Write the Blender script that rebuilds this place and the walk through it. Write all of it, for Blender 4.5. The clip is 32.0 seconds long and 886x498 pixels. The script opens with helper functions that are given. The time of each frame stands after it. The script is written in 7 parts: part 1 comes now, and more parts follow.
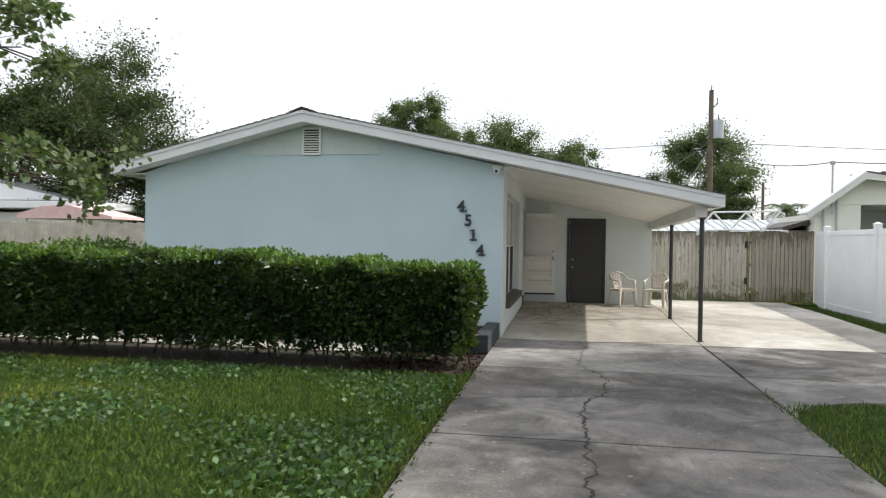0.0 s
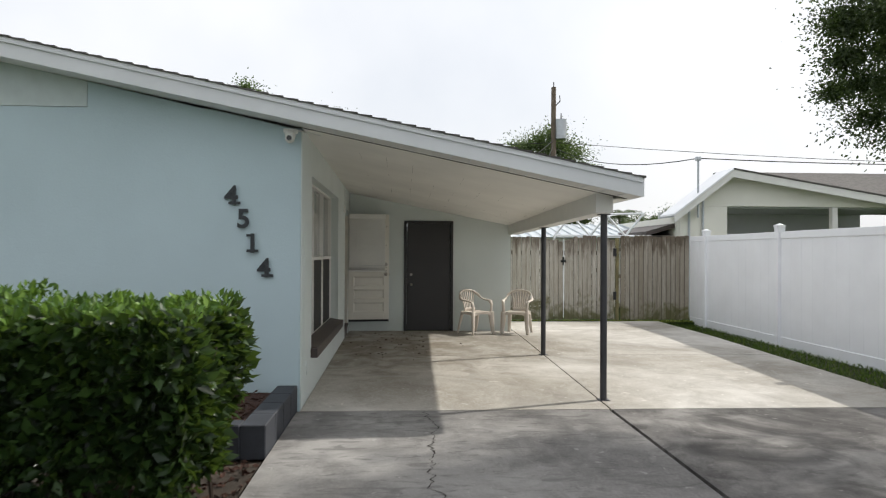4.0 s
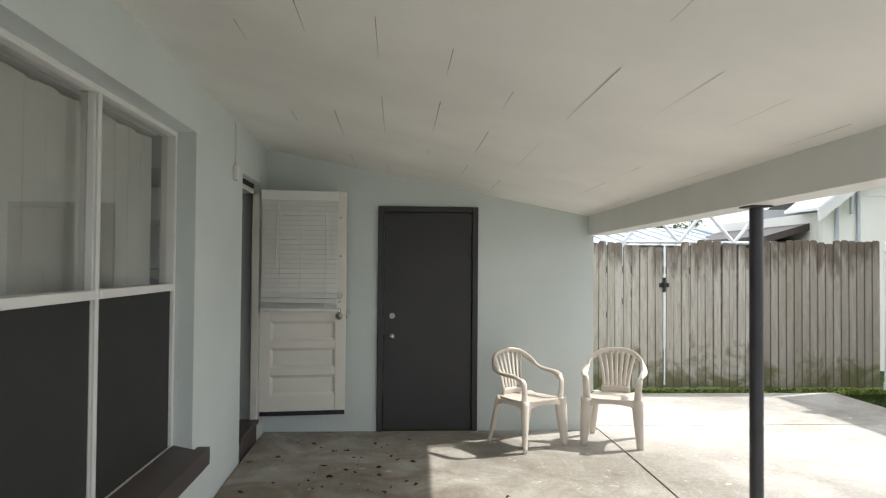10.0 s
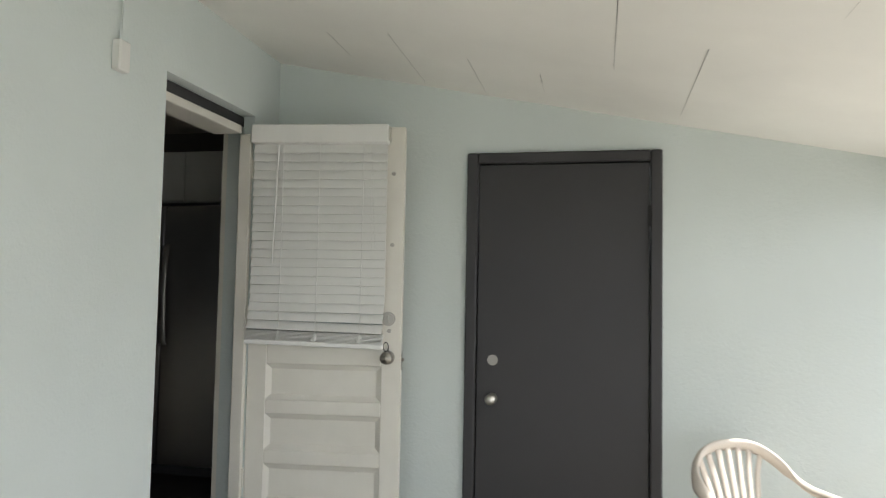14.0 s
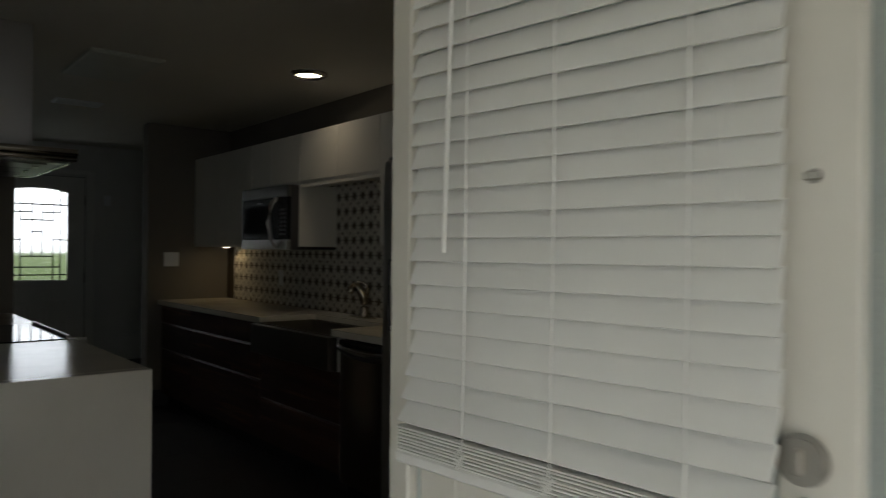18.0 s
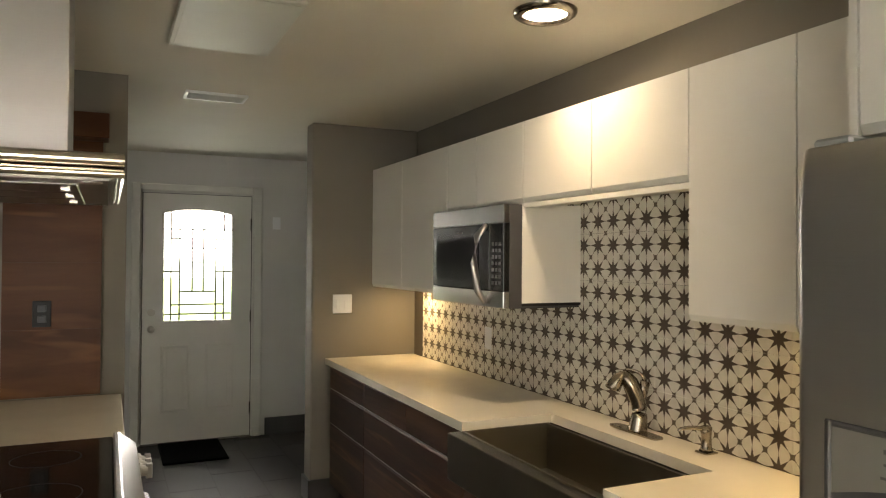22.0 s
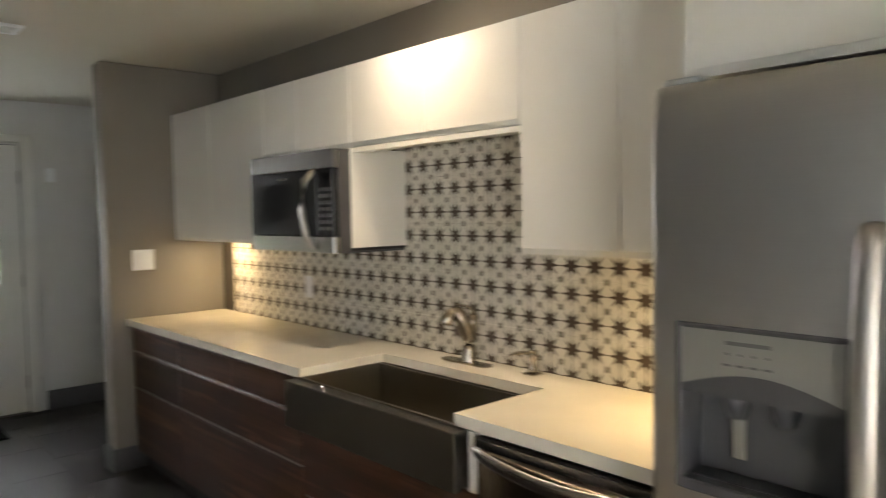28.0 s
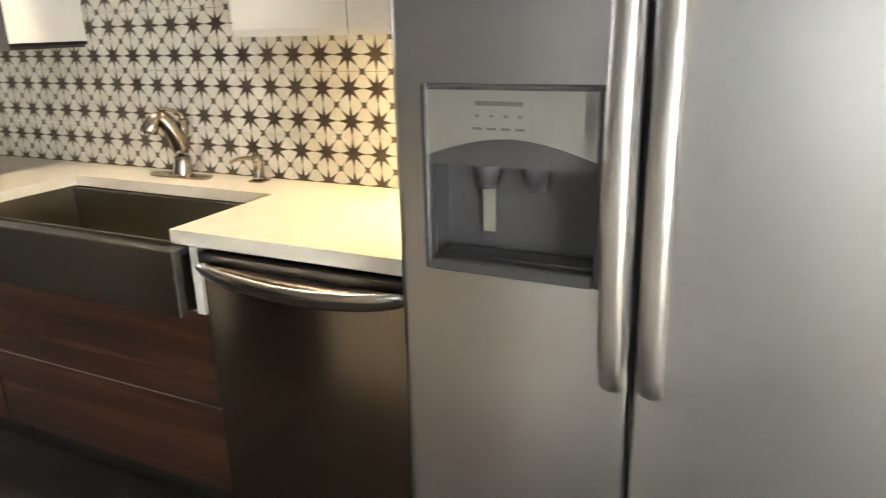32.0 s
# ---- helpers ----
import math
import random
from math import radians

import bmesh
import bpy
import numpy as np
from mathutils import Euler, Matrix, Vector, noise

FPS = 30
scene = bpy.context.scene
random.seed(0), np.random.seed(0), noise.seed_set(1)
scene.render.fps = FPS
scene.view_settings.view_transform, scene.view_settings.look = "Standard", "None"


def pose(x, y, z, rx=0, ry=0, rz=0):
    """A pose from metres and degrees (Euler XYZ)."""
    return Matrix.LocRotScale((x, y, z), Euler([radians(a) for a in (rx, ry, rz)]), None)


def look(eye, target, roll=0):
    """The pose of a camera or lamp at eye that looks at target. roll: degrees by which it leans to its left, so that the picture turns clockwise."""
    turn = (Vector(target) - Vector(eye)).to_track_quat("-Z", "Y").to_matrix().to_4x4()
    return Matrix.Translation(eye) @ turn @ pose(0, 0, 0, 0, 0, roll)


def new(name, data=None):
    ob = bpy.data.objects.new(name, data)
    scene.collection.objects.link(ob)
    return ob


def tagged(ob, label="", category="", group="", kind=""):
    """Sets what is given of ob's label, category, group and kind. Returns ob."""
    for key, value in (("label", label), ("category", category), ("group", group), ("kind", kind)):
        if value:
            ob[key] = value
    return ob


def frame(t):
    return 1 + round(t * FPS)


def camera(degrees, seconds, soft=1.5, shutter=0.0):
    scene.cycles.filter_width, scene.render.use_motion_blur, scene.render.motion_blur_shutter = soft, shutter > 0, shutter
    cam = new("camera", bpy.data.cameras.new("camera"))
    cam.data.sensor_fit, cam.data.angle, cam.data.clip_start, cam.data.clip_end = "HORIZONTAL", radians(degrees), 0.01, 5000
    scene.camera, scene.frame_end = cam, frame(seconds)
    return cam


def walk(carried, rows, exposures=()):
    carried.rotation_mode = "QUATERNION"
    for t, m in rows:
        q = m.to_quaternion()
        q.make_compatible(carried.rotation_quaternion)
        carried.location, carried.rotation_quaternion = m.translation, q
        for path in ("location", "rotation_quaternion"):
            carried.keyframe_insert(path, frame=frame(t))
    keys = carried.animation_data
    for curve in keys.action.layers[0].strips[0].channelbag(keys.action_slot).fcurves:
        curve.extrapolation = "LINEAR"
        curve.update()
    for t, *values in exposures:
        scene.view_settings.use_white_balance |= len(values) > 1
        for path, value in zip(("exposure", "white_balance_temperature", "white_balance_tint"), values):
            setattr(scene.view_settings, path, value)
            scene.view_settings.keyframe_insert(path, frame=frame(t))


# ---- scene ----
cam = camera(63.29, 32.0, soft=1.15, shutter=0.5)

# seconds, eye, tilt, roll, heading
PATH = [
    (0.0, 1.044, -12.041, 1.445, 89.46, -0.91, 9.83),
    (0.5, 1.009, -11.578, 1.455, 89.49, -0.86, 8.34),
    (1.0, 1.017, -11.062, 1.461, 89.54, -0.78, 5.73),
    (1.5, 1.017, -10.464, 1.477, 89.64, -0.69, 4.67),
    (2.0, 0.987, -9.928, 1.487, 89.76, -0.66, 3.46),
    (2.5, 1.019, -9.358, 1.486, 89.82, -0.66, 1.14),
    (3.0, 1.020, -8.758, 1.492, 90.05, -0.52, -0.58),
    (3.5, 0.996, -8.198, 1.489, 90.14, -0.44, -1.96),
    (4.0, 1.017, -7.583, 1.481, 90.30, -0.28, -3.17),
    (4.5, 1.011, -7.007, 1.485, 90.41, -0.25, -3.63),
    (6.5, 1.128, -4.604, 1.462, 90.79, -0.42, -4.80),
    (7.0, 1.141, -3.977, 1.472, 90.96, -0.43, -4.79),
    (7.5, 1.092, -3.407, 1.493, 90.93, -0.40, -4.77),
    (8.0, 1.103, -2.771, 1.516, 90.98, -0.48, -4.92),
    (8.5, 1.094, -2.181, 1.529, 90.89, -0.52, -4.90),
    (9.0, 1.128, -1.632, 1.532, 90.93, -0.55, -4.92),
    (9.5, 1.191, -1.086, 1.551, 91.13, -0.46, -4.58),
    (10.0, 1.215, -0.643, 1.546, 91.23, -0.44, -3.62),
    (10.5, 1.243, -0.192, 1.545, 91.21, -0.50, -3.52),
    (11.0, 1.253, 0.248, 1.539, 91.45, -0.68, -2.83),
    (11.5, 1.296, 0.672, 1.512, 91.55, -0.73, -1.16),
    (12.0, 1.401, 1.064, 1.477, 91.77, -0.71, -0.06),
    (12.5, 1.538, 1.462, 1.451, 92.26, -0.57, 2.66),
    (13.0, 1.554, 1.831, 1.427, 92.54, -0.80, 6.01),
    (13.5, 1.592, 2.172, 1.413, 92.68, -1.04, 8.56),
    (14.0, 1.679, 2.546, 1.406, 93.21, -1.06, 12.25),
    (14.5, 1.690, 2.852, 1.384, 93.30, -1.36, 16.80),
    (16.5, 1.556, 4.304, 1.531, 90.12, -0.32, 36.70),
    (17.0, 1.405, 4.525, 1.515, 90.25, -0.46, 38.46),
    (17.5, 1.264, 4.775, 1.529, 90.17, -0.42, 42.87),
    (18.0, 1.099, 4.940, 1.515, 90.29, -0.53, 50.31),
    (18.5, 0.792, 5.074, 1.504, 90.28, -0.73, 54.39),
    (19.0, 0.459, 5.246, 1.492, 90.32, -0.82, 56.39),
    (19.5, 0.135, 5.478, 1.511, 90.21, -0.71, 59.59),
    (20.0, -0.103, 5.593, 1.508, 90.33, -0.77, 63.65),
    (20.5, -0.426, 5.672, 1.630, 90.49, -0.75, 64.61),
    (21.0, -0.553, 5.697, 1.713, 90.54, -0.59, 64.54),
    (21.5, -0.657, 5.751, 1.728, 90.60, -0.47, 64.71),
    (22.0, -0.699, 5.732, 1.736, 90.76, -0.40, 65.03),
    (22.5, -0.718, 5.711, 1.736, 90.80, -0.29, 65.12),
    (23.0, -0.727, 5.707, 1.722, 90.44, -0.07, 65.11),
    (23.5, -0.729, 5.700, 1.710, 89.57, 0.05, 65.05),
    (24.0, -0.734, 5.693, 1.707, 88.64, 0.18, 65.04),
    (24.5, -0.743, 5.658, 1.709, 87.99, 0.43, 65.11),
    (26.5, -0.744, 5.603, 1.692, 87.14, 0.87, 64.42),
    (27.0, -0.807, 5.626, 1.688, 87.01, 0.87, 63.26),
    (27.5, -0.859, 5.650, 1.696, 87.01, 0.80, 58.13),
    (28.0, -0.783, 5.554, 1.696, 87.03, 1.00, 47.88),
    (28.5, -0.689, 5.367, 1.680, 86.79, 1.22, 32.69),
    (29.0, -0.660, 5.280, 1.675, 86.10, 1.81, 24.15),
    (29.5, -0.672, 5.267, 1.654, 84.55, 1.88, 20.85),
    (30.0, -0.718, 5.295, 1.638, 82.51, 1.78, 19.39),
    (30.5, -0.775, 5.363, 1.613, 80.10, 1.95, 19.51),
    (31.0, -0.826, 5.438, 1.578, 76.35, 1.91, 19.59),
    (31.5, -0.863, 5.579, 1.576, 73.30, 1.81, 20.85),
    (32.0, -0.928, 5.724, 1.577, 72.50, 1.51, 26.10),
]
EXPOSURES = [(0.0, 0.15, 6500, 10), (2.5, 0.02, 6500, 10), (4.0, -0.08, 6500, 10), (6.5, -0.02, 6500, 10), (8.0, 0.27, 6400, 10), (9.0, 0.52, 6300, 10), (10.0, 0.66, 6300, 10), (11.0, 0.98, 6300, 10), (12.0, 1.42, 6280, 10), (13.0, 1.6, 6250, 10), (14.5, 1.25, 6250, 10), (16.5, 0.9, 6350, 8), (18.0, 1.0, 6350, 8), (19.0, 2.0, 6500, 10), (19.5, 2.7, 7500, 10), (20.0, 3.35, 8300, 11), (21.0, 4.1, 8300, 11), (22.0, 4.7, 7600, 12), (23.0, 4.93, 7400, 12), (27.0, 5.08, 6800, 12), (28.0, 4.88, 6700, 12), (29.0, 4.7, 6650, 12), (30.0, 5.05, 6550, 12), (31.0, 5.27, 6400, 12), (32.0, 5.72, 6450, 12)]
walk(cam, [(t, pose(x, y, z, a, b, c)) for t, x, y, z, a, b, c in PATH], EXPOSURES)

# ---------- daylight ----------
SUN_EL, SUN_AZ = radians(45.5), radians(18.5)      # height, and turn from +x towards +y
world = bpy.data.worlds.new("sky")
scene.world = world
world.use_nodes = True
wt = world.node_tree
sky = wt.nodes.new("ShaderNodeTexSky")
sky.sky_type, sky.sun_disc, sky.sun_elevation = "NISHITA", False, SUN_EL
sky.sun_rotation = radians(90) - SUN_AZ
sky.air_density, sky.dust_density, sky.ozone_density = 1.0, 4.0, 1.0
# thin bright cloud whitens the whole sky
veil = wt.nodes.new("ShaderNodeMix")
veil.data_type = "RGBA"
veil.inputs[0].default_value = 0.72
cloud = wt.nodes.new("ShaderNodeTexNoise")
cloud.inputs["Scale"].default_value, cloud.inputs["Detail"].default_value = 2.2, 6
ramp = wt.nodes.new("ShaderNodeValToRGB")
ramp.color_ramp.elements[0].position, ramp.color_ramp.elements[0].color = 0.3, (11.0, 11.4, 12.0, 1)
ramp.color_ramp.elements[1].position, ramp.color_ramp.elements[1].color = 0.7, (14.5, 14.5, 14.5, 1)
gen = wt.nodes.new("ShaderNodeTexCoord")
wt.links.new(gen.outputs["Generated"], cloud.inputs["Vector"])
wt.links.new(cloud.outputs["Fac"], ramp.inputs["Fac"])
wt.links.new(sky.outputs["Color"], veil.inputs[6])
wt.links.new(ramp.outputs["Color"], veil.inputs[7])
wt.links.new(veil.outputs[2], wt.nodes["Background"].inputs["Color"])
wt.nodes["Background"].inputs["Strength"].default_value = 0.1

sun = new("sun", bpy.data.lights.new("sun", "SUN"))
sun.data.energy, sun.data.angle, sun.data.color = 3.8, radians(0.9), (1.0, 0.95, 0.87)
d = Vector((math.cos(SUN_EL) * math.cos(SUN_AZ), math.cos(SUN_EL) * math.sin(SUN_AZ), math.sin(SUN_EL)))
sun.matrix_basis = look(d * 50, (0, 0, 0))


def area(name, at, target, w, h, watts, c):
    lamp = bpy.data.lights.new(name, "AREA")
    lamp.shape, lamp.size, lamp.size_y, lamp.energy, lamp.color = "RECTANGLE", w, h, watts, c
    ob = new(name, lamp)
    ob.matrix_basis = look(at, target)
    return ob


# daylight that soaks through the closed vertical blind
area("blind_daylight", (-0.275, 2.13, 1.42), (-3.0, 2.13, 1.42), 3.0, 1.6, 1.35, (0.93, 0.99, 1.0))

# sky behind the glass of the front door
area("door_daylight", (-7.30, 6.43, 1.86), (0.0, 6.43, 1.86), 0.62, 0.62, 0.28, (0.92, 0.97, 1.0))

# ceiling can and under-cabinet pucks of the kitchen
WARM = (1.0, 0.68, 0.27)
can = area("can_light", (-2.84, 7.12, 2.575), (-2.84, 7.12, 0), 0.15, 0.15, 0.095, (1.0, 0.74, 0.43))
can.data.shape, can.data.spread = "DISK", radians(115)
for x, watts in ((-4.95, 0.075), (-1.74, 0.13)):
    p = area("puck_light", (x, 7.53, 1.535), (x, 7.545, 0), 0.05, 0.05, watts, WARM)
    p.data.shape = "DISK"

# ---------- small building tools ----------
def bx(bm, x0, x1, y0, y1, z0, z1, bevel=0.0, seg=1):
    """Add a box to bm, its edges rounded where bevel is given."""
    r = bmesh.ops.create_cube(bm, size=1.0, matrix=Matrix.Translation(((x0 + x1) / 2, (y0 + y1) / 2, (z0 + z1) / 2))
                              @ Matrix.Diagonal((abs(x1 - x0), abs(y1 - y0), abs(z1 - z0), 1)))
    if bevel > 0:
        edges = list({e for v in r["verts"] for e in v.link_edges})
        bmesh.ops.bevel(bm, geom=edges, offset=bevel, segments=seg, affect="EDGES", profile=0.5)
    return bm


def cyl(bm, p, q, r, r2=None, n=16, caps=True):
    """Add a cylinder or cone from p to q."""
    p, q = Vector(p), Vector(q)
    d = q - p
    m = Matrix.Translation((p + q) / 2) @ d.to_track_quat("Z", "Y").to_matrix().to_4x4()
    bmesh.ops.create_cone(bm, cap_ends=caps, segments=n, radius1=r, radius2=r if r2 is None else r2, depth=d.length, matrix=m)
    return bm


def tube(bm, pts, r, n=10, flat=1.0, up=(0, 0, 1)):
    """Sweep a round or flattened section along pts."""
    pts = [Vector(p) for p in pts]
    rings = []
    for i, p in enumerate(pts):
        d = (pts[min(i + 1, len(pts) - 1)] - pts[max(i - 1, 0)]).normalized()
        u = Vector(up) - d * d.dot(Vector(up))
        u = u.normalized() if u.length > 1e-4 else d.orthogonal().normalized()
        s = d.cross(u)
        rr = r[i] if isinstance(r, (list, tuple)) else r
        rings.append([bm.verts.new(p + (s * math.cos(a) + u * flat * math.sin(a)) * rr) for a in (2 * math.pi * k / n for k in range(n))])
    for a, b in zip(rings, rings[1:]):
        for k in range(n):
            bm.faces.new((a[k], a[(k + 1) % n], b[(k + 1) % n], b[k]))
    bm.faces.new(rings[0][::-1])
    bm.faces.new(rings[-1])
    return bm


def prism(bm, outline, y0, y1, axis="y"):
    """Extrude a closed 2D outline. axis y: outline in (x, z); x: in (y, z); z: in (x, y)."""
    def at(a, b, c):
        return {"y": (a, c, b), "x": (c, a, b), "z": (a, b, c)}[axis]
    lo = [bm.verts.new(at(a, b, y0)) for a, b in outline]
    hi = [bm.verts.new(at(a, b, y1)) for a, b in outline]
    n = len(lo)
    bm.faces.new(lo)
    bm.faces.new(hi[::-1])
    for i in range(n):
        bm.faces.new((lo[i], hi[i], hi[(i + 1) % n], lo[(i + 1) % n]))
    bmesh.ops.recalc_face_normals(bm, faces=bm.faces[:])
    return bm


def finish(bm, name, material, smooth=False):
    me = bpy.data.meshes.new(name)
    bm.normal_update()
    bm.to_mesh(me)
    bm.free()
    if material:
        me.materials.append(material)
    if smooth:
        for p in me.polygons:
            p.use_smooth = True
    return me


def part(name, bm, material, parent, label="", smooth=False):
    """One mesh object from bm, under a thing or a part."""
    ob = new(name, finish(bm, name, material, smooth))
    ob.parent = parent
    if label:
        tagged(ob, label)
    return ob


def piece(name, me, parent, m):
    ob = new(name, me)
    ob.parent = parent
    ob.matrix_basis = m
    return ob


def thing(name, at, label, category, group="", turn=0.0):
    ob = new(name)
    ob.empty_display_size = 0.1
    ob.matrix_basis = pose(at[0], at[1], at[2], 0, 0, turn)
    return tagged(ob, label, category, group)


def structure(name, bm, material, label="", category=""):
    ob = new(name, finish(bm, name, material))
    return tagged(ob, label, category, "", "structure")


def B(*boxes, bevel=0.0, seg=1):
    bm = bmesh.new()
    for b in boxes:
        bx(bm, *b, bevel=bevel, seg=seg)
    return bm


def C(p, q, r, r2=None, n=16):
    return cyl(bmesh.new(), p, q, r, r2, n)


def T(pts, r, n=10, flat=1.0, up=(0, 0, 1)):
    return tube(bmesh.new(), pts, r, n, flat, up)


def eased(pts, n=4):
    """Points of a smooth line through pts."""
    pts = [Vector(p) for p in pts]
    out = []
    for i in range(len(pts) - 1):
        a, b, c, d = pts[max(i - 1, 0)], pts[i], pts[i + 1], pts[min(i + 2, len(pts) - 1)]
        for k in range(n):
            u = k / n
            out.append(0.5 * (2 * b + (c - a) * u + (2 * a - 5 * b + 4 * c - d) * u * u + (3 * b - a - 3 * c + d) * u ** 3))
    return out + [pts[-1]]


def eased_radii(r, n=4):
    return [r[i] + (r[i + 1] - r[i]) * k / n for i in range(len(r) - 1) for k in range(n)] + [r[-1]]


# ---------- materials ----------
class Nodes:
    def __init__(self, name):
        self.mat = bpy.data.materials.new(name)
        self.mat.use_nodes = True
        self.t = self.mat.node_tree
        self.b = self.t.nodes["Principled BSDF"]
        self.out = self.t.nodes["Material Output"]
        self.coord = self.t.nodes.new("ShaderNodeTexCoord")
        self.geo = self.t.nodes.new("ShaderNodeNewGeometry")

    def link(self, a, b):
        self.t.links.new(a, b)

    def node(self, kind, **kw):
        n = self.t.nodes.new(kind)
        for k, v in kw.items():
            n.inputs[k.replace("_", " ")].default_value = v
        return n

    def place(self, scale=(1, 1, 1), turn=(0, 0, 0), world=True):
        m = self.node("ShaderNodeMapping")
        m.inputs["Scale"].default_value = scale
        m.inputs["Rotation"].default_value = turn
        self.link(self.geo.outputs["Position"] if world else self.coord.outputs["Object"], m.inputs["Vector"])
        return m.outputs["Vector"]

    def noise(self, scale, detail=4.0, rough=0.55, vec=None, distort=0.0):
        n = self.node("ShaderNodeTexNoise", Scale=scale, Detail=detail, Roughness=rough, Distortion=distort)
        self.link(vec if vec is not None else self.geo.outputs["Position"], n.inputs["Vector"])
        return n.outputs["Fac"]

    def ramp(self, fac, stops):
        r = self.node("ShaderNodeValToRGB")
        e = r.color_ramp.elements
        while len(e) < len(stops):
            e.new(0.5)
        for el, (p, c) in zip(e, stops):
            el.position = p
            el.color = (*c, 1) if len(c) == 3 else c
        self.link(fac, r.inputs["Fac"])
        return r.outputs["Color"]

    def math(self, op, a, b=None, c=None, clamp=False):
        n = self.node("ShaderNodeMath")
        n.operation = op
        n.use_clamp = clamp
        for i, v in enumerate((a, b, c)):
            if v is None:
                continue
            if isinstance(v, (int, float)):
                n.inputs[i].default_value = v
            else:
                self.link(v, n.inputs[i])
        return n.outputs[0]

    def mix(self, fac, a, b, mode="MIX"):
        n = self.t.nodes.new("ShaderNodeMix")
        n.data_type, n.blend_type = "RGBA", mode
        for sock, v in ((n.inputs[0], fac), (n.inputs[6], a), (n.inputs[7], b)):
            if isinstance(v, (int, float)):
                sock.default_value = v
            elif isinstance(v, tuple):
                sock.default_value = (*v, 1)
            else:
                self.link(v, sock)
        return n.outputs[2]

    def bump(self, height, strength=0.3, dist=0.01):
        n = self.node("ShaderNodeBump", Strength=strength, Distance=dist)
        self.link(height, n.inputs["Height"])
        self.link(n.outputs["Normal"], self.b.inputs["Normal"])

    def color(self, c):
        if isinstance(c, tuple):
            self.b.inputs["Base Color"].default_value = (*c, 1)
        else:
            self.link(c, self.b.inputs["Base Color"])

    def done(self, rough=0.6, metal=0.0, spec=0.5):
        if isinstance(rough, (int, float)):
            self.b.inputs["Roughness"].default_value = rough
        else:
            self.link(rough, self.b.inputs["Roughness"])
        self.b.inputs["Metallic"].default_value = metal
        self.b.inputs["Specular IOR Level"].default_value = spec
        return self.mat


def tint(c, k):
    return tuple(min(1.0, v * k) for v in c)


def plain(name, c, rough=0.5, metal=0.0, var=0.12, scale=6.0, fine=60.0, bump=0.1, dist=0.003, spec=0.5):
    """A surface with large and fine variation round one colour."""
    n = Nodes(name)
    big = n.noise(scale, 4)
    small = n.noise(fine, 3)
    a = n.ramp(big, [(0.3, tint(c, 1 - var)), (0.7, tint(c, 1 + var))])
    n.color(n.mix(n.math("MULTIPLY", small, 0.25), a, tint(c, 1 - var)))
    if bump:
        n.bump(small, bump, dist)
    r = n.math("ADD", n.math("MULTIPLY", big, 0.12), rough - 0.06)
    return n.done(r, metal, spec)


def make_stucco(name, c, scale=55.0, strength=0.35):
    n = Nodes(name)
    big, streak = n.noise(0.7, 5), n.noise(1.2, 4, vec=n.place((3.0, 3.0, 0.35)))
    fine, mid = n.noise(scale, 4, 0.65), n.noise(9, 3)
    a = n.ramp(big, [(0.3, tint(c, 0.93)), (0.7, tint(c, 1.04))])
    a = n.mix(n.math("MULTIPLY", streak, 0.10), a, tint(c, 0.8))
    n.color(a)
    n.bump(n.math("ADD", fine, n.math("MULTIPLY", mid, 0.8)), strength, 0.006)
    return n.done(0.75, 0, 0.3)


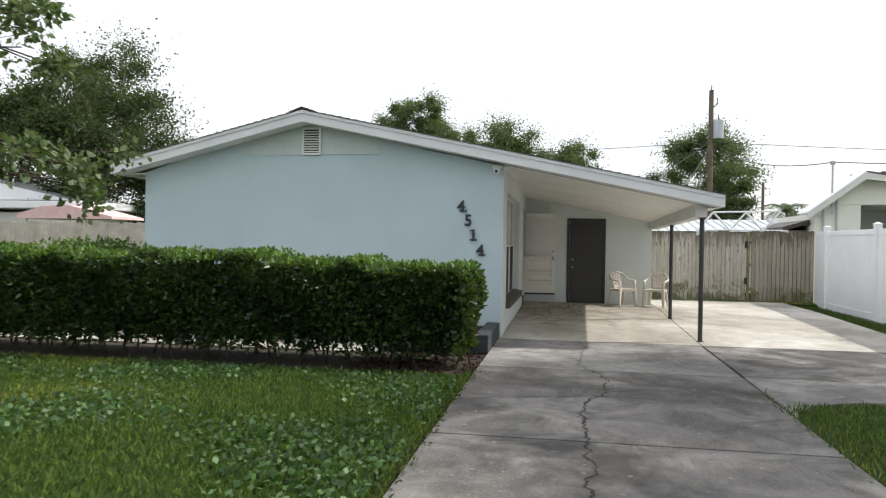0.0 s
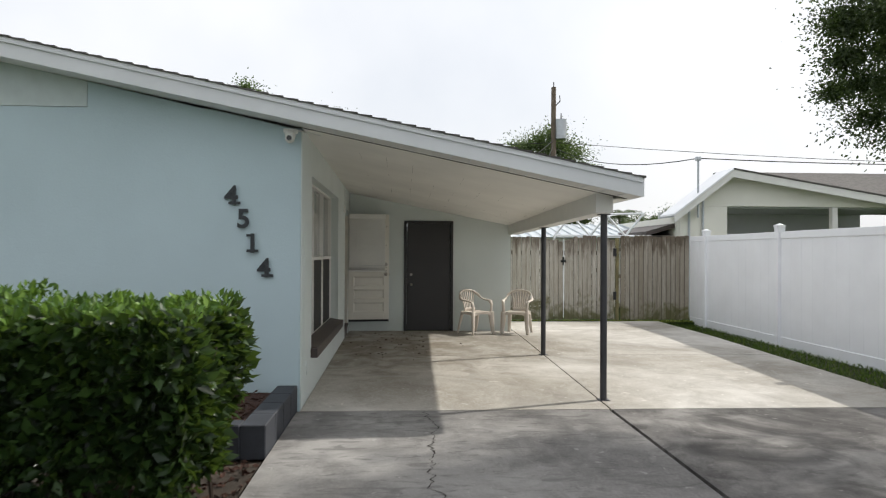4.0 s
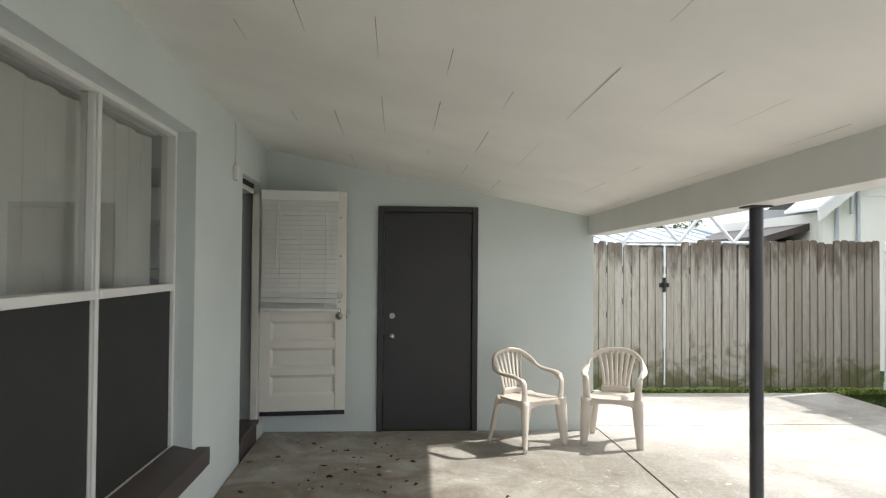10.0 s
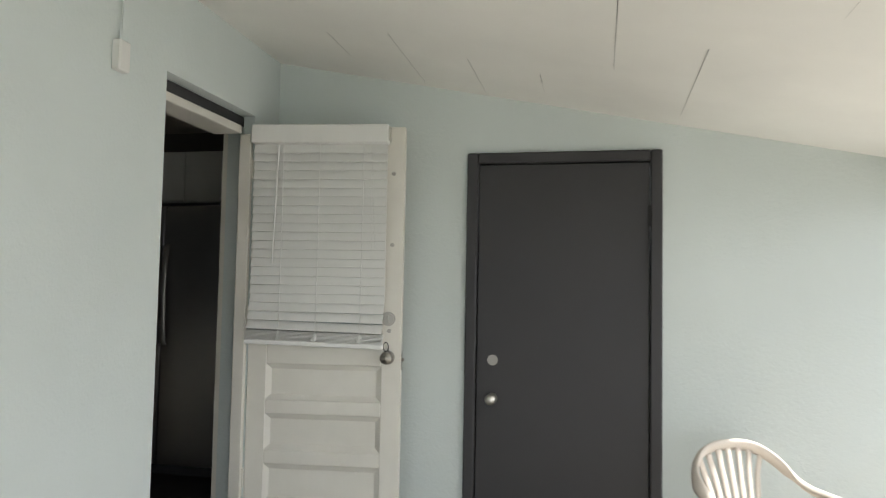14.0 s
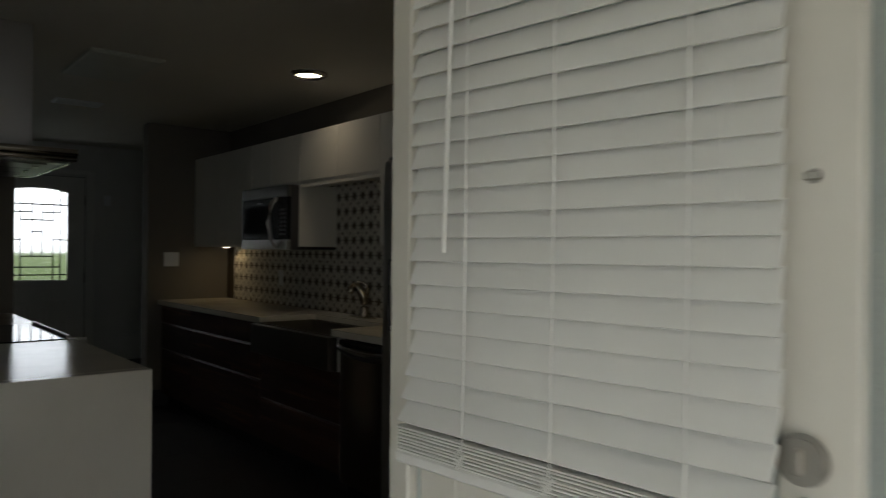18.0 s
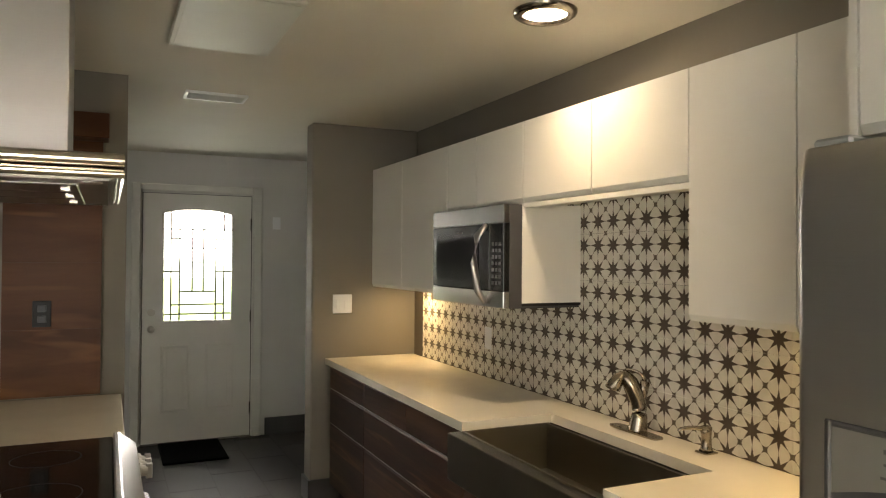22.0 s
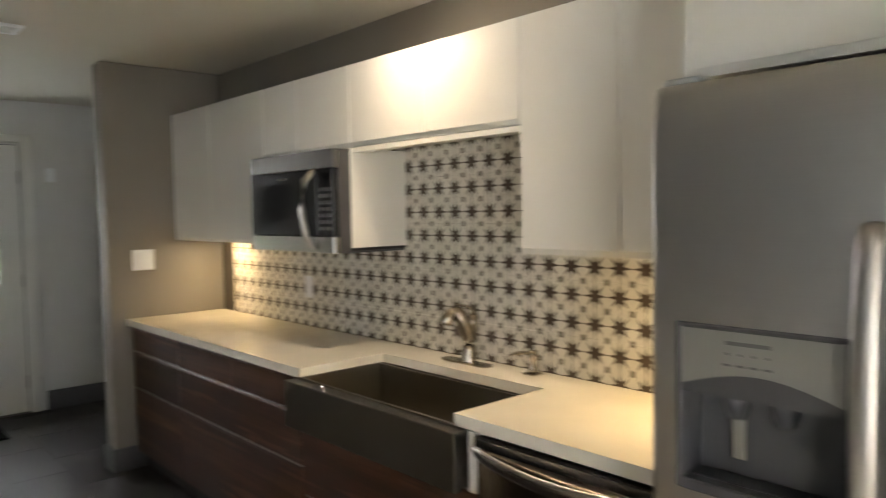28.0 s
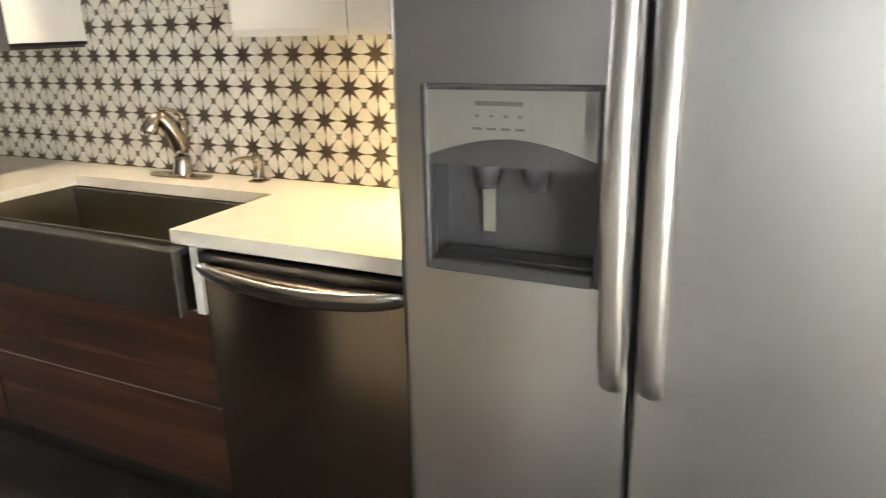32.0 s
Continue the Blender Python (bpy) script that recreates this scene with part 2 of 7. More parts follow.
def make_concrete(name, light, dark, stain=0.5, rub=0.16, grime_shade=None):
    n = Nodes(name)
    big, mid, fine = n.noise(0.35, 6, 0.62, distort=0.4), n.noise(1.9, 6, 0.65, distort=0.8), n.noise(45, 4, 0.7)
    grit = n.noise(180, 2)
    c = n.ramp(big, [(0.36, dark), (0.62, light)])
    c = n.mix(n.math("MULTIPLY", n.ramp(mid, [(0.42, (0, 0, 0)), (0.66, (1, 1, 1))]), stain), c, tint(dark, 0.7))
    c = n.mix(n.math("MULTIPLY", n.ramp(fine, [(0.45, (0, 0, 0)), (0.75, (1, 1, 1))]), 0.35), c, tint(light, 1.25))
    scuff = n.noise(7.0, 6, 0.7, n.place((1.0, 0.35, 1.0), (0, 0, 0.5)), 1.2)
    c = n.mix(n.math("MULTIPLY", n.ramp(scuff, [(0.54, (0, 0, 0)), (0.62, (1, 1, 1))]), 0.16), c, tint(light, 1.15))
    swirl = n.noise(5.5, 5, 0.6, n.place((0.5, 1.6, 1.0), (0, 0, -0.45)), 1.6)
    c = n.mix(n.math("MULTIPLY", n.ramp(swirl, [(0.55, (0, 0, 0)), (0.64, (1, 1, 1))]), rub), c, tint(dark, 0.6))
    if grime_shade:
        # brown grime round one spot, with the covered slab's shade painted in
        far = n.node("ShaderNodeVectorMath")
        far.operation = "DISTANCE"
        n.link(n.geo.outputs["Position"], far.inputs[0])
        far.inputs[1].default_value = grime_shade[:3]
        near = n.math("SUBTRACT", 1.0, n.math("DIVIDE", far.outputs["Value"], grime_shade[3]))
        spot = n.math("ADD", near, n.math("MULTIPLY", n.math("SUBTRACT", mid, 0.5), 2.4), clamp=True)
        c = n.mix(n.math("MULTIPLY", spot, 0.75), c, (0.15, 0.12, 0.08))
    blot = n.noise(0.62, 5, 0.62, distort=0.6)
    c = n.mix(n.math("MULTIPLY", n.ramp(blot, [(0.50, (0, 0, 0)), (0.64, (1, 1, 1))]), stain), c, tint(dark, 0.55))
    spots = n.noise(11.0, 2, 0.4, distort=0.5)
    c = n.mix(n.math("MULTIPLY", n.ramp(spots, [(0.70, (0, 0, 0)), (0.73, (1, 1, 1))]), 0.45), c, tint(light, 1.3))
    n.color(c)
    n.bump(n.math("ADD", fine, n.math("MULTIPLY", grit, 0.5)), 0.35, 0.006)
    return n.done(n.ramp(mid, [(0.3, (0.75, 0.75, 0.75)), (0.7, (0.9, 0.9, 0.9))]), 0, 0.3)


def make_fence_wood(name, age):
    """Grey-beige sawn boards: fine upright grain, mildew running down from the tips, algae rising from the soil."""
    n = Nodes(name)
    rnd = n.node("ShaderNodeObjectInfo").outputs["Random"]
    sep = n.node("ShaderNodeSeparateXYZ")
    n.link(n.geo.outputs["Position"], sep.inputs[0])
    grain = n.noise(6, 5, 0.6, n.place((5.0, 5.0, 0.35)), 0.6)
    fine = n.noise(16, 4, 0.65, n.place((9, 9, 0.5)))
    c = n.ramp(grain, [(0.25, (0.31, 0.285, 0.245)), (0.5, (0.47, 0.445, 0.39)), (0.75, (0.60, 0.575, 0.52))])
    c = n.mix(n.math("MULTIPLY", n.ramp(fine, [(0.5, (0, 0, 0)), (0.68, (1, 1, 1))]), 0.5), c, (0.17, 0.145, 0.11))
    c = n.mix(n.math("ADD", n.math("MULTIPLY", rnd, 0.32), age), c, (0.23, 0.195, 0.145))
    # the shaded gaps between boards are painted dark along each board's edges
    at = n.node("ShaderNodeSeparateXYZ")
    n.link(n.coord.outputs["Object"], at.inputs[0])
    rim = n.math("ABSOLUTE", n.math("SUBTRACT", at.outputs[0], 0.0485))
    c = n.mix(n.math("MULTIPLY", n.math("GREATER_THAN", n.math("ADD", rim, n.math("MULTIPLY", fine, 0.008)), 0.0468), 0.6), c, (0.09, 0.07, 0.05))
    ragged = n.noise(3.0, 5, 0.65, n.place((3.2, 3.2, 0.8)), 0.4)
    fleck = n.noise(7.0, 4, 0.6, n.place((1.4, 1.4, 0.8)))
    tip = n.math("ADD", n.math("MULTIPLY", n.math("SUBTRACT", sep.outputs[2], 1.52), 3.2), n.math("MULTIPLY", n.math("SUBTRACT", ragged, 0.46), 4.2), clamp=True)
    c = n.mix(n.math("MULTIPLY", tip, 0.75), c, (0.085, 0.062, 0.042))
    blotch = n.noise(1.7, 5, 0.65, n.place((1.2, 1.2, 1.3)), 0.6)
    foot = n.math("ADD", n.math("MULTIPLY", n.math("SUBTRACT", 0.40, sep.outputs[2]), 2.6), n.math("ADD", n.math("MULTIPLY", n.math("SUBTRACT", ragged, 0.5), 1.6), n.math("MULTIPLY", n.math("SUBTRACT", blotch, 0.5), 6.5)), clamp=True)
    c = n.mix(n.math("MULTIPLY", foot, 0.85), c, n.mix(fleck, (0.085, 0.075, 0.035), (0.15, 0.155, 0.055)))
    n.color(c)
    n.bump(n.math("ADD", grain, fine), 0.35, 0.004)
    return n.done(0.85, 0, 0.2)


def make_cabinet_wood(name, dark, mid, light, along=(0.9, 14, 14), turn=(0, 0, 0), gloss=0.4):
    n = Nodes(name)
    rnd = n.node("ShaderNodeObjectInfo").outputs["Random"]
    v = n.place(along, turn)
    add = n.node("ShaderNodeVectorMath")
    n.link(v, add.inputs[0])
    comb = n.node("ShaderNodeCombineXYZ")
    n.link(n.math("MULTIPLY", rnd, 13.0), comb.inputs[1])
    n.link(comb.outputs[0], add.inputs[1])
    g = n.noise(1.0, 6, 0.6, add.outputs[0], 0.5)
    f = n.noise(9.0, 4, 0.6, add.outputs[0])
    c = n.ramp(g, [(0.33, dark), (0.5, mid), (0.68, light)])
    c = n.mix(n.math("MULTIPLY", f, 0.4), c, dark)
    streak = n.noise(1.6, 3, 0.5, add.outputs[0], 0.3)
    c = n.mix(n.math("MULTIPLY", n.ramp(streak, [(0.60, (0, 0, 0)), (0.66, (1, 1, 1)), (0.70, (0, 0, 0))]), 0.55), c, tint(light, 1.5))
    n.color(c)
    n.bump(f, 0.06, 0.001)
    return n.done(0.42, 0, gloss)


def make_steel(name, c=(0.56, 0.55, 0.54), along=(0.6, 0.6, 60), rough=0.30, aniso=0.35, turn=0.0):
    n = Nodes(name)
    g = n.noise(12, 3, 0.5, n.place(along))
    smear = n.noise(2.2, 3)
    n.color(n.ramp(g, [(0.3, tint(c, 0.98)), (0.7, tint(c, 1.015))]))
    n.b.inputs["Anisotropic"].default_value = aniso
    n.b.inputs["Anisotropic Rotation"].default_value = turn
    return n.done(n.math("ADD", n.math("MULTIPLY", smear, 0.06), rough - 0.03), 1.0)


def make_leaf(name, a, b, c, shine=0.35):
    n = Nodes(name)
    r = n.geo.outputs["Random Per Island"]
    col = n.ramp(r, [(0.05, a), (0.55, b), (0.95, c)])
    n.color(col)
    n.b.inputs["Transmission Weight"].default_value = 0.0
    tr = n.node("ShaderNodeBsdfTranslucent")
    n.link(n.mix(0.5, col, (0.25, 0.4, 0.05)), tr.inputs["Color"])
    mx = n.node("ShaderNodeMixShader")
    mx.inputs[0].default_value = 0.25
    n.link(n.b.outputs[0], mx.inputs[1])
    n.link(tr.outputs[0], mx.inputs[2])
    n.link(mx.outputs[0], n.out.inputs["Surface"])
    return n.done(1 - shine, 0, 0.4)


def make_grass_ground():
    n = Nodes("lawn_soil")
    big, mid, fine = n.noise(0.5, 5), n.noise(4, 5, 0.65), n.noise(70, 4, 0.7)
    c = n.ramp(big, [(0.35, (0.034, 0.062, 0.016)), (0.65, (0.064, 0.095, 0.024))])
    c = n.mix(n.math("MULTIPLY", n.ramp(mid, [(0.45, (0, 0, 0)), (0.7, (1, 1, 1))]), 0.45), c, (0.13, 0.12, 0.045))
    c = n.mix(n.math("MULTIPLY", fine, 0.6), c, (0.02, 0.035, 0.01))
    n.color(c)
    n.bump(fine, 0.8, 0.03)
    return n.done(0.9, 0, 0.2)


def make_star_tile():
    """Cream cement tile: a dark eight-pointed star at each corner point, petals between, a small dot in each middle."""
    n = Nodes("star_pattern_tile")
    sep = n.node("ShaderNodeSeparateXYZ")
    n.link(n.coord.outputs["Object"], sep.inputs[0])
    P = 0.1017
    u = n.math("SUBTRACT", n.math("FRACT", n.math("ADD", n.math("DIVIDE", sep.outputs[0], P), 100.0)), 0.5)
    v = n.math("SUBTRACT", n.math("FRACT", n.math("ADD", n.math("DIVIDE", sep.outputs[2], P), 100.0)), 0.5)
    au, av = n.math("ABSOLUTE", u), n.math("ABSOLUTE", v)
    lo, hi = n.math("MINIMUM", au, av), n.math("MAXIMUM", au, av)
    # long axis points taper to the middle between two stars, diagonal points are shorter
    axis = n.math("LESS_THAN", lo, n.math("MULTIPLY", n.math("POWER", n.math("SUBTRACT", 1.0, n.math("MULTIPLY", hi, 2.0), clamp=True), 1.12), 0.112))
    dd1, dd2 = n.math("MULTIPLY", n.math("ADD", au, av), 0.7071), n.math("MULTIPLY", n.math("ABSOLUTE", n.math("SUBTRACT", au, av)), 0.7071)
    diag = n.math("LESS_THAN", dd2, n.math("MULTIPLY", n.math("POWER", n.math("SUBTRACT", 1.0, n.math("MULTIPLY", dd1, 2.0), clamp=True), 1.12), 0.112))
    spoke = n.math("LESS_THAN", lo, 0.009)
    # a small four-pointed lozenge with hollow sides in the middle of every four stars
    mu, mv = n.math("SUBTRACT", 0.5, au), n.math("SUBTRACT", 0.5, av)
    dot = n.math("LESS_THAN", n.math("ADD", n.math("POWER", n.math("DIVIDE", n.math("ABSOLUTE", n.math("ADD", mu, mv)), 0.44), 0.42), n.math("POWER", n.math("DIVIDE", n.math("ABSOLUTE", n.math("SUBTRACT", mu, mv)), 0.44), 0.42)), 1.0)
    dark = n.math("MAXIMUM", n.math("MAXIMUM", axis, diag), spoke)
    wear = n.noise(14, 5, 0.6)
    cream = n.ramp(wear, [(0.3, (0.66, 0.64, 0.58)), (0.7, (0.80, 0.78, 0.72))])
    brown = n.ramp(wear, [(0.3, (0.058, 0.040, 0.028)), (0.7, (0.11, 0.080, 0.058))])
    mid = n.ramp(wear, [(0.3, (0.11, 0.088, 0.066)), (0.7, (0.17, 0.14, 0.11))])
    c = n.mix(dot, cream, mid)
    n.color(n.mix(dark, c, brown))
    n.bump(n.noise(90, 3), 0.05, 0.001)
    return n.done(0.32, 0, 0.5)


def make_glass(name, c=(1, 1, 1), rough=0.0):
    n = Nodes(name)
    n.color(c)
    n.b.inputs["Transmission Weight"].default_value = 1.0
    n.b.inputs["IOR"].default_value = 1.45
    return n.done(rough, 0)


def glowing(name, c, k):
    n = Nodes(name)
    n.color((0.8, 0.8, 0.8))
    n.b.inputs["Emission Color"].default_value = (*c, 1)
    n.b.inputs["Emission Strength"].default_value = k
    return n.done(0.5)


M_STUCCO_BLUE = make_stucco("pale_blue_stucco", (0.50, 0.62, 0.66))
M_STUCCO_WHITE = make_stucco("pale_mint_stucco", (0.665, 0.722, 0.705))
# warm light bounced off the soffit is mixed into this board colour
M_SIDING = plain("bounce_tinted_gable_board", (0.53, 0.605, 0.60), 0.7, var=0.06, bump=0.15)
M_RAKE = plain("grey_white_soffit_vinyl", (0.76, 0.77, 0.75), 0.5, var=0.06, scale=2.0, bump=0.08)
M_SOFFIT = plain("cream_soffit_paint", (0.87, 0.86, 0.815), 0.6, var=0.07, scale=1.2, bump=0.1)
M_WHITE = plain("white_gloss_paint", (0.78, 0.78, 0.75), 0.4, var=0.05, scale=2.0, bump=0.05)
M_FASCIA = plain("white_metal_fascia", (0.74, 0.76, 0.78), 0.4, var=0.06, scale=1.5, bump=0.05)
M_DOOR_WHITE = plain("ivory_door_paint", (0.74, 0.72, 0.65), 0.45, var=0.06, scale=3.0, bump=0.08)
M_DARK = plain("charcoal_door_paint", (0.035, 0.034, 0.036), 0.5, var=0.1, scale=2.0, bump=0.06)
M_POST = plain("charcoal_steel_paint", (0.035, 0.035, 0.04), 0.4, var=0.15, bump=0.05)
M_SHINGLE = plain("brown_grey_shingle", (0.10, 0.095, 0.09), 0.9, var=0.35, scale=8, fine=120, bump=0.5, dist=0.006)
M_SLAB = make_concrete("carport_concrete", (0.58, 0.56, 0.52), (0.30, 0.275, 0.23), 0.36, 0.04, (0.5, 3.9, 0.0, 2.6))
M_DRIVE = make_concrete("driveway_concrete", (0.33, 0.32, 0.305), (0.15, 0.145, 0.14), 0.6, 0.5)
M_AGED = make_steel("aged_nickel", (0.40, 0.38, 0.34), (30, 30, 30), 0.36, 0.0)
M_DRIVE_OLD = make_concrete("stained_driveway_concrete", (0.27, 0.26, 0.245), (0.08, 0.075, 0.072), 0.85)
M_JOINT = plain("joint_dirt", (0.03, 0.026, 0.021), 0.95, var=0.3, bump=0.3)
M_LAWN = make_grass_ground()
M_GRASS = make_leaf("grass_blade", (0.010, 0.030, 0.004), (0.042, 0.095, 0.012), (0.15, 0.22, 0.03), 0.25)
# yellower grass also stands in for dappled sun on the lawn
M_GRASS_YELLOW = make_leaf("yellow_grass_blade", (0.05, 0.085, 0.012), (0.15, 0.20, 0.028), (0.32, 0.33, 0.07), 0.25)
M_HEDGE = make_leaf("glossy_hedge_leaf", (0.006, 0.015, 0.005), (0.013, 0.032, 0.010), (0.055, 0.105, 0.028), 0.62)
# the sun on the hedge top is part of this brighter green
M_HEDGE_TOP = make_leaf("sunlit_young_hedge_leaf", (0.022, 0.060, 0.010), (0.065, 0.145, 0.022), (0.16, 0.27, 0.045), 0.55)
M_WEED = make_leaf("lawn_weed_leaf", (0.010, 0.036, 0.008), (0.032, 0.088, 0.020), (0.10, 0.19, 0.06), 0.5)
M_TREE = make_leaf("oak_leaf", (0.016, 0.030, 0.013), (0.034, 0.054, 0.022), (0.085, 0.108, 0.055), 0.35)
M_TREE_LIGHT = make_leaf("pale_green_leaf", (0.04, 0.07, 0.026), (0.075, 0.115, 0.045), (0.14, 0.175, 0.085), 0.35)
M_BARK = plain("grey_bark", (0.16, 0.135, 0.11), 0.9, var=0.3, scale=5, fine=40, bump=0.6, dist=0.02)
M_TWIG = plain("brown_twig", (0.05, 0.036, 0.025), 0.9, var=0.3, bump=0.3)
M_FENCE = make_fence_wood("weathered_fence_wood", 0.0)
M_FENCE_OLD = make_fence_wood("old_brown_fence_wood", 0.42)
M_VINYL = plain("white_vinyl", (0.87, 0.89, 0.92), 0.35, var=0.04, scale=1.5, bump=0.03)
M_MULCH = plain("red_brown_mulch", (0.075, 0.036, 0.025), 0.95, var=0.5, scale=30, fine=110, bump=0.9, dist=0.02)
M_SOIL = plain("bare_sandy_soil", (0.055, 0.043, 0.032), 0.95, var=0.4, scale=4, fine=80, bump=0.7, dist=0.02)
M_PLANTER = plain("grey_painted_block", (0.038, 0.042, 0.052), 0.7, var=0.25, scale=5, bump=0.3)
M_DIGIT = plain("dark_metal_numeral", (0.03, 0.035, 0.04), 0.45, 0.2, var=0.1, bump=0.05)
M_PLASTIC = plain("beige_plastic", (0.62, 0.56, 0.49), 0.45, var=0.06, scale=4, bump=0.05)
M_SCREEN = plain("dark_insect_screen", (0.014, 0.0145, 0.0145), 0.6, var=0.12, scale=3, fine=300, bump=0.2, dist=0.001)
M_BLINDCLOTH = plain("pale_vertical_blind", (0.62, 0.64, 0.58), 0.7, var=0.06, scale=3, bump=0.05)
M_BLIND = plain("white_blind_slat", (0.80, 0.80, 0.77), 0.45, var=0.04, scale=3, bump=0.04)
M_BRONZE = plain("brown_sill_paint", (0.07, 0.055, 0.05), 0.5, var=0.2, bump=0.1)
M_GLASS = make_glass("window_glass")
M_BLACK = plain("black_rubber", (0.012, 0.012, 0.013), 0.6, var=0.2, bump=0.1)
M_NICKEL = make_steel("satin_nickel", (0.58, 0.56, 0.52), (20, 20, 20), 0.28, 0.0)
M_BRASSY = make_steel("brushed_nickel_warm", (0.38, 0.34, 0.29), (30, 30, 30), 0.22, 0.0)
M_STEEL = make_steel("brushed_stainless", (0.52, 0.51, 0.505), rough=0.36, aniso=0.0)
# dishwasher door: the fridge's steel, with dark warm reflections in the colour
M_STEEL_DIM = make_steel("dark_reflection_stainless", (0.36, 0.315, 0.265), rough=0.20, aniso=0.55, turn=0.25)
# lighter copy of the sink steel, its reflections put into the tone
M_BASIN = make_steel("basin_reflection_steel", (0.28, 0.26, 0.225), (0.8, 50, 50), 0.38)
M_STEEL_H = make_steel("brushed_stainless_across", (0.60, 0.59, 0.57), (0.6, 60, 60), 0.22)
M_RAIL = make_steel("polished_steel_rail", (0.50, 0.46, 0.40), (60, 0.6, 60), 0.14, 0.0)
M_HANDLE = make_steel("satin_handle_steel", (0.52, 0.50, 0.48), (0.6, 0.6, 40), 0.36, 0.0)
# dark reflections are put into this steel's colour
M_SINK = make_steel("satin_dark_reflection_steel", (0.21, 0.198, 0.185), (0.8, 50, 50), 0.30)
M_GLASS_BLACK = plain("black_ceramic_glass", (0.006, 0.006, 0.007), 0.08, var=0.1, bump=0.0)
M_TAUPE = make_stucco("taupe_wall_paint", (0.235, 0.215, 0.185), 120.0, 0.10)
M_WALL_WHITE = make_stucco("white_wall_paint", (0.70, 0.70, 0.69), 120.0, 0.10)
M_CEIL = make_stucco("ceiling_paint", (0.67, 0.64, 0.57), 60.0, 0.25)
M_CAB = plain("white_cabinet_lacquer", (0.80, 0.79, 0.75), 0.35, var=0.03, scale=1.5, bump=0.03)
M_QUARTZ = plain("cream_quartz", (0.80, 0.76, 0.66), 0.16, var=0.03, scale=5, fine=200, bump=0.0)
M_WALNUT = make_cabinet_wood("walnut_veneer", (0.028, 0.012, 0.007), (0.062, 0.026, 0.015), (0.14, 0.062, 0.035), (0.45, 9, 9))
M_WALNUT_Y = make_cabinet_wood("walnut_panel", (0.060, 0.021, 0.008), (0.095, 0.035, 0.013), (0.15, 0.060, 0.022), (4, 0.6, 4), gloss=0.22)
M_TILE = make_star_tile()
M_GROUT = plain("brown_grout", (0.10, 0.085, 0.07), 0.9, bump=0.2)
M_FLOOR = plain("dark_grey_floor_tile", (0.034, 0.029, 0.027), 0.5, var=0.18, scale=2.5, fine=40, bump=0.05, spec=0.25)
M_FLOOR_GROUT = plain("grey_floor_grout", (0.052, 0.048, 0.046), 0.9, bump=0.2)
M_BASE = plain("grey_tile_baseboard", (0.085, 0.083, 0.085), 0.45, var=0.12, bump=0.05)
M_GLOSS_BLACK = plain("glossy_black_plastic", (0.010, 0.010, 0.011), 0.18, var=0.1, bump=0.0)
M_GREY_PLASTIC = plain("dark_grey_plastic", (0.07, 0.07, 0.075), 0.4, var=0.1, bump=0.05)
M_SMOKE = plain("smoky_grey_plastic", (0.070, 0.070, 0.076), 0.45, var=0.03, bump=0)
M_SILVER = plain("silver_panel", (0.36, 0.355, 0.335), 0.35, 0.6, var=0.05, bump=0.02)
M_PAPER = plain("white_paper", (0.78, 0.77, 0.74), 0.7, var=0.04, bump=0.05)
M_INK = plain("grey_print", (0.16, 0.16, 0.16), 0.7, var=0.1, bump=0)
M_RED = plain("red_print", (0.55, 0.06, 0.03), 0.6, var=0.1, bump=0)
M_GALV = plain("galvanised_metal", (0.50, 0.53, 0.56), 0.45, 0.4, var=0.12, bump=0.05)
M_POLE = plain("weathered_pole_wood", (0.15, 0.12, 0.09), 0.9, var=0.3, scale=3, fine=50, bump=0.4, dist=0.01)
# shade under the porch roof is put into this grey
M_PORCH = make_stucco("shade_grey_porch_wall", (0.46, 0.48, 0.50))
M_CREAM_HOUSE = make_stucco("cream_house_wall", (0.90, 0.89, 0.82))
M_ROOF_METAL = plain("pale_metal_roof", (0.60, 0.65, 0.68), 0.45, 0.2, var=0.1, bump=0.05)
M_LAMP = glowing("lamp_diffuser", (1.0, 0.86, 0.66), 4.0)
M_DIFFUSER = plain("unlit_panel_diffuser", (0.55, 0.56, 0.50), 0.5, var=0.03, bump=0.03)
M_FROST = make_glass("bevelled_door_glass", (0.97, 0.98, 1.0), 0.05)

# ---------- the setting: ground, driveway, house ----------
KF = 0.17          # kitchen floor
KC = 2.61          # kitchen ceiling
YT = 7.645         # tiled kitchen wall


def gz(y):
    """Height of the concrete, falling gently to the street."""
    return -0.09 * min(1.0, max(0.0, (5.2 - y) / 5.6))


def ceil_z(x, y=6.07):
    """Underside of the carport ceiling, which rises a little to the front."""
    u = min(1.0, max(0.0, (6.07 - y) / 6.07))
    return 2.60 - 0.195 * x + u * (0.125 - 0.008 * x)


def roof_z(x):
    return 3.60 - 0.206 * (x + 3.33) if x > -3.33 else 3.60 + 0.251 * (x + 3.33)


bm = bmesh.new()
bmesh.ops.create_grid(bm, x_segments=1, y_segments=1, size=400.0, matrix=Matrix.Translation((0, 0, -0.17)))
structure("ground", bm, M_LAWN, "flat green suburban lawn reaching the horizon", "ground")

drive = structure("driveway", B((-0.02, 3.10, -60, 6.07, -0.30, -0.165), (3.10, 6.6, -4.0, 8.2, -0.30, -0.165)), M_JOINT, "grey concrete driveway of poured panels with dark joints", "driveway")


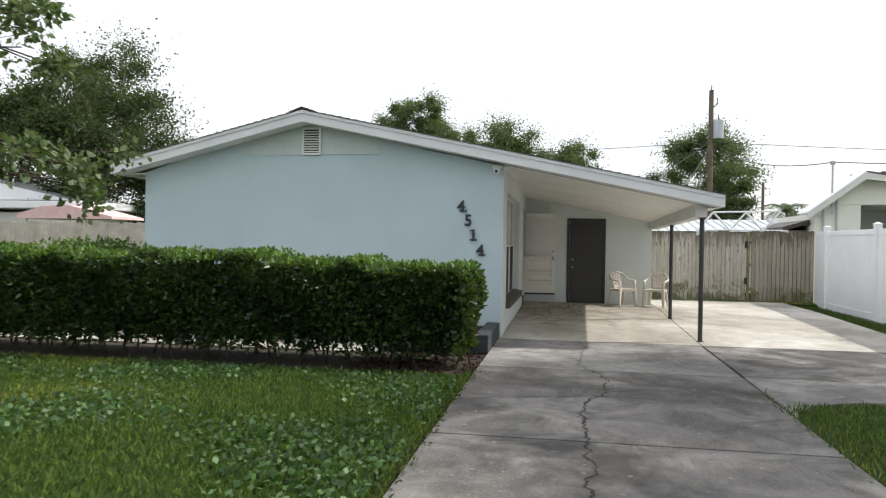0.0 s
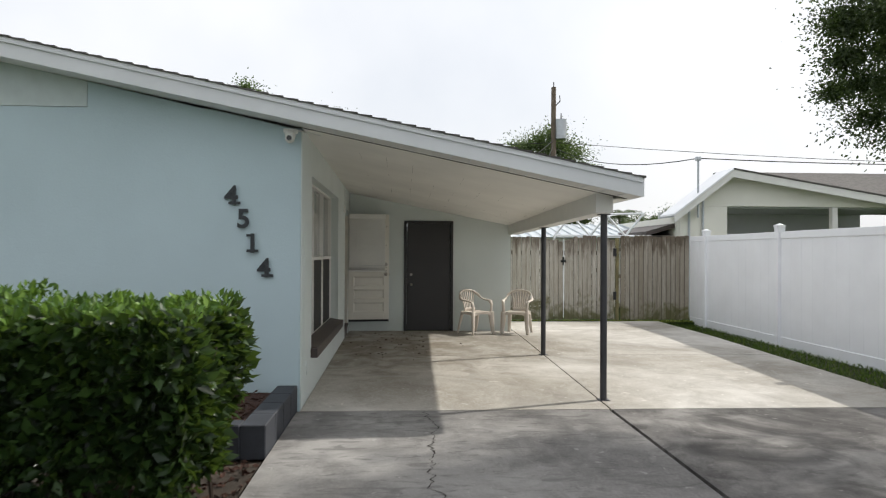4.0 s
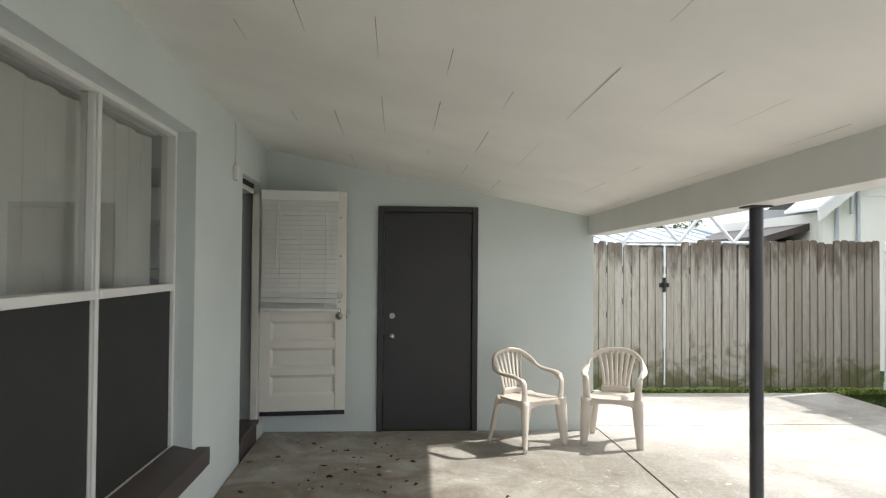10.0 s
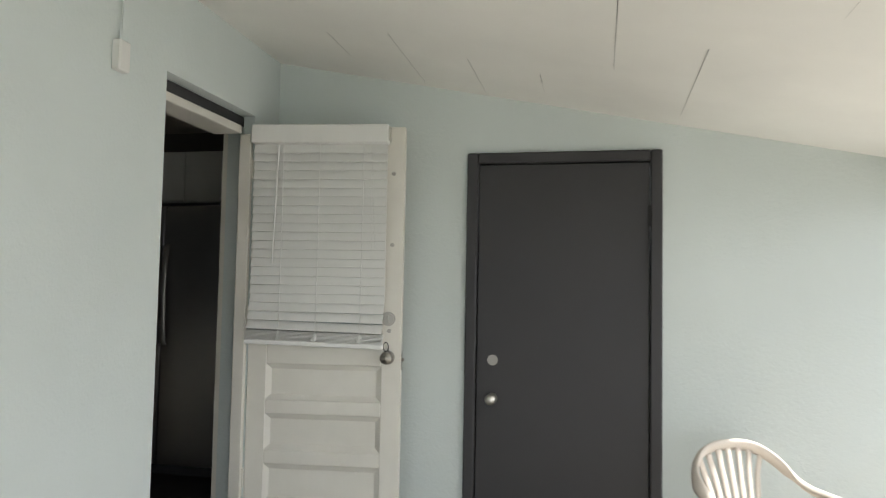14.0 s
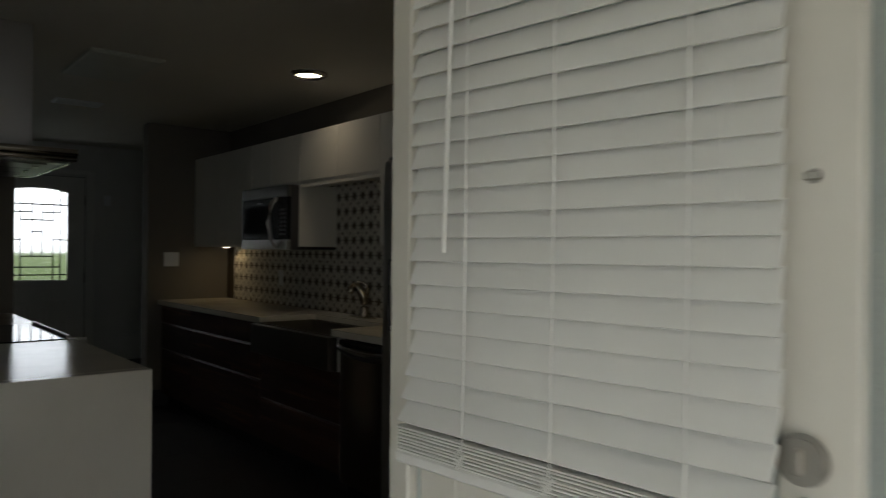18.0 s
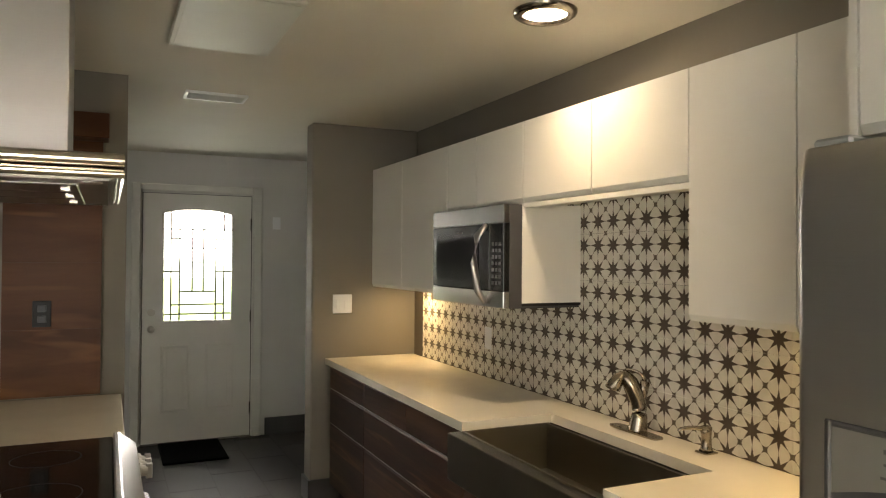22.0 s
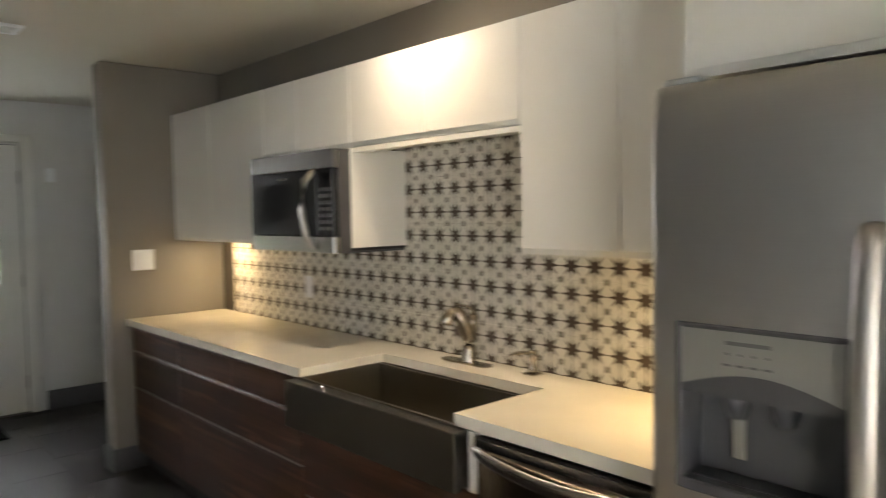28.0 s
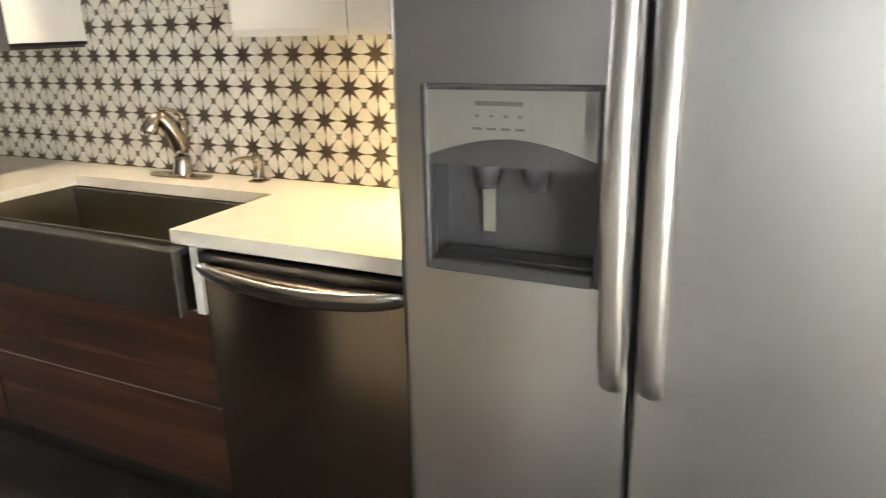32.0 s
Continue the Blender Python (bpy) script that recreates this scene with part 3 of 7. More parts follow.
def slab(x0, x1, y0, y1, material, name="concrete_panel"):
    g = 0.009
    bm = bmesh.new()
    n = 6
    g2 = 0.015 if y1 < 0 else g
    ys = [y0 + g2 + (y1 - y0 - 2 * g2) * i / n for i in range(n + 1)]
    top = [(y, gz(y)) for y in ys]
    outline = [(ys[0], -0.28)] + top + [(ys[-1], -0.28)]
    prism(bm, outline, x0 + g, x1 - g, "x")
    return part(name, bm, material, drive)


for y0, y1 in ((3.02, 6.07), (-0.42, 3.02)):
    slab(-0.0, 3.12, y0, y1, M_SLAB)
for y0, y1 in ((-3.12, -0.42), (-6.35, -3.12), (-9.6, -6.35), (-12.9, -9.6), (-16.2, -12.9), (-19.5, -16.2)):
    slab(-0.03, 3.10, y0, y1, M_DRIVE if y0 > -3.2 else M_DRIVE_OLD)
for y0, y1 in ((6.22, 7.95), (3.02, 6.22), (-0.42, 3.02), (-3.12, -0.42)):
    slab(3.12, 6.62, y0, y1, M_SLAB if y0 > -0.5 else M_DRIVE_OLD)
bm = bmesh.new()
curve = [(3.12, -3.12), (6.9, -3.12), (6.9, -4.05), (5.6, -4.12), (4.6, -4.18), (3.9, -4.3), (3.5, -4.5), (3.2, -4.8), (3.12, -5.2)]
prism(bm, curve[::-1], -0.28, gz(-4.0), "z")
part("concrete_panel", bm, M_DRIVE, drive)

# wandering crack down the middle of the drive
rng = random.Random(4)
bm = bmesh.new()
x, last = 1.25, None
for i in range(300):
    y = -0.45 - i * 0.035
    aim = 1.27 if y > -3.1 else 1.43 if y > -4.6 else 1.21 + 0.04 * math.sin(i * 0.08)
    x += rng.uniform(-0.03, 0.03) + (aim - x) * 0.13
    w = rng.uniform(0.002, 0.010) * (1.3 if y < -3.1 else 0.8)
    row = (bm.verts.new((x - w, y, gz(y) + 0.004)), bm.verts.new((x + w, y, gz(y) + 0.004)))
    if last:
        bm.faces.new((last[0], last[1], row[1], row[0]))
    last = row
part("crack", bm, M_JOINT, drive, "long jagged crack in the concrete")
bm = bmesh.new()
last = None
for i in range(60):
    x = 0.0 + i * 0.052
    y = (-5.05 + 0.33 * x if x < 1.4 else -4.60) + rng.uniform(-0.03, 0.03)
    w = rng.uniform(0.002, 0.009)
    row = (bm.verts.new((x, y - w, gz(y) + 0.004)), bm.verts.new((x, y + w, gz(y) + 0.004)))
    if last:
        bm.faces.new((last[0], row[0], row[1], last[1]))
    last = row
part("crack", bm, M_JOINT, drive, "crack running across the concrete")

# lawns raised to the level of the drive
structure("lawn_front", B((-14, -0.06, -30, -3.9, -0.3, -0.115)), M_LAWN, "green front lawn beside the drive", "lawn")
bm = bmesh.new()
prism(bm, [(3.115, -30.0), (14.0, -30.0), (14.0, -4.07), (6.9, -4.07)] + [(a, b - 0.02) for a, b in curve[3:]], -0.3, -0.105, "z")
structure("lawn_side", bm, M_LAWN, "green lawn inside the curve of the drive", "lawn")

# beds and soil beside the hedge
structure("garden_path", B((-30, -1.62, -2.25, -0.33, -0.3, -0.118)), M_SLAB, "pale concrete path along the house behind the hedge", "path")
structure("soil_bed", B((-30, -0.06, -3.9, 0.0, -0.3, -0.135)), M_SOIL, "bare sandy soil strip under the hedge", "ground")

structure("soil_verge", B((6.63, 7.62, -3.9, 7.955, -0.3, -0.11), (7.485, 7.62, 7.96, 8.3, -0.3, -0.11)), M_SOIL, "worn soil strip between the slab and the white fence", "ground")
structure("verge", B((3.075, 7.48, 7.96, 8.36, -0.3, -0.025)), M_LAWN, "narrow mossy soil strip under the gate", "ground")

# front wall with gable
bm = bmesh.new()
prism(bm, [(-6.38, -0.3), (-0.012, -0.3), (-0.012, 2.70), (-0.9, 2.90), (-5.5, 2.90), (-6.38, 2.60)], -0.32, -0.12)
wall_front = structure("wall_front", bm, M_STUCCO_BLUE, "pale blue stucco gable wall of the house", "wall")
bm = bmesh.new()
prism(bm, [(-4.5, 2.904), (-2.1, 2.904), (-2.1, 3.156), (-3.33, 3.42), (-4.5, 3.125)], -0.326, -0.12)
part("gable_board", bm, M_SIDING, wall_front, "gable board above a thin seam, soffit-reflected warmth in its colour")
for wing in ([(-5.35, 2.90), (-4.502, 2.90), (-4.502, 3.125)], [(-2.098, 2.90), (-0.95, 2.90), (-2.098, 3.156)]):
    part("gable_wing", prism(bmesh.new(), wing, -0.32, -0.12), M_STUCCO_BLUE, wall_front)

# side wall along the carport, with window and kitchen door openings
W0, W1, WB, WT = 0.50, 3.76, 0.42, 2.33
D0, D1, DT = 5.052, 5.80, 2.25
structure("wall_carport_side", B((-0.2, 0, -0.12, W0, -0.3, 2.76), (-0.2, 0, W0, W1, -0.3, WB), (-0.2, 0, W0, W1, WT, 2.76),
                                 (-0.2, 0, W1, D0, -0.3, 2.76), (-0.2, 0, D0, D1, DT, 2.76), (-0.2, -0.09, D0, D1, -0.3, KF - 0.02),
                                 (-0.06, 0, D1, 7.80, -0.3, 2.76), (-0.2, -0.06, D1 + 0.1, 7.80, -0.3, 2.76), (-0.2, -0.06, D1, D1 + 0.1, DT, 2.76), (-0.2, -0.06, D1, D1 + 0.1, -0.3, KF - 0.02)), M_STUCCO_WHITE, "pale mint stucco wall beside the carport", "wall")
structure("corner_board", B((-0.010, 0.004, -0.318, -0.121, -0.3, 2.70), bevel=0.004), M_STUCCO_WHITE, "pale corner strip of the stucco wall", "trim")
# back wall of the carport with the storage door opening
X0, X1 = 1.075, 1.925
bm = bmesh.new()
prism(bm, [(0.0, -0.3), (X0, -0.3), (X0, 2.045), (X1, 2.045), (X1, -0.3), (3.07, -0.3), (3.07, ceil_z(3.07) + 0.06), (0.0, ceil_z(0) + 0.06)], 6.07, 6.22)
structure("wall_carport_back", bm, M_STUCCO_WHITE, "pale mint stucco back wall of the carport", "wall")
structure("wall_storage_side", B((2.92, 3.07, 6.22, 9.0, -0.3, 2.0)), M_STUCCO_WHITE, "pale stucco side wall of the storage room", "wall")
structure("wall_storage_rear", B((-0.2, 3.07, 9.0, 9.15, -0.3, 2.0)), M_STUCCO_WHITE, "plain rear wall of the storage room", "wall")

# outer and inner walls of the rest of the house
# unseen wall, dark so that the steel doors mirror less light
structure("wall_living", B((-6.38, -6.18, -0.12, 4.4, -0.3, 2.62)), M_TAUPE, "unseen living room end wall, added in dark taupe to dull reflections", "wall")
structure("wall_west", B((-7.32, -6.18, 4.4, 4.55, -0.3, 2.66), (-7.32, -7.14, 4.55, 5.95, -0.3, 2.66), (-7.32, -7.14, 6.92, 7.80, -0.3, 2.66),
                         (-7.32, -7.14, 5.95, 6.92, 2.27, 2.66), (-7.32, -7.14, 5.95, 6.92, -0.3, KF - 0.02)), M_WALL_WHITE, "white painted wall around the front door", "wall")
structure("wall_kitchen", B((-7.32, -0.2, YT + 0.012, YT + 0.16, -0.3, 2.66)), M_TAUPE, "taupe painted kitchen wall behind the cabinets", "wall")
structure("wall_kitchen_end", B((-0.215, -0.203, D1 + 0.14, YT, KF, KC)), M_WALL_WHITE, "pale wall beside the refrigerator", "wall")
structure("wall_inner_side", B((-0.215, -0.203, 0.2, W0 - 0.05, KF, KC), (-0.215, -0.203, W1 + 0.05, D0 - 0.12, KF, KC), (-0.215, -0.203, W0 - 0.05, W1 + 0.05, KF, WB - 0.03), (-0.215, -0.203, W0 - 0.05, W1 + 0.05, WT + 0.03, KC)),
          M_WALL_WHITE, "white inner face of the side wall", "wall")
structure("wall_inner_front", B((-6.45, -0.215, 0.203, 0.215, KF, KC)), M_WALL_WHITE, "white inner face of the front wall", "wall")
structure("wall_stub", B((-5.40, -5.25, 6.92, YT + 0.008, KF, KC), bevel=0.008), M_TAUPE, "short taupe wall closing the end of the counter", "wall")
structure("baseboard_stub", B((-5.412, -5.238, 6.905, YT, KF, KF + 0.14)), M_BASE, "dark grey tile baseboard", "baseboard")
structure("baseboard_west", B((-7.138, -7.125, 7.0, YT, KF, KF + 0.15)), M_BASE, "dark grey tile baseboard", "baseboard")
structure("wall_column", B((-4.99, -4.475, 5.28, 5.81, KF, KC)), M_TAUPE, "taupe painted column at the end of the peninsula", "wall")
structure("ceiling", B((-7.32, -0.2, 0.2, 7.80, KC, KC + 0.05)), M_CEIL, "warm white painted kitchen ceiling", "ceiling")

floor = structure("floor", B((-7.32, -0.2, 0.2, 7.80, -0.3, KF - 0.0012)), M_FLOOR_GROUT, "dark grey large-format floor tiles", "floor")
structure("door_threshold", B((-0.2, 0.012, D0 + 0.005, D1 - 0.005, KF - 0.03, KF + 0.005), bevel=0.006), M_BRONZE, "dark brown threshold of the kitchen door", "trim")
# the step's shadow is put into this riser's dark brown
structure("threshold_riser", B((-0.0895, -0.012, D0 + 0.004, D1 - 0.004, -0.08, KF - 0.0305)), M_BRONZE, "dark riser under the kitchen threshold, its shadow put into the colour", "trim")

# carport ceiling: one mesh, with thin open seams between its boards
bm = bmesh.new()
vs = [bm.verts.new((x, y, ceil_z(x, y) + dz)) for dz in (0.0, 0.03) for y in (-0.318, 6.07) for x in (0.0, 3.16)]
for f in ((0, 1, 3, 2), (4, 6, 7, 5), (0, 4, 5, 1), (2, 3, 7, 6), (0, 2, 6, 4), (1, 5, 7, 3)):
    bm.faces.new([vs[i] for i in f])
bmesh.ops.recalc_face_normals(bm, faces=bm.faces[:])
ceil = structure("ceiling_carport", bm, M_SOFFIT, "cream painted sloping board ceiling of the carport", "ceiling")
bm = bmesh.new()
rng = random.Random(9)
for i in range(9):
    x = 0.52 + 0.302 * i
    y = rng.uniform(0.1, 0.9)
    while y < 5.8:
        ln = rng.uniform(0.25, 1.15)
        w = rng.uniform(0.0008, 0.0017)
        y1 = min(y + ln, 6.0)
        bm.faces.new([bm.verts.new((x + a, b, ceil_z(x, b) - 0.003)) for a, b in ((-w, y), (w, y), (w * 0.3, y1), (-w * 0.3, y1))])
        y = y1 + rng.uniform(0.35, 1.5)
part("seam", bm, M_JOINT, ceil, "thin dark gaps between the ceiling boards")

# beam and posts
def beam_z(y):
    return 1.905 - 0.0115 * (y + 0.2)


structure("beam", prism(bmesh.new(), [(-0.20, beam_z(-0.20)), (6.065, beam_z(6.065)), (6.065, 2.02), (-0.20, 2.135)], 3.02, 3.20, "x"), M_WHITE, "white painted carport beam carried by two posts", "beam")
for px, y in ((3.16, 0.0), (3.11, 3.05)):
    post = thing("carport_post", (px, y, gz(y)), "slim charcoal steel post carrying the carport beam", "post", "carport posts")
    h = beam_z(y) - gz(y) - 0.001
    part("shaft", C((0, 0, 0.006), (0, 0, h - 0.006), 0.036, n=20), M_POST, post, smooth=False)
    part("base_plate", B((-0.06, 0.06, -0.06, 0.06, 0, 0.007), bevel=0.002), M_POST, post)
    part("top_plate", B((-0.06, 0.06, -0.07, 0.07, h - 0.008, h), bevel=0.002), M_POST, post)

# roof
roof = thing("roof", (0, 0, 0), "low-pitched brown-grey shingle roof with white fascia", "roof")
tagged(roof, kind="structure")
XL, XR, YF, YR = -6.80, 3.345, -0.68, 9.3
bm = bmesh.new()
prism(bm, [(XL, roof_z(XL) - 0.10), (-3.33, 3.60 - 0.10), (XR, roof_z(XR) - 0.10), (XR, roof_z(XR) - 0.01), (-3.33, 3.59), (XL, roof_z(XL) - 0.01)], YF + 0.03, YR)
part("deck", bm, M_SOFFIT, roof)
bm = bmesh.new()
for side, xe in ((1, XR + 0.03), (-1, XL - 0.03)):
    n = int(abs(xe + 3.33) / 0.14)
    for i in range(n):
        a, b = xe - side * i * 0.14, xe - side * (i * 0.14 + 0.15)
        za, zb = roof_z(a), roof_z(b)
        prism(bm, sorted([(a, za), (b, zb)]) + sorted([(a, za + 0.022), (b, zb + 0.006)], reverse=True), YF - 0.035, YR + 0.03)
part("shingles", bm, M_SHINGLE, roof, "weathered brown-grey asphalt shingles")
for nm, xs in (("fascia_right", (-3.33, XR)), ("fascia_left", (XL, -3.33))):
    bm = bmesh.new()
    a, b = xs
    prism(bm, [(a, roof_z(a) - 0.185), (b, roof_z(b) - 0.185), (b, roof_z(b) - 0.045), (a, roof_z(a) - 0.045)], YF, YF + 0.025)
    part("fascia", bm, M_FASCIA, roof, "white rake fascia board")
    bm = bmesh.new()
    prism(bm, [(a, roof_z(a) - 0.05), (b, roof_z(b) - 0.05), (b, roof_z(b) + 0.004), (a, roof_z(a) + 0.004)], YF - 0.02, YF + 0.022)
    part("drip_edge", bm, M_FASCIA, roof, "pale metal drip edge")
    bm = bmesh.new()
    prism(bm, [(a, roof_z(a) - 0.186), (b, roof_z(b) - 0.186), (b, roof_z(b) - 0.17), (a, roof_z(a) - 0.17)], YF + 0.025, -0.32)
    part("rake_soffit", bm, M_RAKE, roof, "grey-white vinyl soffit under the roof edge")
part("ridge_cap", prism(bmesh.new(), [(-3.55, roof_z(-3.55) + 0.012), (-3.33, 3.63), (-3.11, roof_z(-3.11) + 0.012), (-3.11, roof_z(-3.11) + 0.03), (-3.33, 3.655), (-3.55, roof_z(-3.55) + 0.03)], YF - 0.036, YR + 0.03), M_SHINGLE, roof)
part("eave_fascia", B((XR, XR + 0.022, YF, YR, roof_z(XR) - 0.185, roof_z(XR) - 0.0)), M_FASCIA, roof)
part("eave_fascia", B((XL - 0.022, XL, YF, 4.38, roof_z(XL) - 0.185, roof_z(XL) - 0.0)), M_FASCIA, roof)
part("eave_soffit", B((XL, -6.38, -0.32, 4.38, 2.58, 2.595)), M_SOFFIT, roof)
part("eave_soffit", B((3.20, XR, -0.32, YR, 2.04, 2.055)), M_SOFFIT, roof)
# ribs of the vinyl soffit and the open black gap behind it
for i in range(17):
    x = 0.15 + i * 0.19
    part("soffit_rib", B((x - 0.006, x + 0.006, YF + 0.03, -0.34, roof_z(x) - 0.192, roof_z(x) - 0.186)), M_FASCIA, roof)
bm = bmesh.new()
prism(bm, [(-0.0, roof_z(0) - 0.192), (3.3, roof_z(3.3) - 0.192), (3.3, roof_z(3.3) - 0.187), (0.0, roof_z(0) - 0.187)], -0.331, -0.322)
part("soffit_gap", bm, M_JOINT, roof, "dark ragged gap along the soffit edge")
vent = thing("roof_vent", (-0.9, 3.2, roof_z(-0.9)), "small brown metal roof vent", "vent")
part("hood", prism(bmesh.new(), [(-0.25, -0.02), (0.25, -0.08), (0.16, 0.10), (-0.18, 0.16)], -0.2, 0.2), M_BRONZE, vent)

gv = thing("gable_vent", (-3.28, -0.352, 2.90), "white louvred gable vent", "vent")
part("backing", B((-0.13, 0.13, 0.006, 0.018, 0.02, 0.42)), M_BLACK, gv)
part("frame", B((-0.165, -0.135, -0.012, 0.02, 0, 0.46), (0.135, 0.165, -0.012, 0.02, 0, 0.46), (-0.135, 0.135, -0.012, 0.02, 0, 0.03), (-0.135, 0.135, -0.012, 0.02, 0.43, 0.46)), M_WHITE, gv)
for i in range(9):
    bm = B((-0.135, 0.135, -0.02, 0.02, -0.003, 0.003))
    bmesh.ops.transform(bm, matrix=pose(0, -0.004, 0.055 + i * 0.042, 38), verts=bm.verts)
    part("slat", bm, M_WHITE, gv)

# ---------- planting ----------
def leaves(name, pts, dirs, size, material, parent, rng, width=0.45, cup=0.18, label="", stuff=True):
    """Many small folded leaves in one mesh: four corners and a keel each."""
    n = len(pts)
    d = dirs / (np.linalg.norm(dirs, axis=1, keepdims=True) + 1e-9)
    h = rng.normal(size=(n, 3))
    s = np.cross(d, h)
    s /= np.linalg.norm(s, axis=1, keepdims=True) + 1e-9
    u = np.cross(s, d)
    L = size * rng.uniform(0.6, 1.35, (n, 1))
    base, tip = pts, pts + d * L
    mid = pts + d * L * 0.48
    left, right = mid + s * L * width * 0.5 + u * L * cup, mid - s * L * width * 0.5 + u * L * cup
    v = np.stack([base, left, tip, right], 1).reshape(-1, 3)
    k = np.arange(n) * 4
    faces = np.concatenate([np.stack([k, k + 1, k + 2], 1), np.stack([k, k + 2, k + 3], 1)])
    me = bpy.data.meshes.new(name)
    me.vertices.add(len(v))
    me.vertices.foreach_set("co", v.ravel())
    me.loops.add(len(faces) * 3)
    me.loops.foreach_set("vertex_index", faces.ravel())
    me.polygons.add(len(faces))
    me.polygons.foreach_set("loop_start", np.arange(len(faces)) * 3)
    me.update(calc_edges=True)
    me.materials.append(material)
    ob = new(name, me)
    if parent:
        ob.parent = parent
    if stuff:
        tagged(ob, label, kind="stuff")
    elif label:
        tagged(ob, label)
    return ob


def clumps(rng, n, centers, radii, shell=0.55):
    """Leaf places and directions round several uneven clump centres."""
    c = rng.integers(0, len(centers), n)
    v = rng.normal(size=(n, 3))
    v /= np.linalg.norm(v, axis=1, keepdims=True)
    r = shell * 0.4 + np.abs(rng.normal(size=(n, 1))) * 0.56
    p = centers[c] + v * r * radii[c][:, None] * np.array([1, 1, 0.72])
    d = v + rng.normal(size=(n, 3)) * 0.8
    d[:, 2] -= 0.15
    return p, d


def tree(name, at, top, spread, count, leaf, material, label, seed, trunk=0.22, bare=0.3, clump=26, low=0.35, category="tree"):
    count, clump, leaf = int(count * 4.6), int(clump * 2.6), leaf * 0.5
    rng = np.random.default_rng(seed)
    t = thing(name, at, label, category)
    crown_z = top * (low + 1) / 2
    half = top * (1 - low) / 2
    v = rng.normal(size=(clump, 3))
    v /= np.linalg.norm(v, axis=1, keepdims=True)
    r = rng.uniform(0.35, 0.92, (clump, 1))
    cen = v * r * np.array([spread, spread, half]) + np.array([0, 0, crown_z])
    rad = rng.uniform(0.15, 0.36, clump) * spread
    bm = bmesh.new()
    fork = top * bare
    tube(bm, [(0, 0, -0.1), (rng.uniform(-0.1, 0.1), 0, fork * 0.5), (rng.uniform(-0.2, 0.2), 0, fork)], [trunk, trunk * 0.8, trunk * 0.65], 10)
    part("trunk", bm, M_BARK, t)
    order = np.argsort(-rad)[: min(clump, 12)]
    for k in order:
        c = Vector(cen[k])
        s = Vector((0, 0, fork * rng.uniform(0.75, 1.0)))
        m = s.lerp(c, 0.5) + Vector(rng.normal(size=3) * spread * 0.06)
        part("limb", T([s, m, c], [trunk * 0.42, trunk * 0.25, trunk * 0.07], 6), M_BARK, t)
    p, d = clumps(rng, count, cen, rad, 0.25)
    leaves("crown", p, d, leaf, material, t, rng, 0.55, 0.15, "dense uneven leafy crown")
    return t


rng = np.random.default_rng(11)
# long clipped hedge in front of the house
hedge = thing("hedge", (-4.4, -3.05, -0.13), "long clipped dark green glossy-leaved hedge with bare stems at its foot", "hedge")
HX0, HX1, HY0, HY1, HH = -4.6, 4.28, -0.66, 0.66, 1.36


def hedge_top(x):
    return HH + 0.035 * np.sin(x * 1.9) + 0.03 * np.sin(x * 4.7 + 1) + 0.025 * np.sin(x * 9.3) - 0.16 * np.clip((x - 1.5) / 2.8, 0, 1) ** 2


def hedge_points(n, face):
    x = rng.uniform(HX0, HX1, n)
    if face == "front":
        z = rng.uniform(0.10, 1.0, n) ** 0.8 * (hedge_top(x) - 0.02)
        y = np.full(n, HY0) + 0.10 * np.sin(x * 3.1 + z * 4) + 0.10 * rng.random(n) ** 0.7 + 0.10 * (z < 0.4) * rng.random(n)
        nrm = np.tile([0.0, -1.0, 0.25], (n, 1))
    elif face == "top":
        y = rng.uniform(HY0, HY1, n)
        z = hedge_top(x) - 0.09 * rng.random(n) + 0.02 * np.sin(y * 9 + x * 5)
        nrm = np.tile([0.0, -0.15, 1.0], (n, 1))
    else:
        y = rng.uniform(HY0, HY1, n)
        z = rng.uniform(0.22, 1.0, n) * (HH - 0.14)
        x = HX1 + 0.07 * np.sin(y * 6 + z * 5) - 0.14 * rng.random(n) - 0.12 * np.abs(z - 0.9)
        nrm = np.tile([1.0, -0.2, 0.25], (n, 1))
    return np.stack([x, y, z], 1), nrm + rng.normal(size=(n, 3)) * 0.75


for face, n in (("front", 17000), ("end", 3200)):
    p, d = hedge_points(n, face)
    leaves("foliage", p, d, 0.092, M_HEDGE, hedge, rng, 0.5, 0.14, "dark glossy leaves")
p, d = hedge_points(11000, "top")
leaves("foliage_top", p, d, 0.07, M_HEDGE_TOP, hedge, rng, 0.5, 0.14, "young leaves on the clipped top, sunlit brightness in their colour")
n = 30000
p = np.stack([rng.uniform(HX0, HX1 - 0.1, n), rng.uniform(HY0 + 0.1, HY1, n), 0.30 + 0.90 * rng.random(n) ** 0.85], 1)
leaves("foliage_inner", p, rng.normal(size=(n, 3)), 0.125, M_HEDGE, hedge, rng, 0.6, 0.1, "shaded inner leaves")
for i in range(60):
    x = HX0 + (HX1 - HX0) * (i + rng.uniform(0.1, 0.9)) / 60
    y = rng.uniform(-0.35, 0.3)
    k = rng.uniform(-0.2, 0.2)
    part("stem", T([(x, y, 0.0), (x + k * 0.5, y + rng.uniform(-0.05, 0.05), 0.25), (x + k, y - 0.15, 0.6), (x + k * 1.5, y + rng.uniform(-0.3, 0.2), 1.05)], [0.016, 0.013, 0.009, 0.004], 6), M_TWIG, hedge)

bush = thing("low_shrub", (-8.6, 1.4, -0.17), "low bright green shrub beside the house", "shrub")
n = 3500
p = np.stack([rng.uniform(-1.6, 1.3, n), rng.uniform(-0.9, 0.9, n), rng.random(n) ** 0.5 * 1.55], 1)
p[:, 2] *= 1 - 0.25 * (p[:, 0] / 1.6) ** 2
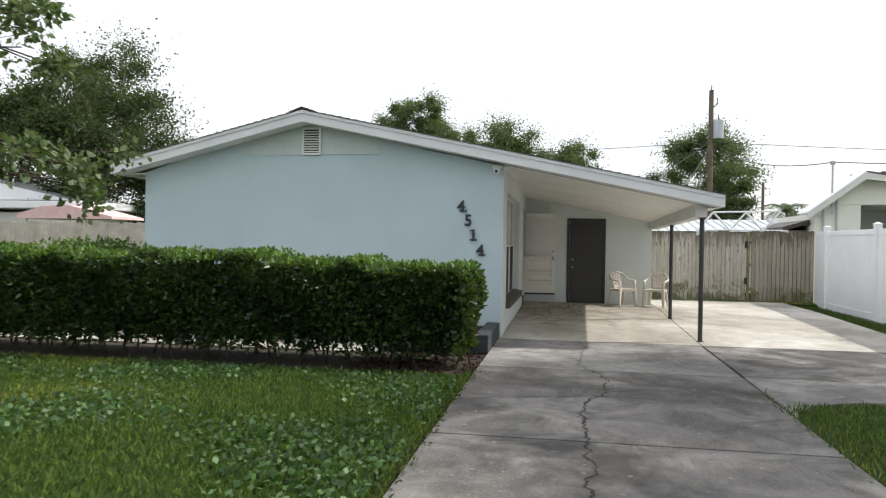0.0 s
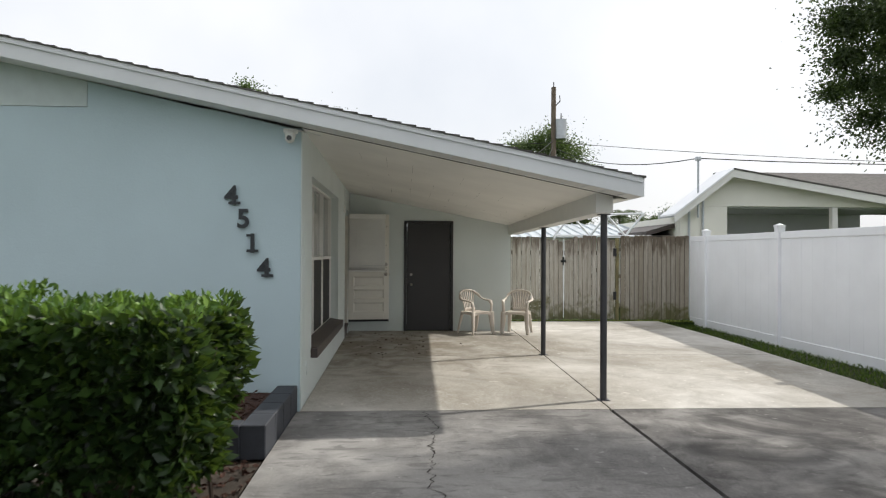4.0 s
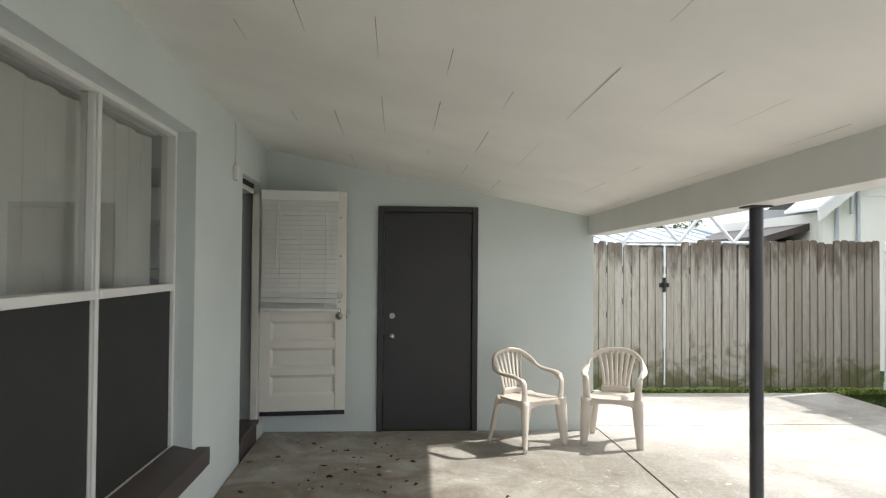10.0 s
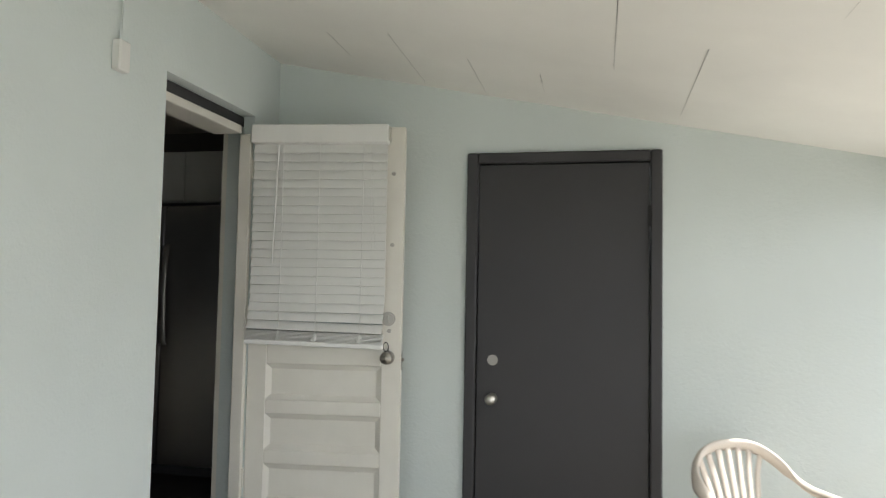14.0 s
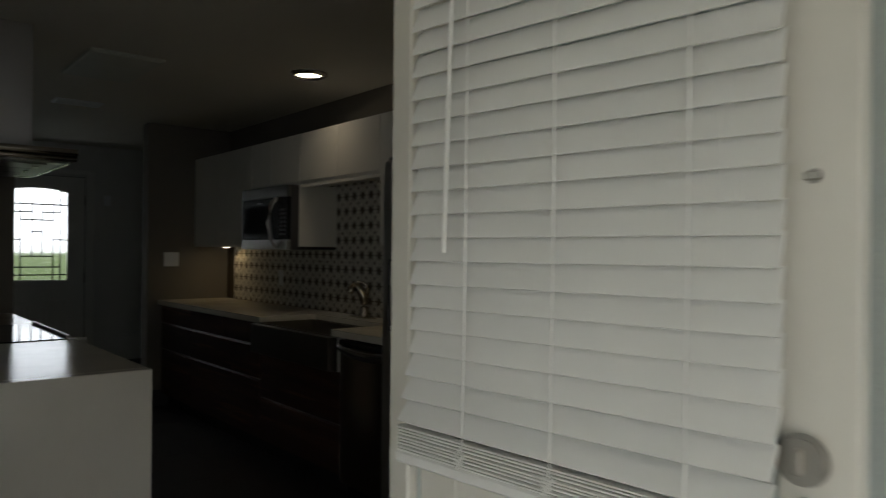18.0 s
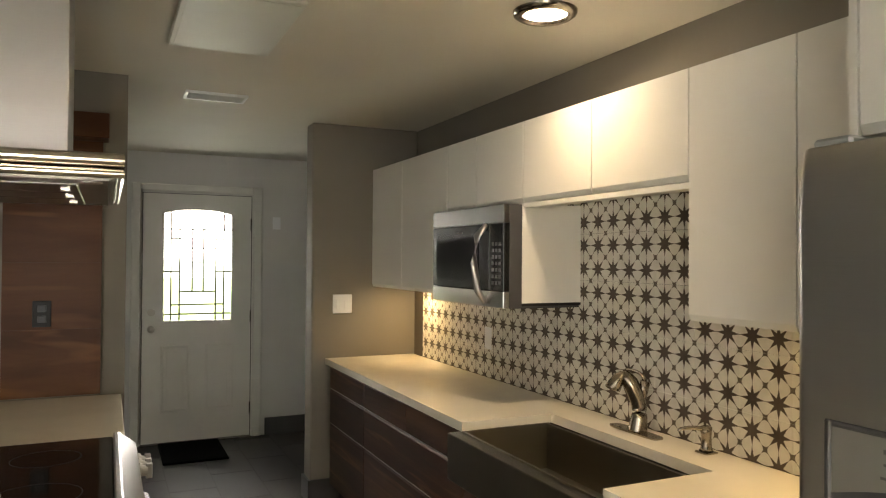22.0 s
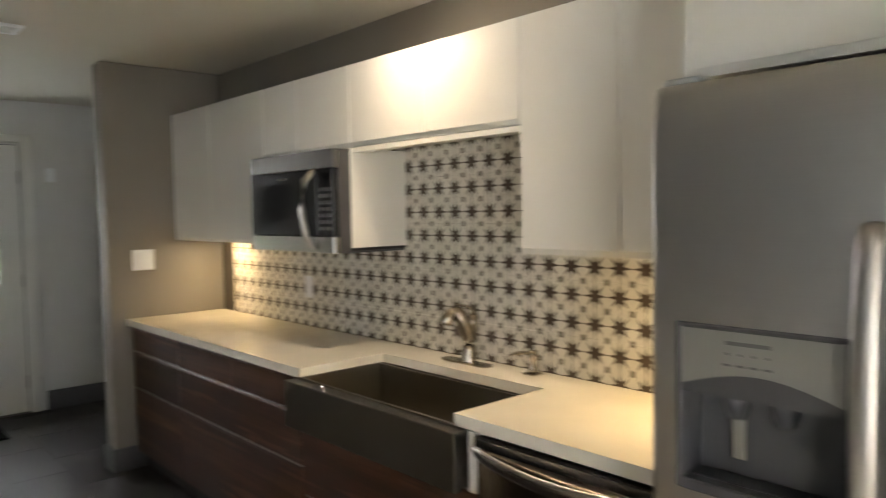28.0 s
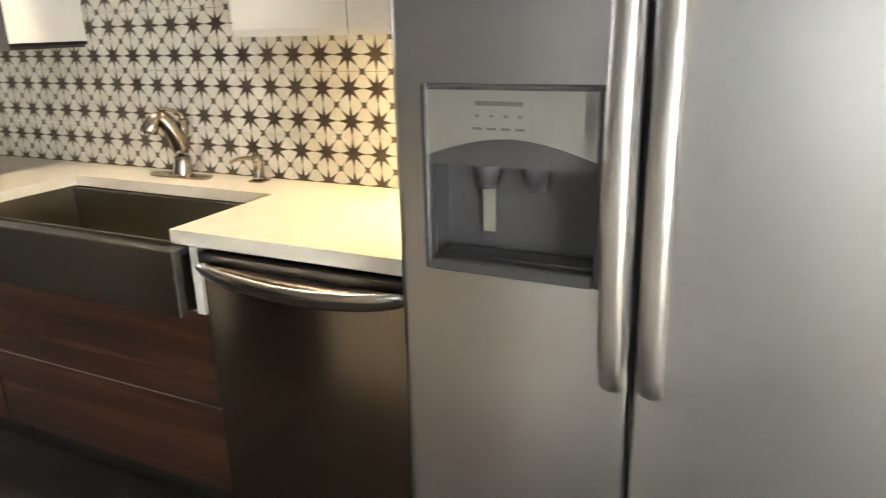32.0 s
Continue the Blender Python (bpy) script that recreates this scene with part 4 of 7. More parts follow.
leaves("foliage", p, rng.normal(size=(n, 3)) + [0, 0, 0.6], 0.12, M_HEDGE_TOP, bush, rng, 0.5, 0.12, "bright leaves")

# trees near and far
tree("oak_tree", (-17.6, 14.0, -0.17), 10.0, 3.9, 17000, 0.24, M_TREE, "large dark green oak with pale twisted limbs", 21, 0.32, 0.42, 34, 0.22)
tree("oak_tree", (-15.2, 16.5, -0.17), 5.6, 2.6, 9000, 0.22, M_TREE, "dense low oak growth behind the neighbouring fence", 33, 0.2, 0.2, 26, 0.02)
tree("oak_tree", (-22.5, 15.0, -0.17), 9.0, 4.0, 9000, 0.24, M_TREE, "large dark green oak behind the neighbouring roof", 22, 0.3, 0.35, 26, 0.12)
tree("back_tree", (-7.6, 28.0, -0.17), 10.3, 2.4, 9000, 0.24, M_TREE_LIGHT, "tall thin-crowned tree behind the house", 23, 0.2, 0.5, 22, 0.55)
tree("back_tree", (-3.2, 29.0, -0.17), 8.6, 3.0, 9000, 0.22, M_TREE_LIGHT, "pale green tree behind the roof", 24, 0.2, 0.5, 22, 0.55)
tree("back_tree", (0.6, 29.0, -0.17), 7.5, 2.4, 7000, 0.22, M_TREE_LIGHT, "pale green tree behind the roof", 25, 0.2, 0.5, 20, 0.55)
tree("back_tree", (9.3, 36.0, -0.17), 10.1, 3.9, 12000, 0.26, M_TREE_LIGHT, "broad round-headed tree behind the utility pole", 26, 0.3, 0.3, 26, 0.2)
tree("back_tree", (10.3, 33.0, -0.17), 6.2, 1.9, 4200, 0.26, M_TREE, "dense tree low behind the fence", 27, 0.25, 0.3, 18, 0.1)
tree("back_tree", (22.0, 52.0, -0.17), 5.6, 3.0, 3000, 0.3, M_TREE, "small far tree above the roofs", 28, 0.2, 0.3, 16, 0.2)
tree("big_tree", (28.7, 27.0, -0.17), 22.0, 7.4, 30000, 0.40, M_TREE, "very large dark tree beyond the neighbouring roof", 29, 0.5, 0.3, 40, 0.28)
tree("shade_tree", (10.8, -2.2, -0.17), 11.5, 3.9, 9000, 0.26, M_TREE, "large tree beside the drive that shades the concrete", 30, 0.35, 0.4, 30, 0.42)
tree("shade_tree", (11.5, -10.0, -0.17), 12.0, 4.4, 9000, 0.26, M_TREE, "large tree beside the drive that shades the concrete", 31, 0.3, 0.35, 30, 0.35)
st = thing("street_tree", (-7.2, -6.4, -0.15), "small broad-leaved tree on the lawn with drooping twigs", "tree")
part("trunk", T([(0, 0, 0), (0.1, 0.1, 1.6), (0.2, 0.2, 3.0)], [0.13, 0.11, 0.08], 8), M_BARK, st)
rs = np.random.default_rng(32)
cen, rad = [], []
for bx_, by_, bz_ in ((3.0, 1.0, 2.15), (2.7, 1.5, 2.45), (2.3, 0.6, 2.25), (3.35, 0.7, 2.3), (2.9, 0.8, 3.7), (2.5, 1.2, 4.1), (3.2, 0.3, 3.35), (1.6, 0.5, 3.6), (1.0, 1.0, 4.6), (-0.5, -0.6, 4.4), (0.3, -1.2, 3.7), (-1.2, 0.8, 3.9)):
    part("limb", T([(0.15, 0.15, 2.4), (bx_ * 0.5, by_ * 0.5, (bz_ + 3.0) / 2 + 0.2), (bx_, by_, bz_)], [0.035, 0.02, 0.006], 6), M_TWIG, st)
    for k in range(3):
        q = np.array([bx_, by_, bz_]) + rs.normal(size=3) * [0.22, 0.25, 0.10]
        cen.append(q)
        rad.append(0.26)
        part("twig", T([(bx_ * 0.85, by_ * 0.85, bz_ + 0.1), tuple(q), tuple(q + rs.normal(size=3) * 0.25)], [0.01, 0.006, 0.003], 5), M_TWIG, st)
p, d = clumps(rs, 2600, np.array(cen), np.array(rad), 0.15)
leaves("crown", p, d, 0.085, M_TREE_LIGHT, st, rs, 0.7, 0.12, "broad drooping leaves")

palm = thing("palm_tree", (17.0, 45.0, -0.17), "far feathery palm above the fence line", "palm")
part("trunk", T([(0, 0, 0), (0.1, 0, 2.5), (0.05, 0, 4.4)], [0.2, 0.16, 0.14], 8), M_BARK, palm)
for i in range(16):
    a = 2 * math.pi * i / 16
    up = 0.9 if i % 2 else 0.3
    q = [Vector((math.cos(a) * r, math.sin(a) * r, 4.4 + up * r - 0.42 * r * r)) for r in (0, 0.5, 1.0, 1.5, 1.9)]
    bm = bmesh.new()
    for p0, p1 in zip(q, q[1:]):
        s = (p1 - p0).cross(Vector((0, 0, 1))).normalized()
        for k in range(4):
            b = p0.lerp(p1, k / 4)
            for sg in (1, -1):
                e = b + s * sg * 0.55 + (p1 - p0) * 0.6 - Vector((0, 0, 0.16))
                bm.faces.new([bm.verts.new(v) for v in (b, b + (p1 - p0) * 0.2, e)])
    part("frond", bm, M_TREE, palm)

# grass: uncountable blades, near the drive
def patchy(x, y):
    """Slow waves over the lawn, from about -1 to 1."""
    return 0.5 * np.sin(x * 1.3 + 0.7 * np.sin(y * 1.1)) + 0.5 * np.sin(y * 1.9 + 1.3 * np.sin(x * 0.8) + 1.0)


def grass(x0, x1, y0, y1, n, z, name="grass", worn=0.0):
    x, y = rng.uniform(x0, x1, n), rng.uniform(y0, y1, n)
    keep = ~((x > -0.06 + 0.13 * rng.random(n) ** 3) & (x < 3.10 - 0.10 * rng.random(n) ** 3)) & ~((x > 3.12) & (x < 6.6) & (y > -4.1)) & ~((x < -0.1) & (y > -3.85) & (rng.random(n) > 0.03))
    keep &= ~((x > 3.12) & (x < 4.4) & (y > -4.75 + 0.35 * np.abs(x - 3.12) ** 0.5))
    x, y = x[keep], y[keep]
    # yellow share drops near the drive, where shade is painted as greener grass
    dry = patchy(x, y) + rng.normal(size=len(x)) * 0.35 > 0.42 + worn + 0.7 * np.clip((x + 4.0) / 3.0, 0, 1) * (x < 0.1)
    for sel, mat, what in ((~dry, M_GRASS, "short green lawn grass with broad weeds"), (dry, M_GRASS_YELLOW, "yellower patches of short lawn grass, partly sunlight put into colour")):
        m = int(sel.sum())
        p = np.stack([x[sel], y[sel], np.full(m, z)], 1)
        d = rng.normal(size=(m, 3)) * 0.6 + [0, 0, 0.9]
        tagged(leaves(name, p, d, 0.066, mat, None, rng, 0.15, 0.05), what, "grass", "", "stuff")


grass(-8.5, 0.02, -9.6, -3.6, 150000, -0.115)
grass(3.05, 8.5, -9.0, -4.0, 36000, -0.105)
grass(6.6, 7.5, -3.8, 7.94, 12000, -0.11, worn=1.2)
n = 2600
p = np.stack([rng.uniform(3.08, 7.46, n), rng.uniform(7.93, 8.27, n), np.full(n, -0.026)], 1)
tagged(leaves("moss", p, rng.normal(size=(n, 3)) * [1, 1, 0.5] + [0, 0, 0.5], 0.05, M_GRASS_YELLOW, None, rng, 0.4, 0.06), "yellow-green moss and weeds under the gate", "moss", "", "stuff")
n = 60000
x, y = rng.uniform(-7.5, -0.1, n), rng.uniform(-9.5, -4.0, n)
k = patchy(x * 1.6 + 2.0, y * 1.4) + rng.normal(size=n) * 0.3 > 0.25
p = np.stack([x[k], y[k], rng.uniform(-0.10, -0.045, int(k.sum()))], 1)
tagged(leaves("weeds", p, rng.normal(size=(len(p), 3)) * [1, 1, 0.35] + [0, 0, 0.25], 0.05, M_WEED, None, rng, 0.85, 0.06), "patches of broad-leaved lawn weeds", "weeds", "", "stuff")
n = 900
p = np.stack([rng.uniform(-1.6, 0.05, n), rng.uniform(-3.95, -2.0, n), np.full(n, -0.125)], 1)
tagged(leaves("leaf_litter", p, rng.normal(size=(n, 3)) * [1, 1, 0.15], 0.06, M_MULCH, None, rng, 0.6, 0.1), "dry brown fallen leaves on the soil", "leaf litter", "", "stuff")

n = 1500
p = np.stack([rng.normal(-0.11, 0.05, n), rng.uniform(-9.5, -3.1, n), np.full(n, -0.10)], 1)
p[:, 2] = np.where(p[:, 0] > -0.02, -0.084, -0.108)
tagged(leaves("edge_litter", p, rng.normal(size=(n, 3)) * [1, 1, 0.2], 0.035, M_MULCH, None, rng, 0.55, 0.1), "dry litter along the edge of the drive", "leaf litter", "", "stuff")

# planter of painted blocks at the corner of the house
pl = thing("planter", (-0.03, -0.33, -0.12), "low charcoal painted block planter filled with red mulch", "planter")
for i in range(4):
    part("block", B((-0.2, 0.0, -0.415 * (i + 1) + 0.004, -0.415 * i, 0, 0.27), bevel=0.008), M_PLANTER, pl)
for i in range(3):
    part("block", B((-0.2 - 0.4 * (i + 1) + 0.004, -0.2 - 0.4 * i, -1.66, -1.47, 0, 0.27), bevel=0.008), M_PLANTER, pl)
part("mulch", B((-1.5, -0.2, -1.47, -0.01, 0.0, 0.20)), M_MULCH, pl, "red-brown bark mulch")
n = 900
p = np.stack([rng.uniform(-1.4, -0.2, n), rng.uniform(-1.45, -0.03, n), rng.uniform(0.195, 0.22, n)], 1)
leaves("mulch_chips", p, rng.normal(size=(n, 3)) * [1, 1, 0.3], 0.06, M_MULCH, pl, rng, 0.3, 0.05, "loose bark chips")

# ---------- fences ----------
FY = 8.3
rngf = random.Random(3)


def picket_mesh(w, h, dog, material):
    bm = bmesh.new()
    prism(bm, [(0, 0), (w, 0), (w, h - dog), (w - dog, h), (dog, h), (0, h - dog)], 0, 0.018)
    return finish(bm, "picket", material)


PK = [picket_mesh(0.097, h, 0.02, M_FENCE) for h in (1.74, 1.77, 1.80, 1.83, 1.86, 1.89)]
PK_OLD = [picket_mesh(0.097, h, 0.02, M_FENCE_OLD) for h in (1.86, 1.89)]
tall = thing("wooden_fence", (5.86, FY, -0.02), "old grey-brown dog-eared wooden fence panel", "fence")
for z in (0.3, 0.95, 1.55):
    part("rail", B((0, 1.58, 0.02, 0.06, z, z + 0.085)), M_FENCE_OLD, tall)
for i in range(15):
    piece("picket", PK_OLD[rngf.choice((0, 1, 1, 1))], tall, pose(0.03 + i * 0.1045, -0.001 * rngf.random(), 0.02 + rngf.uniform(-0.01, 0.01), 0, 0, 0))
part("fence_post", B((-0.075, -0.012, -0.008, 0.08, 0, 1.84), bevel=0.006), plain("lichen_yellow_post", (0.20, 0.175, 0.085), 0.85, var=0.35, scale=4, fine=40, bump=0.3), tall, "old post yellow with lichen")


def gate(x0, x1, flip):
    n = round((x1 - x0) / 0.1045)
    g = thing("wooden_gate", (x0, FY - 0.03, 0.0), "closed weathered wooden gate leaf with an arched top", "gate", "pair of gate leaves")
    w = (x1 - x0) / n
    for i in range(n):
        u = (i + 0.5) / n
        arch = 0.12 * math.cos(math.pi / 2 * u ** 1.6) if flip else 0.13 * math.sin(math.pi * (0.06 + 0.88 * u))
        k = min(5, max(0, int(arch / 0.03)))
        piece("picket", PK[k], g, pose(i * w, 0.002 * rngf.random(), 0.015 + rngf.uniform(-0.012, 0.012), 0, rngf.uniform(-0.4, 0.4), 0))
    for z in (0.32, 1.45):
        part("rail", B((0.0, x1 - x0, 0.02, 0.06, z, z + 0.09)), M_FENCE, g)
    part("brace", T([(0.1, 0.035, 0.4), (x1 - x0 - 0.1, 0.035, 1.45)], 0.03, 4), M_FENCE, g)
    return g


g1, g2 = gate(3.12, 4.585, True), gate(4.61, 5.75, False)
part("latch", B((1.40, 1.52, -0.03, -0.005, 1.28, 1.33), (1.44, 1.47, -0.045, -0.02, 1.22, 1.40)), M_BLACK, g1, "black iron gate latch")
part("edge_strip", B((1.462, 1.478, -0.012, 0.006, 0.05, 1.84)), M_VINYL, g1, "pale metal strip along the gate edge")
for z in (0.45, 1.42):
    part("hinge", B((1.10, 1.17, -0.018, -0.001, z, z + 0.18)), M_BLACK, g2, "black strap hinge")

vin = thing("vinyl_fence", (7.47, 8.3, -0.12), "white vinyl privacy fence with square capped posts", "fence")
ys = [0.0, -0.9, -3.88, -6.85, -9.8, -12.8]
for y in ys[1:]:
    p_ = part("fence_post", B((-0.065, 0.065, y - 0.065, y + 0.065, 0, 2.08), bevel=0.006), M_VINYL, vin)
    bm = B((-0.075, 0.075, y - 0.075, y + 0.075, 2.08, 2.10))
    cyl(bm, (0, y, 2.10), (0, y, 2.135), 0.10, 0.01, 4)
    part("cap", bm, M_VINYL, p_)
for a, b in zip(ys, ys[1:]):
    part("top_rail", B((-0.025, 0.025, b + 0.065, a - 0.065, 1.87, 1.99), bevel=0.006), M_VINYL, vin)
    part("bottom_rail", B((-0.025, 0.025, b + 0.065, a - 0.065, 0.0, 0.20), bevel=0.006), M_VINYL, vin)
    m = max(1, int((a - b - 0.13) / 0.285))
    w = (a - b - 0.13) / m
    for i in range(m):
        y = b + 0.065 + i * w
        part("plank", B((-0.011, 0.011, y + 0.0007, y + w - 0.0007, 0.20, 1.87), bevel=0.0012), M_VINYL, vin)

lf = thing("neighbour_fence", (-24, 6.0, -0.17), "weathered wooden fence along the neighbouring garden", "fence")
lm = picket_mesh(0.136, 2.02, 0.02, M_FENCE)
lm.materials[0] = plain("pale_fence_board", (0.50, 0.46, 0.40), 0.85, var=0.25, scale=3, fine=30, bump=0.3)
for i in range(104):
    piece("picket", lm, lf, pose(i * 0.15, 0, rngf.uniform(-0.02, 0.02)))
part("rail", B((0, 15.6, 0.02, 0.06, 0.5, 0.6), (0, 15.6, 0.02, 0.06, 1.5, 1.6)), M_FENCE, lf)

# ---------- neighbours, pole, cables ----------
nh = thing("neighbour_house", (0.26, -2.47, 0.212), "cream neighbouring house with a low gable over an open carport", "house")
nh.scale = (0.74, 0.74, 0.74)
NY = 18.0
bm = bmesh.new()
prism(bm, [(10.95, 3.42), (20.0, 3.42), (12.5, 4.60)], NY, NY + 0.2)
part("gable", bm, M_CREAM_HOUSE, nh, "cream gable wall")
part("wall", prism(bmesh.new(), [(10.8, -0.55), (12.5, -0.55), (12.5, 3.41), (11.1, 3.41), (10.8, 3.08)], NY, NY + 0.2), M_CREAM_HOUSE, nh)
part("wall", B((10.8, 11.0, NY + 0.21, NY + 9, -0.55, 3.05)), M_CREAM_HOUSE, nh)
part("porch_wall", B((11.5, 20, NY + 4, NY + 4.2, -0.55, 3.41)), M_PORCH, nh, "grey porch wall, the porch's shade put into its colour")
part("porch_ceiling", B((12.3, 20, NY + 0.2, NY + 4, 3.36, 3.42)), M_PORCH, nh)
part("porch_post", B((16.35, 16.55, NY, NY + 0.2, -0.55, 3.41)), M_WHITE, nh)
for a, b in (((10.4, 3.05), (12.5, 4.66)), ((12.5, 4.66), (20.2, 3.40))):
    bm = bmesh.new()
    prism(bm, [a, b, (b[0], b[1] - 0.26), (a[0], a[1] - 0.26)], NY - 0.5, NY - 0.45)
    part("fascia", bm, M_WHITE, nh)
    bm = bmesh.new()
    prism(bm, [a, b, (b[0], b[1] + 0.06), (a[0], a[1] + 0.06)], NY - 0.52, NY + (0.9 if a[0] < 12 else 1.2))
    part("roof", bm, M_VINYL if a[0] < 12 else M_SHINGLE, nh, "pale roof edge" if a[0] < 12 else "dark grey shingle roof")
bm = bmesh.new()
prism(bm, [(NY + 1, 3.9), (NY + 7, 5.45), (NY + 13, 3.9)], 16.0, 30.0, "x")
part("roof", bm, M_SHINGLE, nh, "dark grey shingle roof")
part("lower_roof", prism(bmesh.new(), [(9.75, 2.36), (10.79, 2.66), (10.79, 2.82), (9.75, 2.52)], NY + 0.5, NY + 5), M_BRONZE, nh, "dark lean-to roof")
part("lower_wall", B((9.95, 10.79, NY + 0.8, NY + 4.8, -0.55, 2.40)), M_BRONZE, nh, "dark lean-to wall")
for x in (11.1, 11.6):
    part("conduit", C((x, NY - 0.04, -0.55), (x, NY - 0.04, 3.6), 0.045, n=8), M_GALV, nh)
part("service_mast", C((11.4, NY - 0.1, 3.0), (11.4, NY - 0.1, 5.05), 0.04, n=8), M_GALV, nh)
part("weatherhead", B((11.32, 11.48, NY - 0.2, NY, 5.0, 5.15), bevel=0.02), M_GALV, nh)

shed = thing("metal_shed_roof", (3.6, 13.0, 0), "pale grey ribbed metal roof low behind the fence", "shed")
bm = bmesh.new()
prism(bm, [(0, 1.95), (3.2, 2.45), (6.4, 1.95)], 0, 5.0, "x")
part("roof", bm, M_ROOF_METAL, shed)
for i in range(16):
    part("rib", T([(0.15 + i * 0.32, 0, 1.975), (0.15 + i * 0.32, 3.2, 2.475)], 0.02, 4), M_ROOF_METAL, shed)
part("wall", B((0.1, 4.9, 0.4, 6.0, -0.1, 1.94)), M_CREAM_HOUSE, shed)
tr = thing("white_truss_frame", (5.0, 11.2, 0), "white metal truss frame rising above the fence", "frame")
for a, b in (((0, 0, 1.95), (2.6, 0, 1.95)), ((0, 0, 1.95), (0.45, 0, 2.5)), ((0.45, 0, 2.5), (0.95, 0, 1.95)), ((0.95, 0, 1.95), (1.4, 0, 2.5)), ((1.4, 0, 2.5), (1.9, 0, 1.95)), ((1.9, 0, 1.95), (2.4, 0, 2.55)), ((0.45, 0, 2.5), (2.4, 0, 2.55))):
    part("bar", T([a, b], 0.032, 6), M_VINYL, tr)
for x in (0.0, 2.6):
    part("leg", B((x - 0.03, x + 0.03, -0.03, 0.03, -0.17, 1.95)), M_VINYL, tr)

wh = thing("white_neighbour_house", (-21.0, 12.0, -0.17), "low white neighbouring house with a flat white roof", "house")
part("wall", B((-6, 4.2, 0, 6, 0, 2.5)), M_WHITE, wh)
part("roof", B((-6.5, 5.0, -0.7, 6.5, 2.62, 2.9), bevel=0.03), M_VINYL, wh)
part("upper_roof", prism(bmesh.new(), [(-6.5, 3.0), (3.4, 3.0), (-1.0, 3.9), (-6.5, 3.9)], 0.5, 6), M_VINYL, wh)
part("window", B((-1.0, 0.6, -0.03, 0.01, 1.5, 2.3)), M_SCREEN, wh)
part("door", B((2.2, 3.0, -0.03, 0.01, 0, 2.1)), M_VINYL, wh)
aw = thing("red_canopy", (-15.2, 9.2, -0.17), "faded pink sun canopy above the fence", "canopy")
bm = bmesh.new()
prism(bm, [(-1.9, 2.35), (-1.0, 2.6), (0.0, 2.65), (1.6, 2.28), (1.6, 2.2), (-1.9, 2.2)], 0, 1.8)
part("cloth", bm, plain("faded_red_cloth", (0.72, 0.50, 0.49), 0.8, var=0.1), aw)
for x in (-1.7, 1.4):
    part("pole", C((x, 0.2, 0), (x, 0.2, 2.25), 0.03, n=8), M_GALV, aw)

pole = thing("utility_pole", (7.95, 25.4, -0.17), "tall weathered wooden utility pole with a grey transformer", "utility pole")
part("pole", C((0, 0, 0), (0, 0, 9.35), 0.16, 0.11, 12), M_POLE, pole)
tf = part("transformer", C((0.34, -0.05, 6.95), (0.34, -0.05, 7.85), 0.26, n=20), M_GALV, pole, "grey cylindrical transformer")
part("bushing", C((0.34, -0.05, 7.85), (0.34, -0.05, 8.15), 0.04, 0.02, 8), M_GREY_PLASTIC, tf)
part("bracket", B((-0.02, 0.15, -0.08, 0.0, 7.2, 7.6)), M_GALV, pole)
part("insulator", C((0.0, 0.0, 9.35), (0.0, 0.0, 9.6), 0.03, 0.02, 8), M_GREY_PLASTIC, pole)
part("cutout", T([(0.1, -0.1, 8.5), (0.28, -0.12, 8.7), (0.25, -0.12, 8.95)], 0.03, 6), M_GREY_PLASTIC, pole)
p2 = thing("utility_pole", (11.6, 30.0, -0.17), "short far service pole behind the fence", "utility pole")
part("pole", C((0, 0, 0), (0, 0, 5.2), 0.09, 0.07, 10), M_POLE, p2)


def cable(a, b, sag, label="thin black overhead cable"):
    a, b = Vector(a), Vector(b)
    c = thing("overhead_cable", a, label, "cable", "overhead cables")
    pts = []
    for i in range(13):
        u = i / 12
        q = (b - a) * u
        pts.append((q.x, q.y, q.z - sag * 4 * u * (1 - u)))
    part("wire", T(pts, 0.014, 5), M_BLACK, c)


cable((7.95, 25.3, 6.6), (-40, 27, 6.6), 0.7)
cable((8.05, 25.3, 6.6), (60, 27, 6.8), 0.8)
cable((8.05, 25.2, 6.3), (8.70, 10.78, 3.98), 0.4)
cable((7.9, 25.2, 6.7), (1.6, 9.5, 2.9), 0.4)
cable((7.9, 25.2, 6.5), (3.4, 9.3, 2.5), 0.5)
cable((8.70, 10.78, 3.98), (30, 9.5, 4.6), 0.4)

# ---------- carport things ----------
# big window: three lights wide, two high, deep sill
win = thing("window_1", (-0.142, W0, WB), "white aluminium window of six lights with dark screens below", "window")
tagged(win, kind="structure")
ww, wh_ = W1 - W0, WT - WB
fr = 0.03
part("window_frame", B((-0.06, 0.03, 0, fr, 0, wh_), (-0.06, 0.03, ww - fr, ww, 0, wh_), (-0.06, 0.03, fr, ww - fr, 0, fr), (-0.06, 0.03, fr, ww - fr, wh_ - fr, wh_), bevel=0.004), M_WHITE, win)
for m in (1.09, 2.14):
    part("mullion", B((-0.05, 0.016, m - 0.025, m + 0.025, fr, wh_ - fr), (0.016, 0.03, m - 0.018, m - 0.003, fr, wh_ - fr), (0.016, 0.03, m + 0.003, m + 0.018, fr, wh_ - fr), bevel=0.003), M_WHITE, win)
TZ = 1.40 - WB
cols = [(fr, 1.065), (1.115, 2.115), (2.165, ww - fr)]
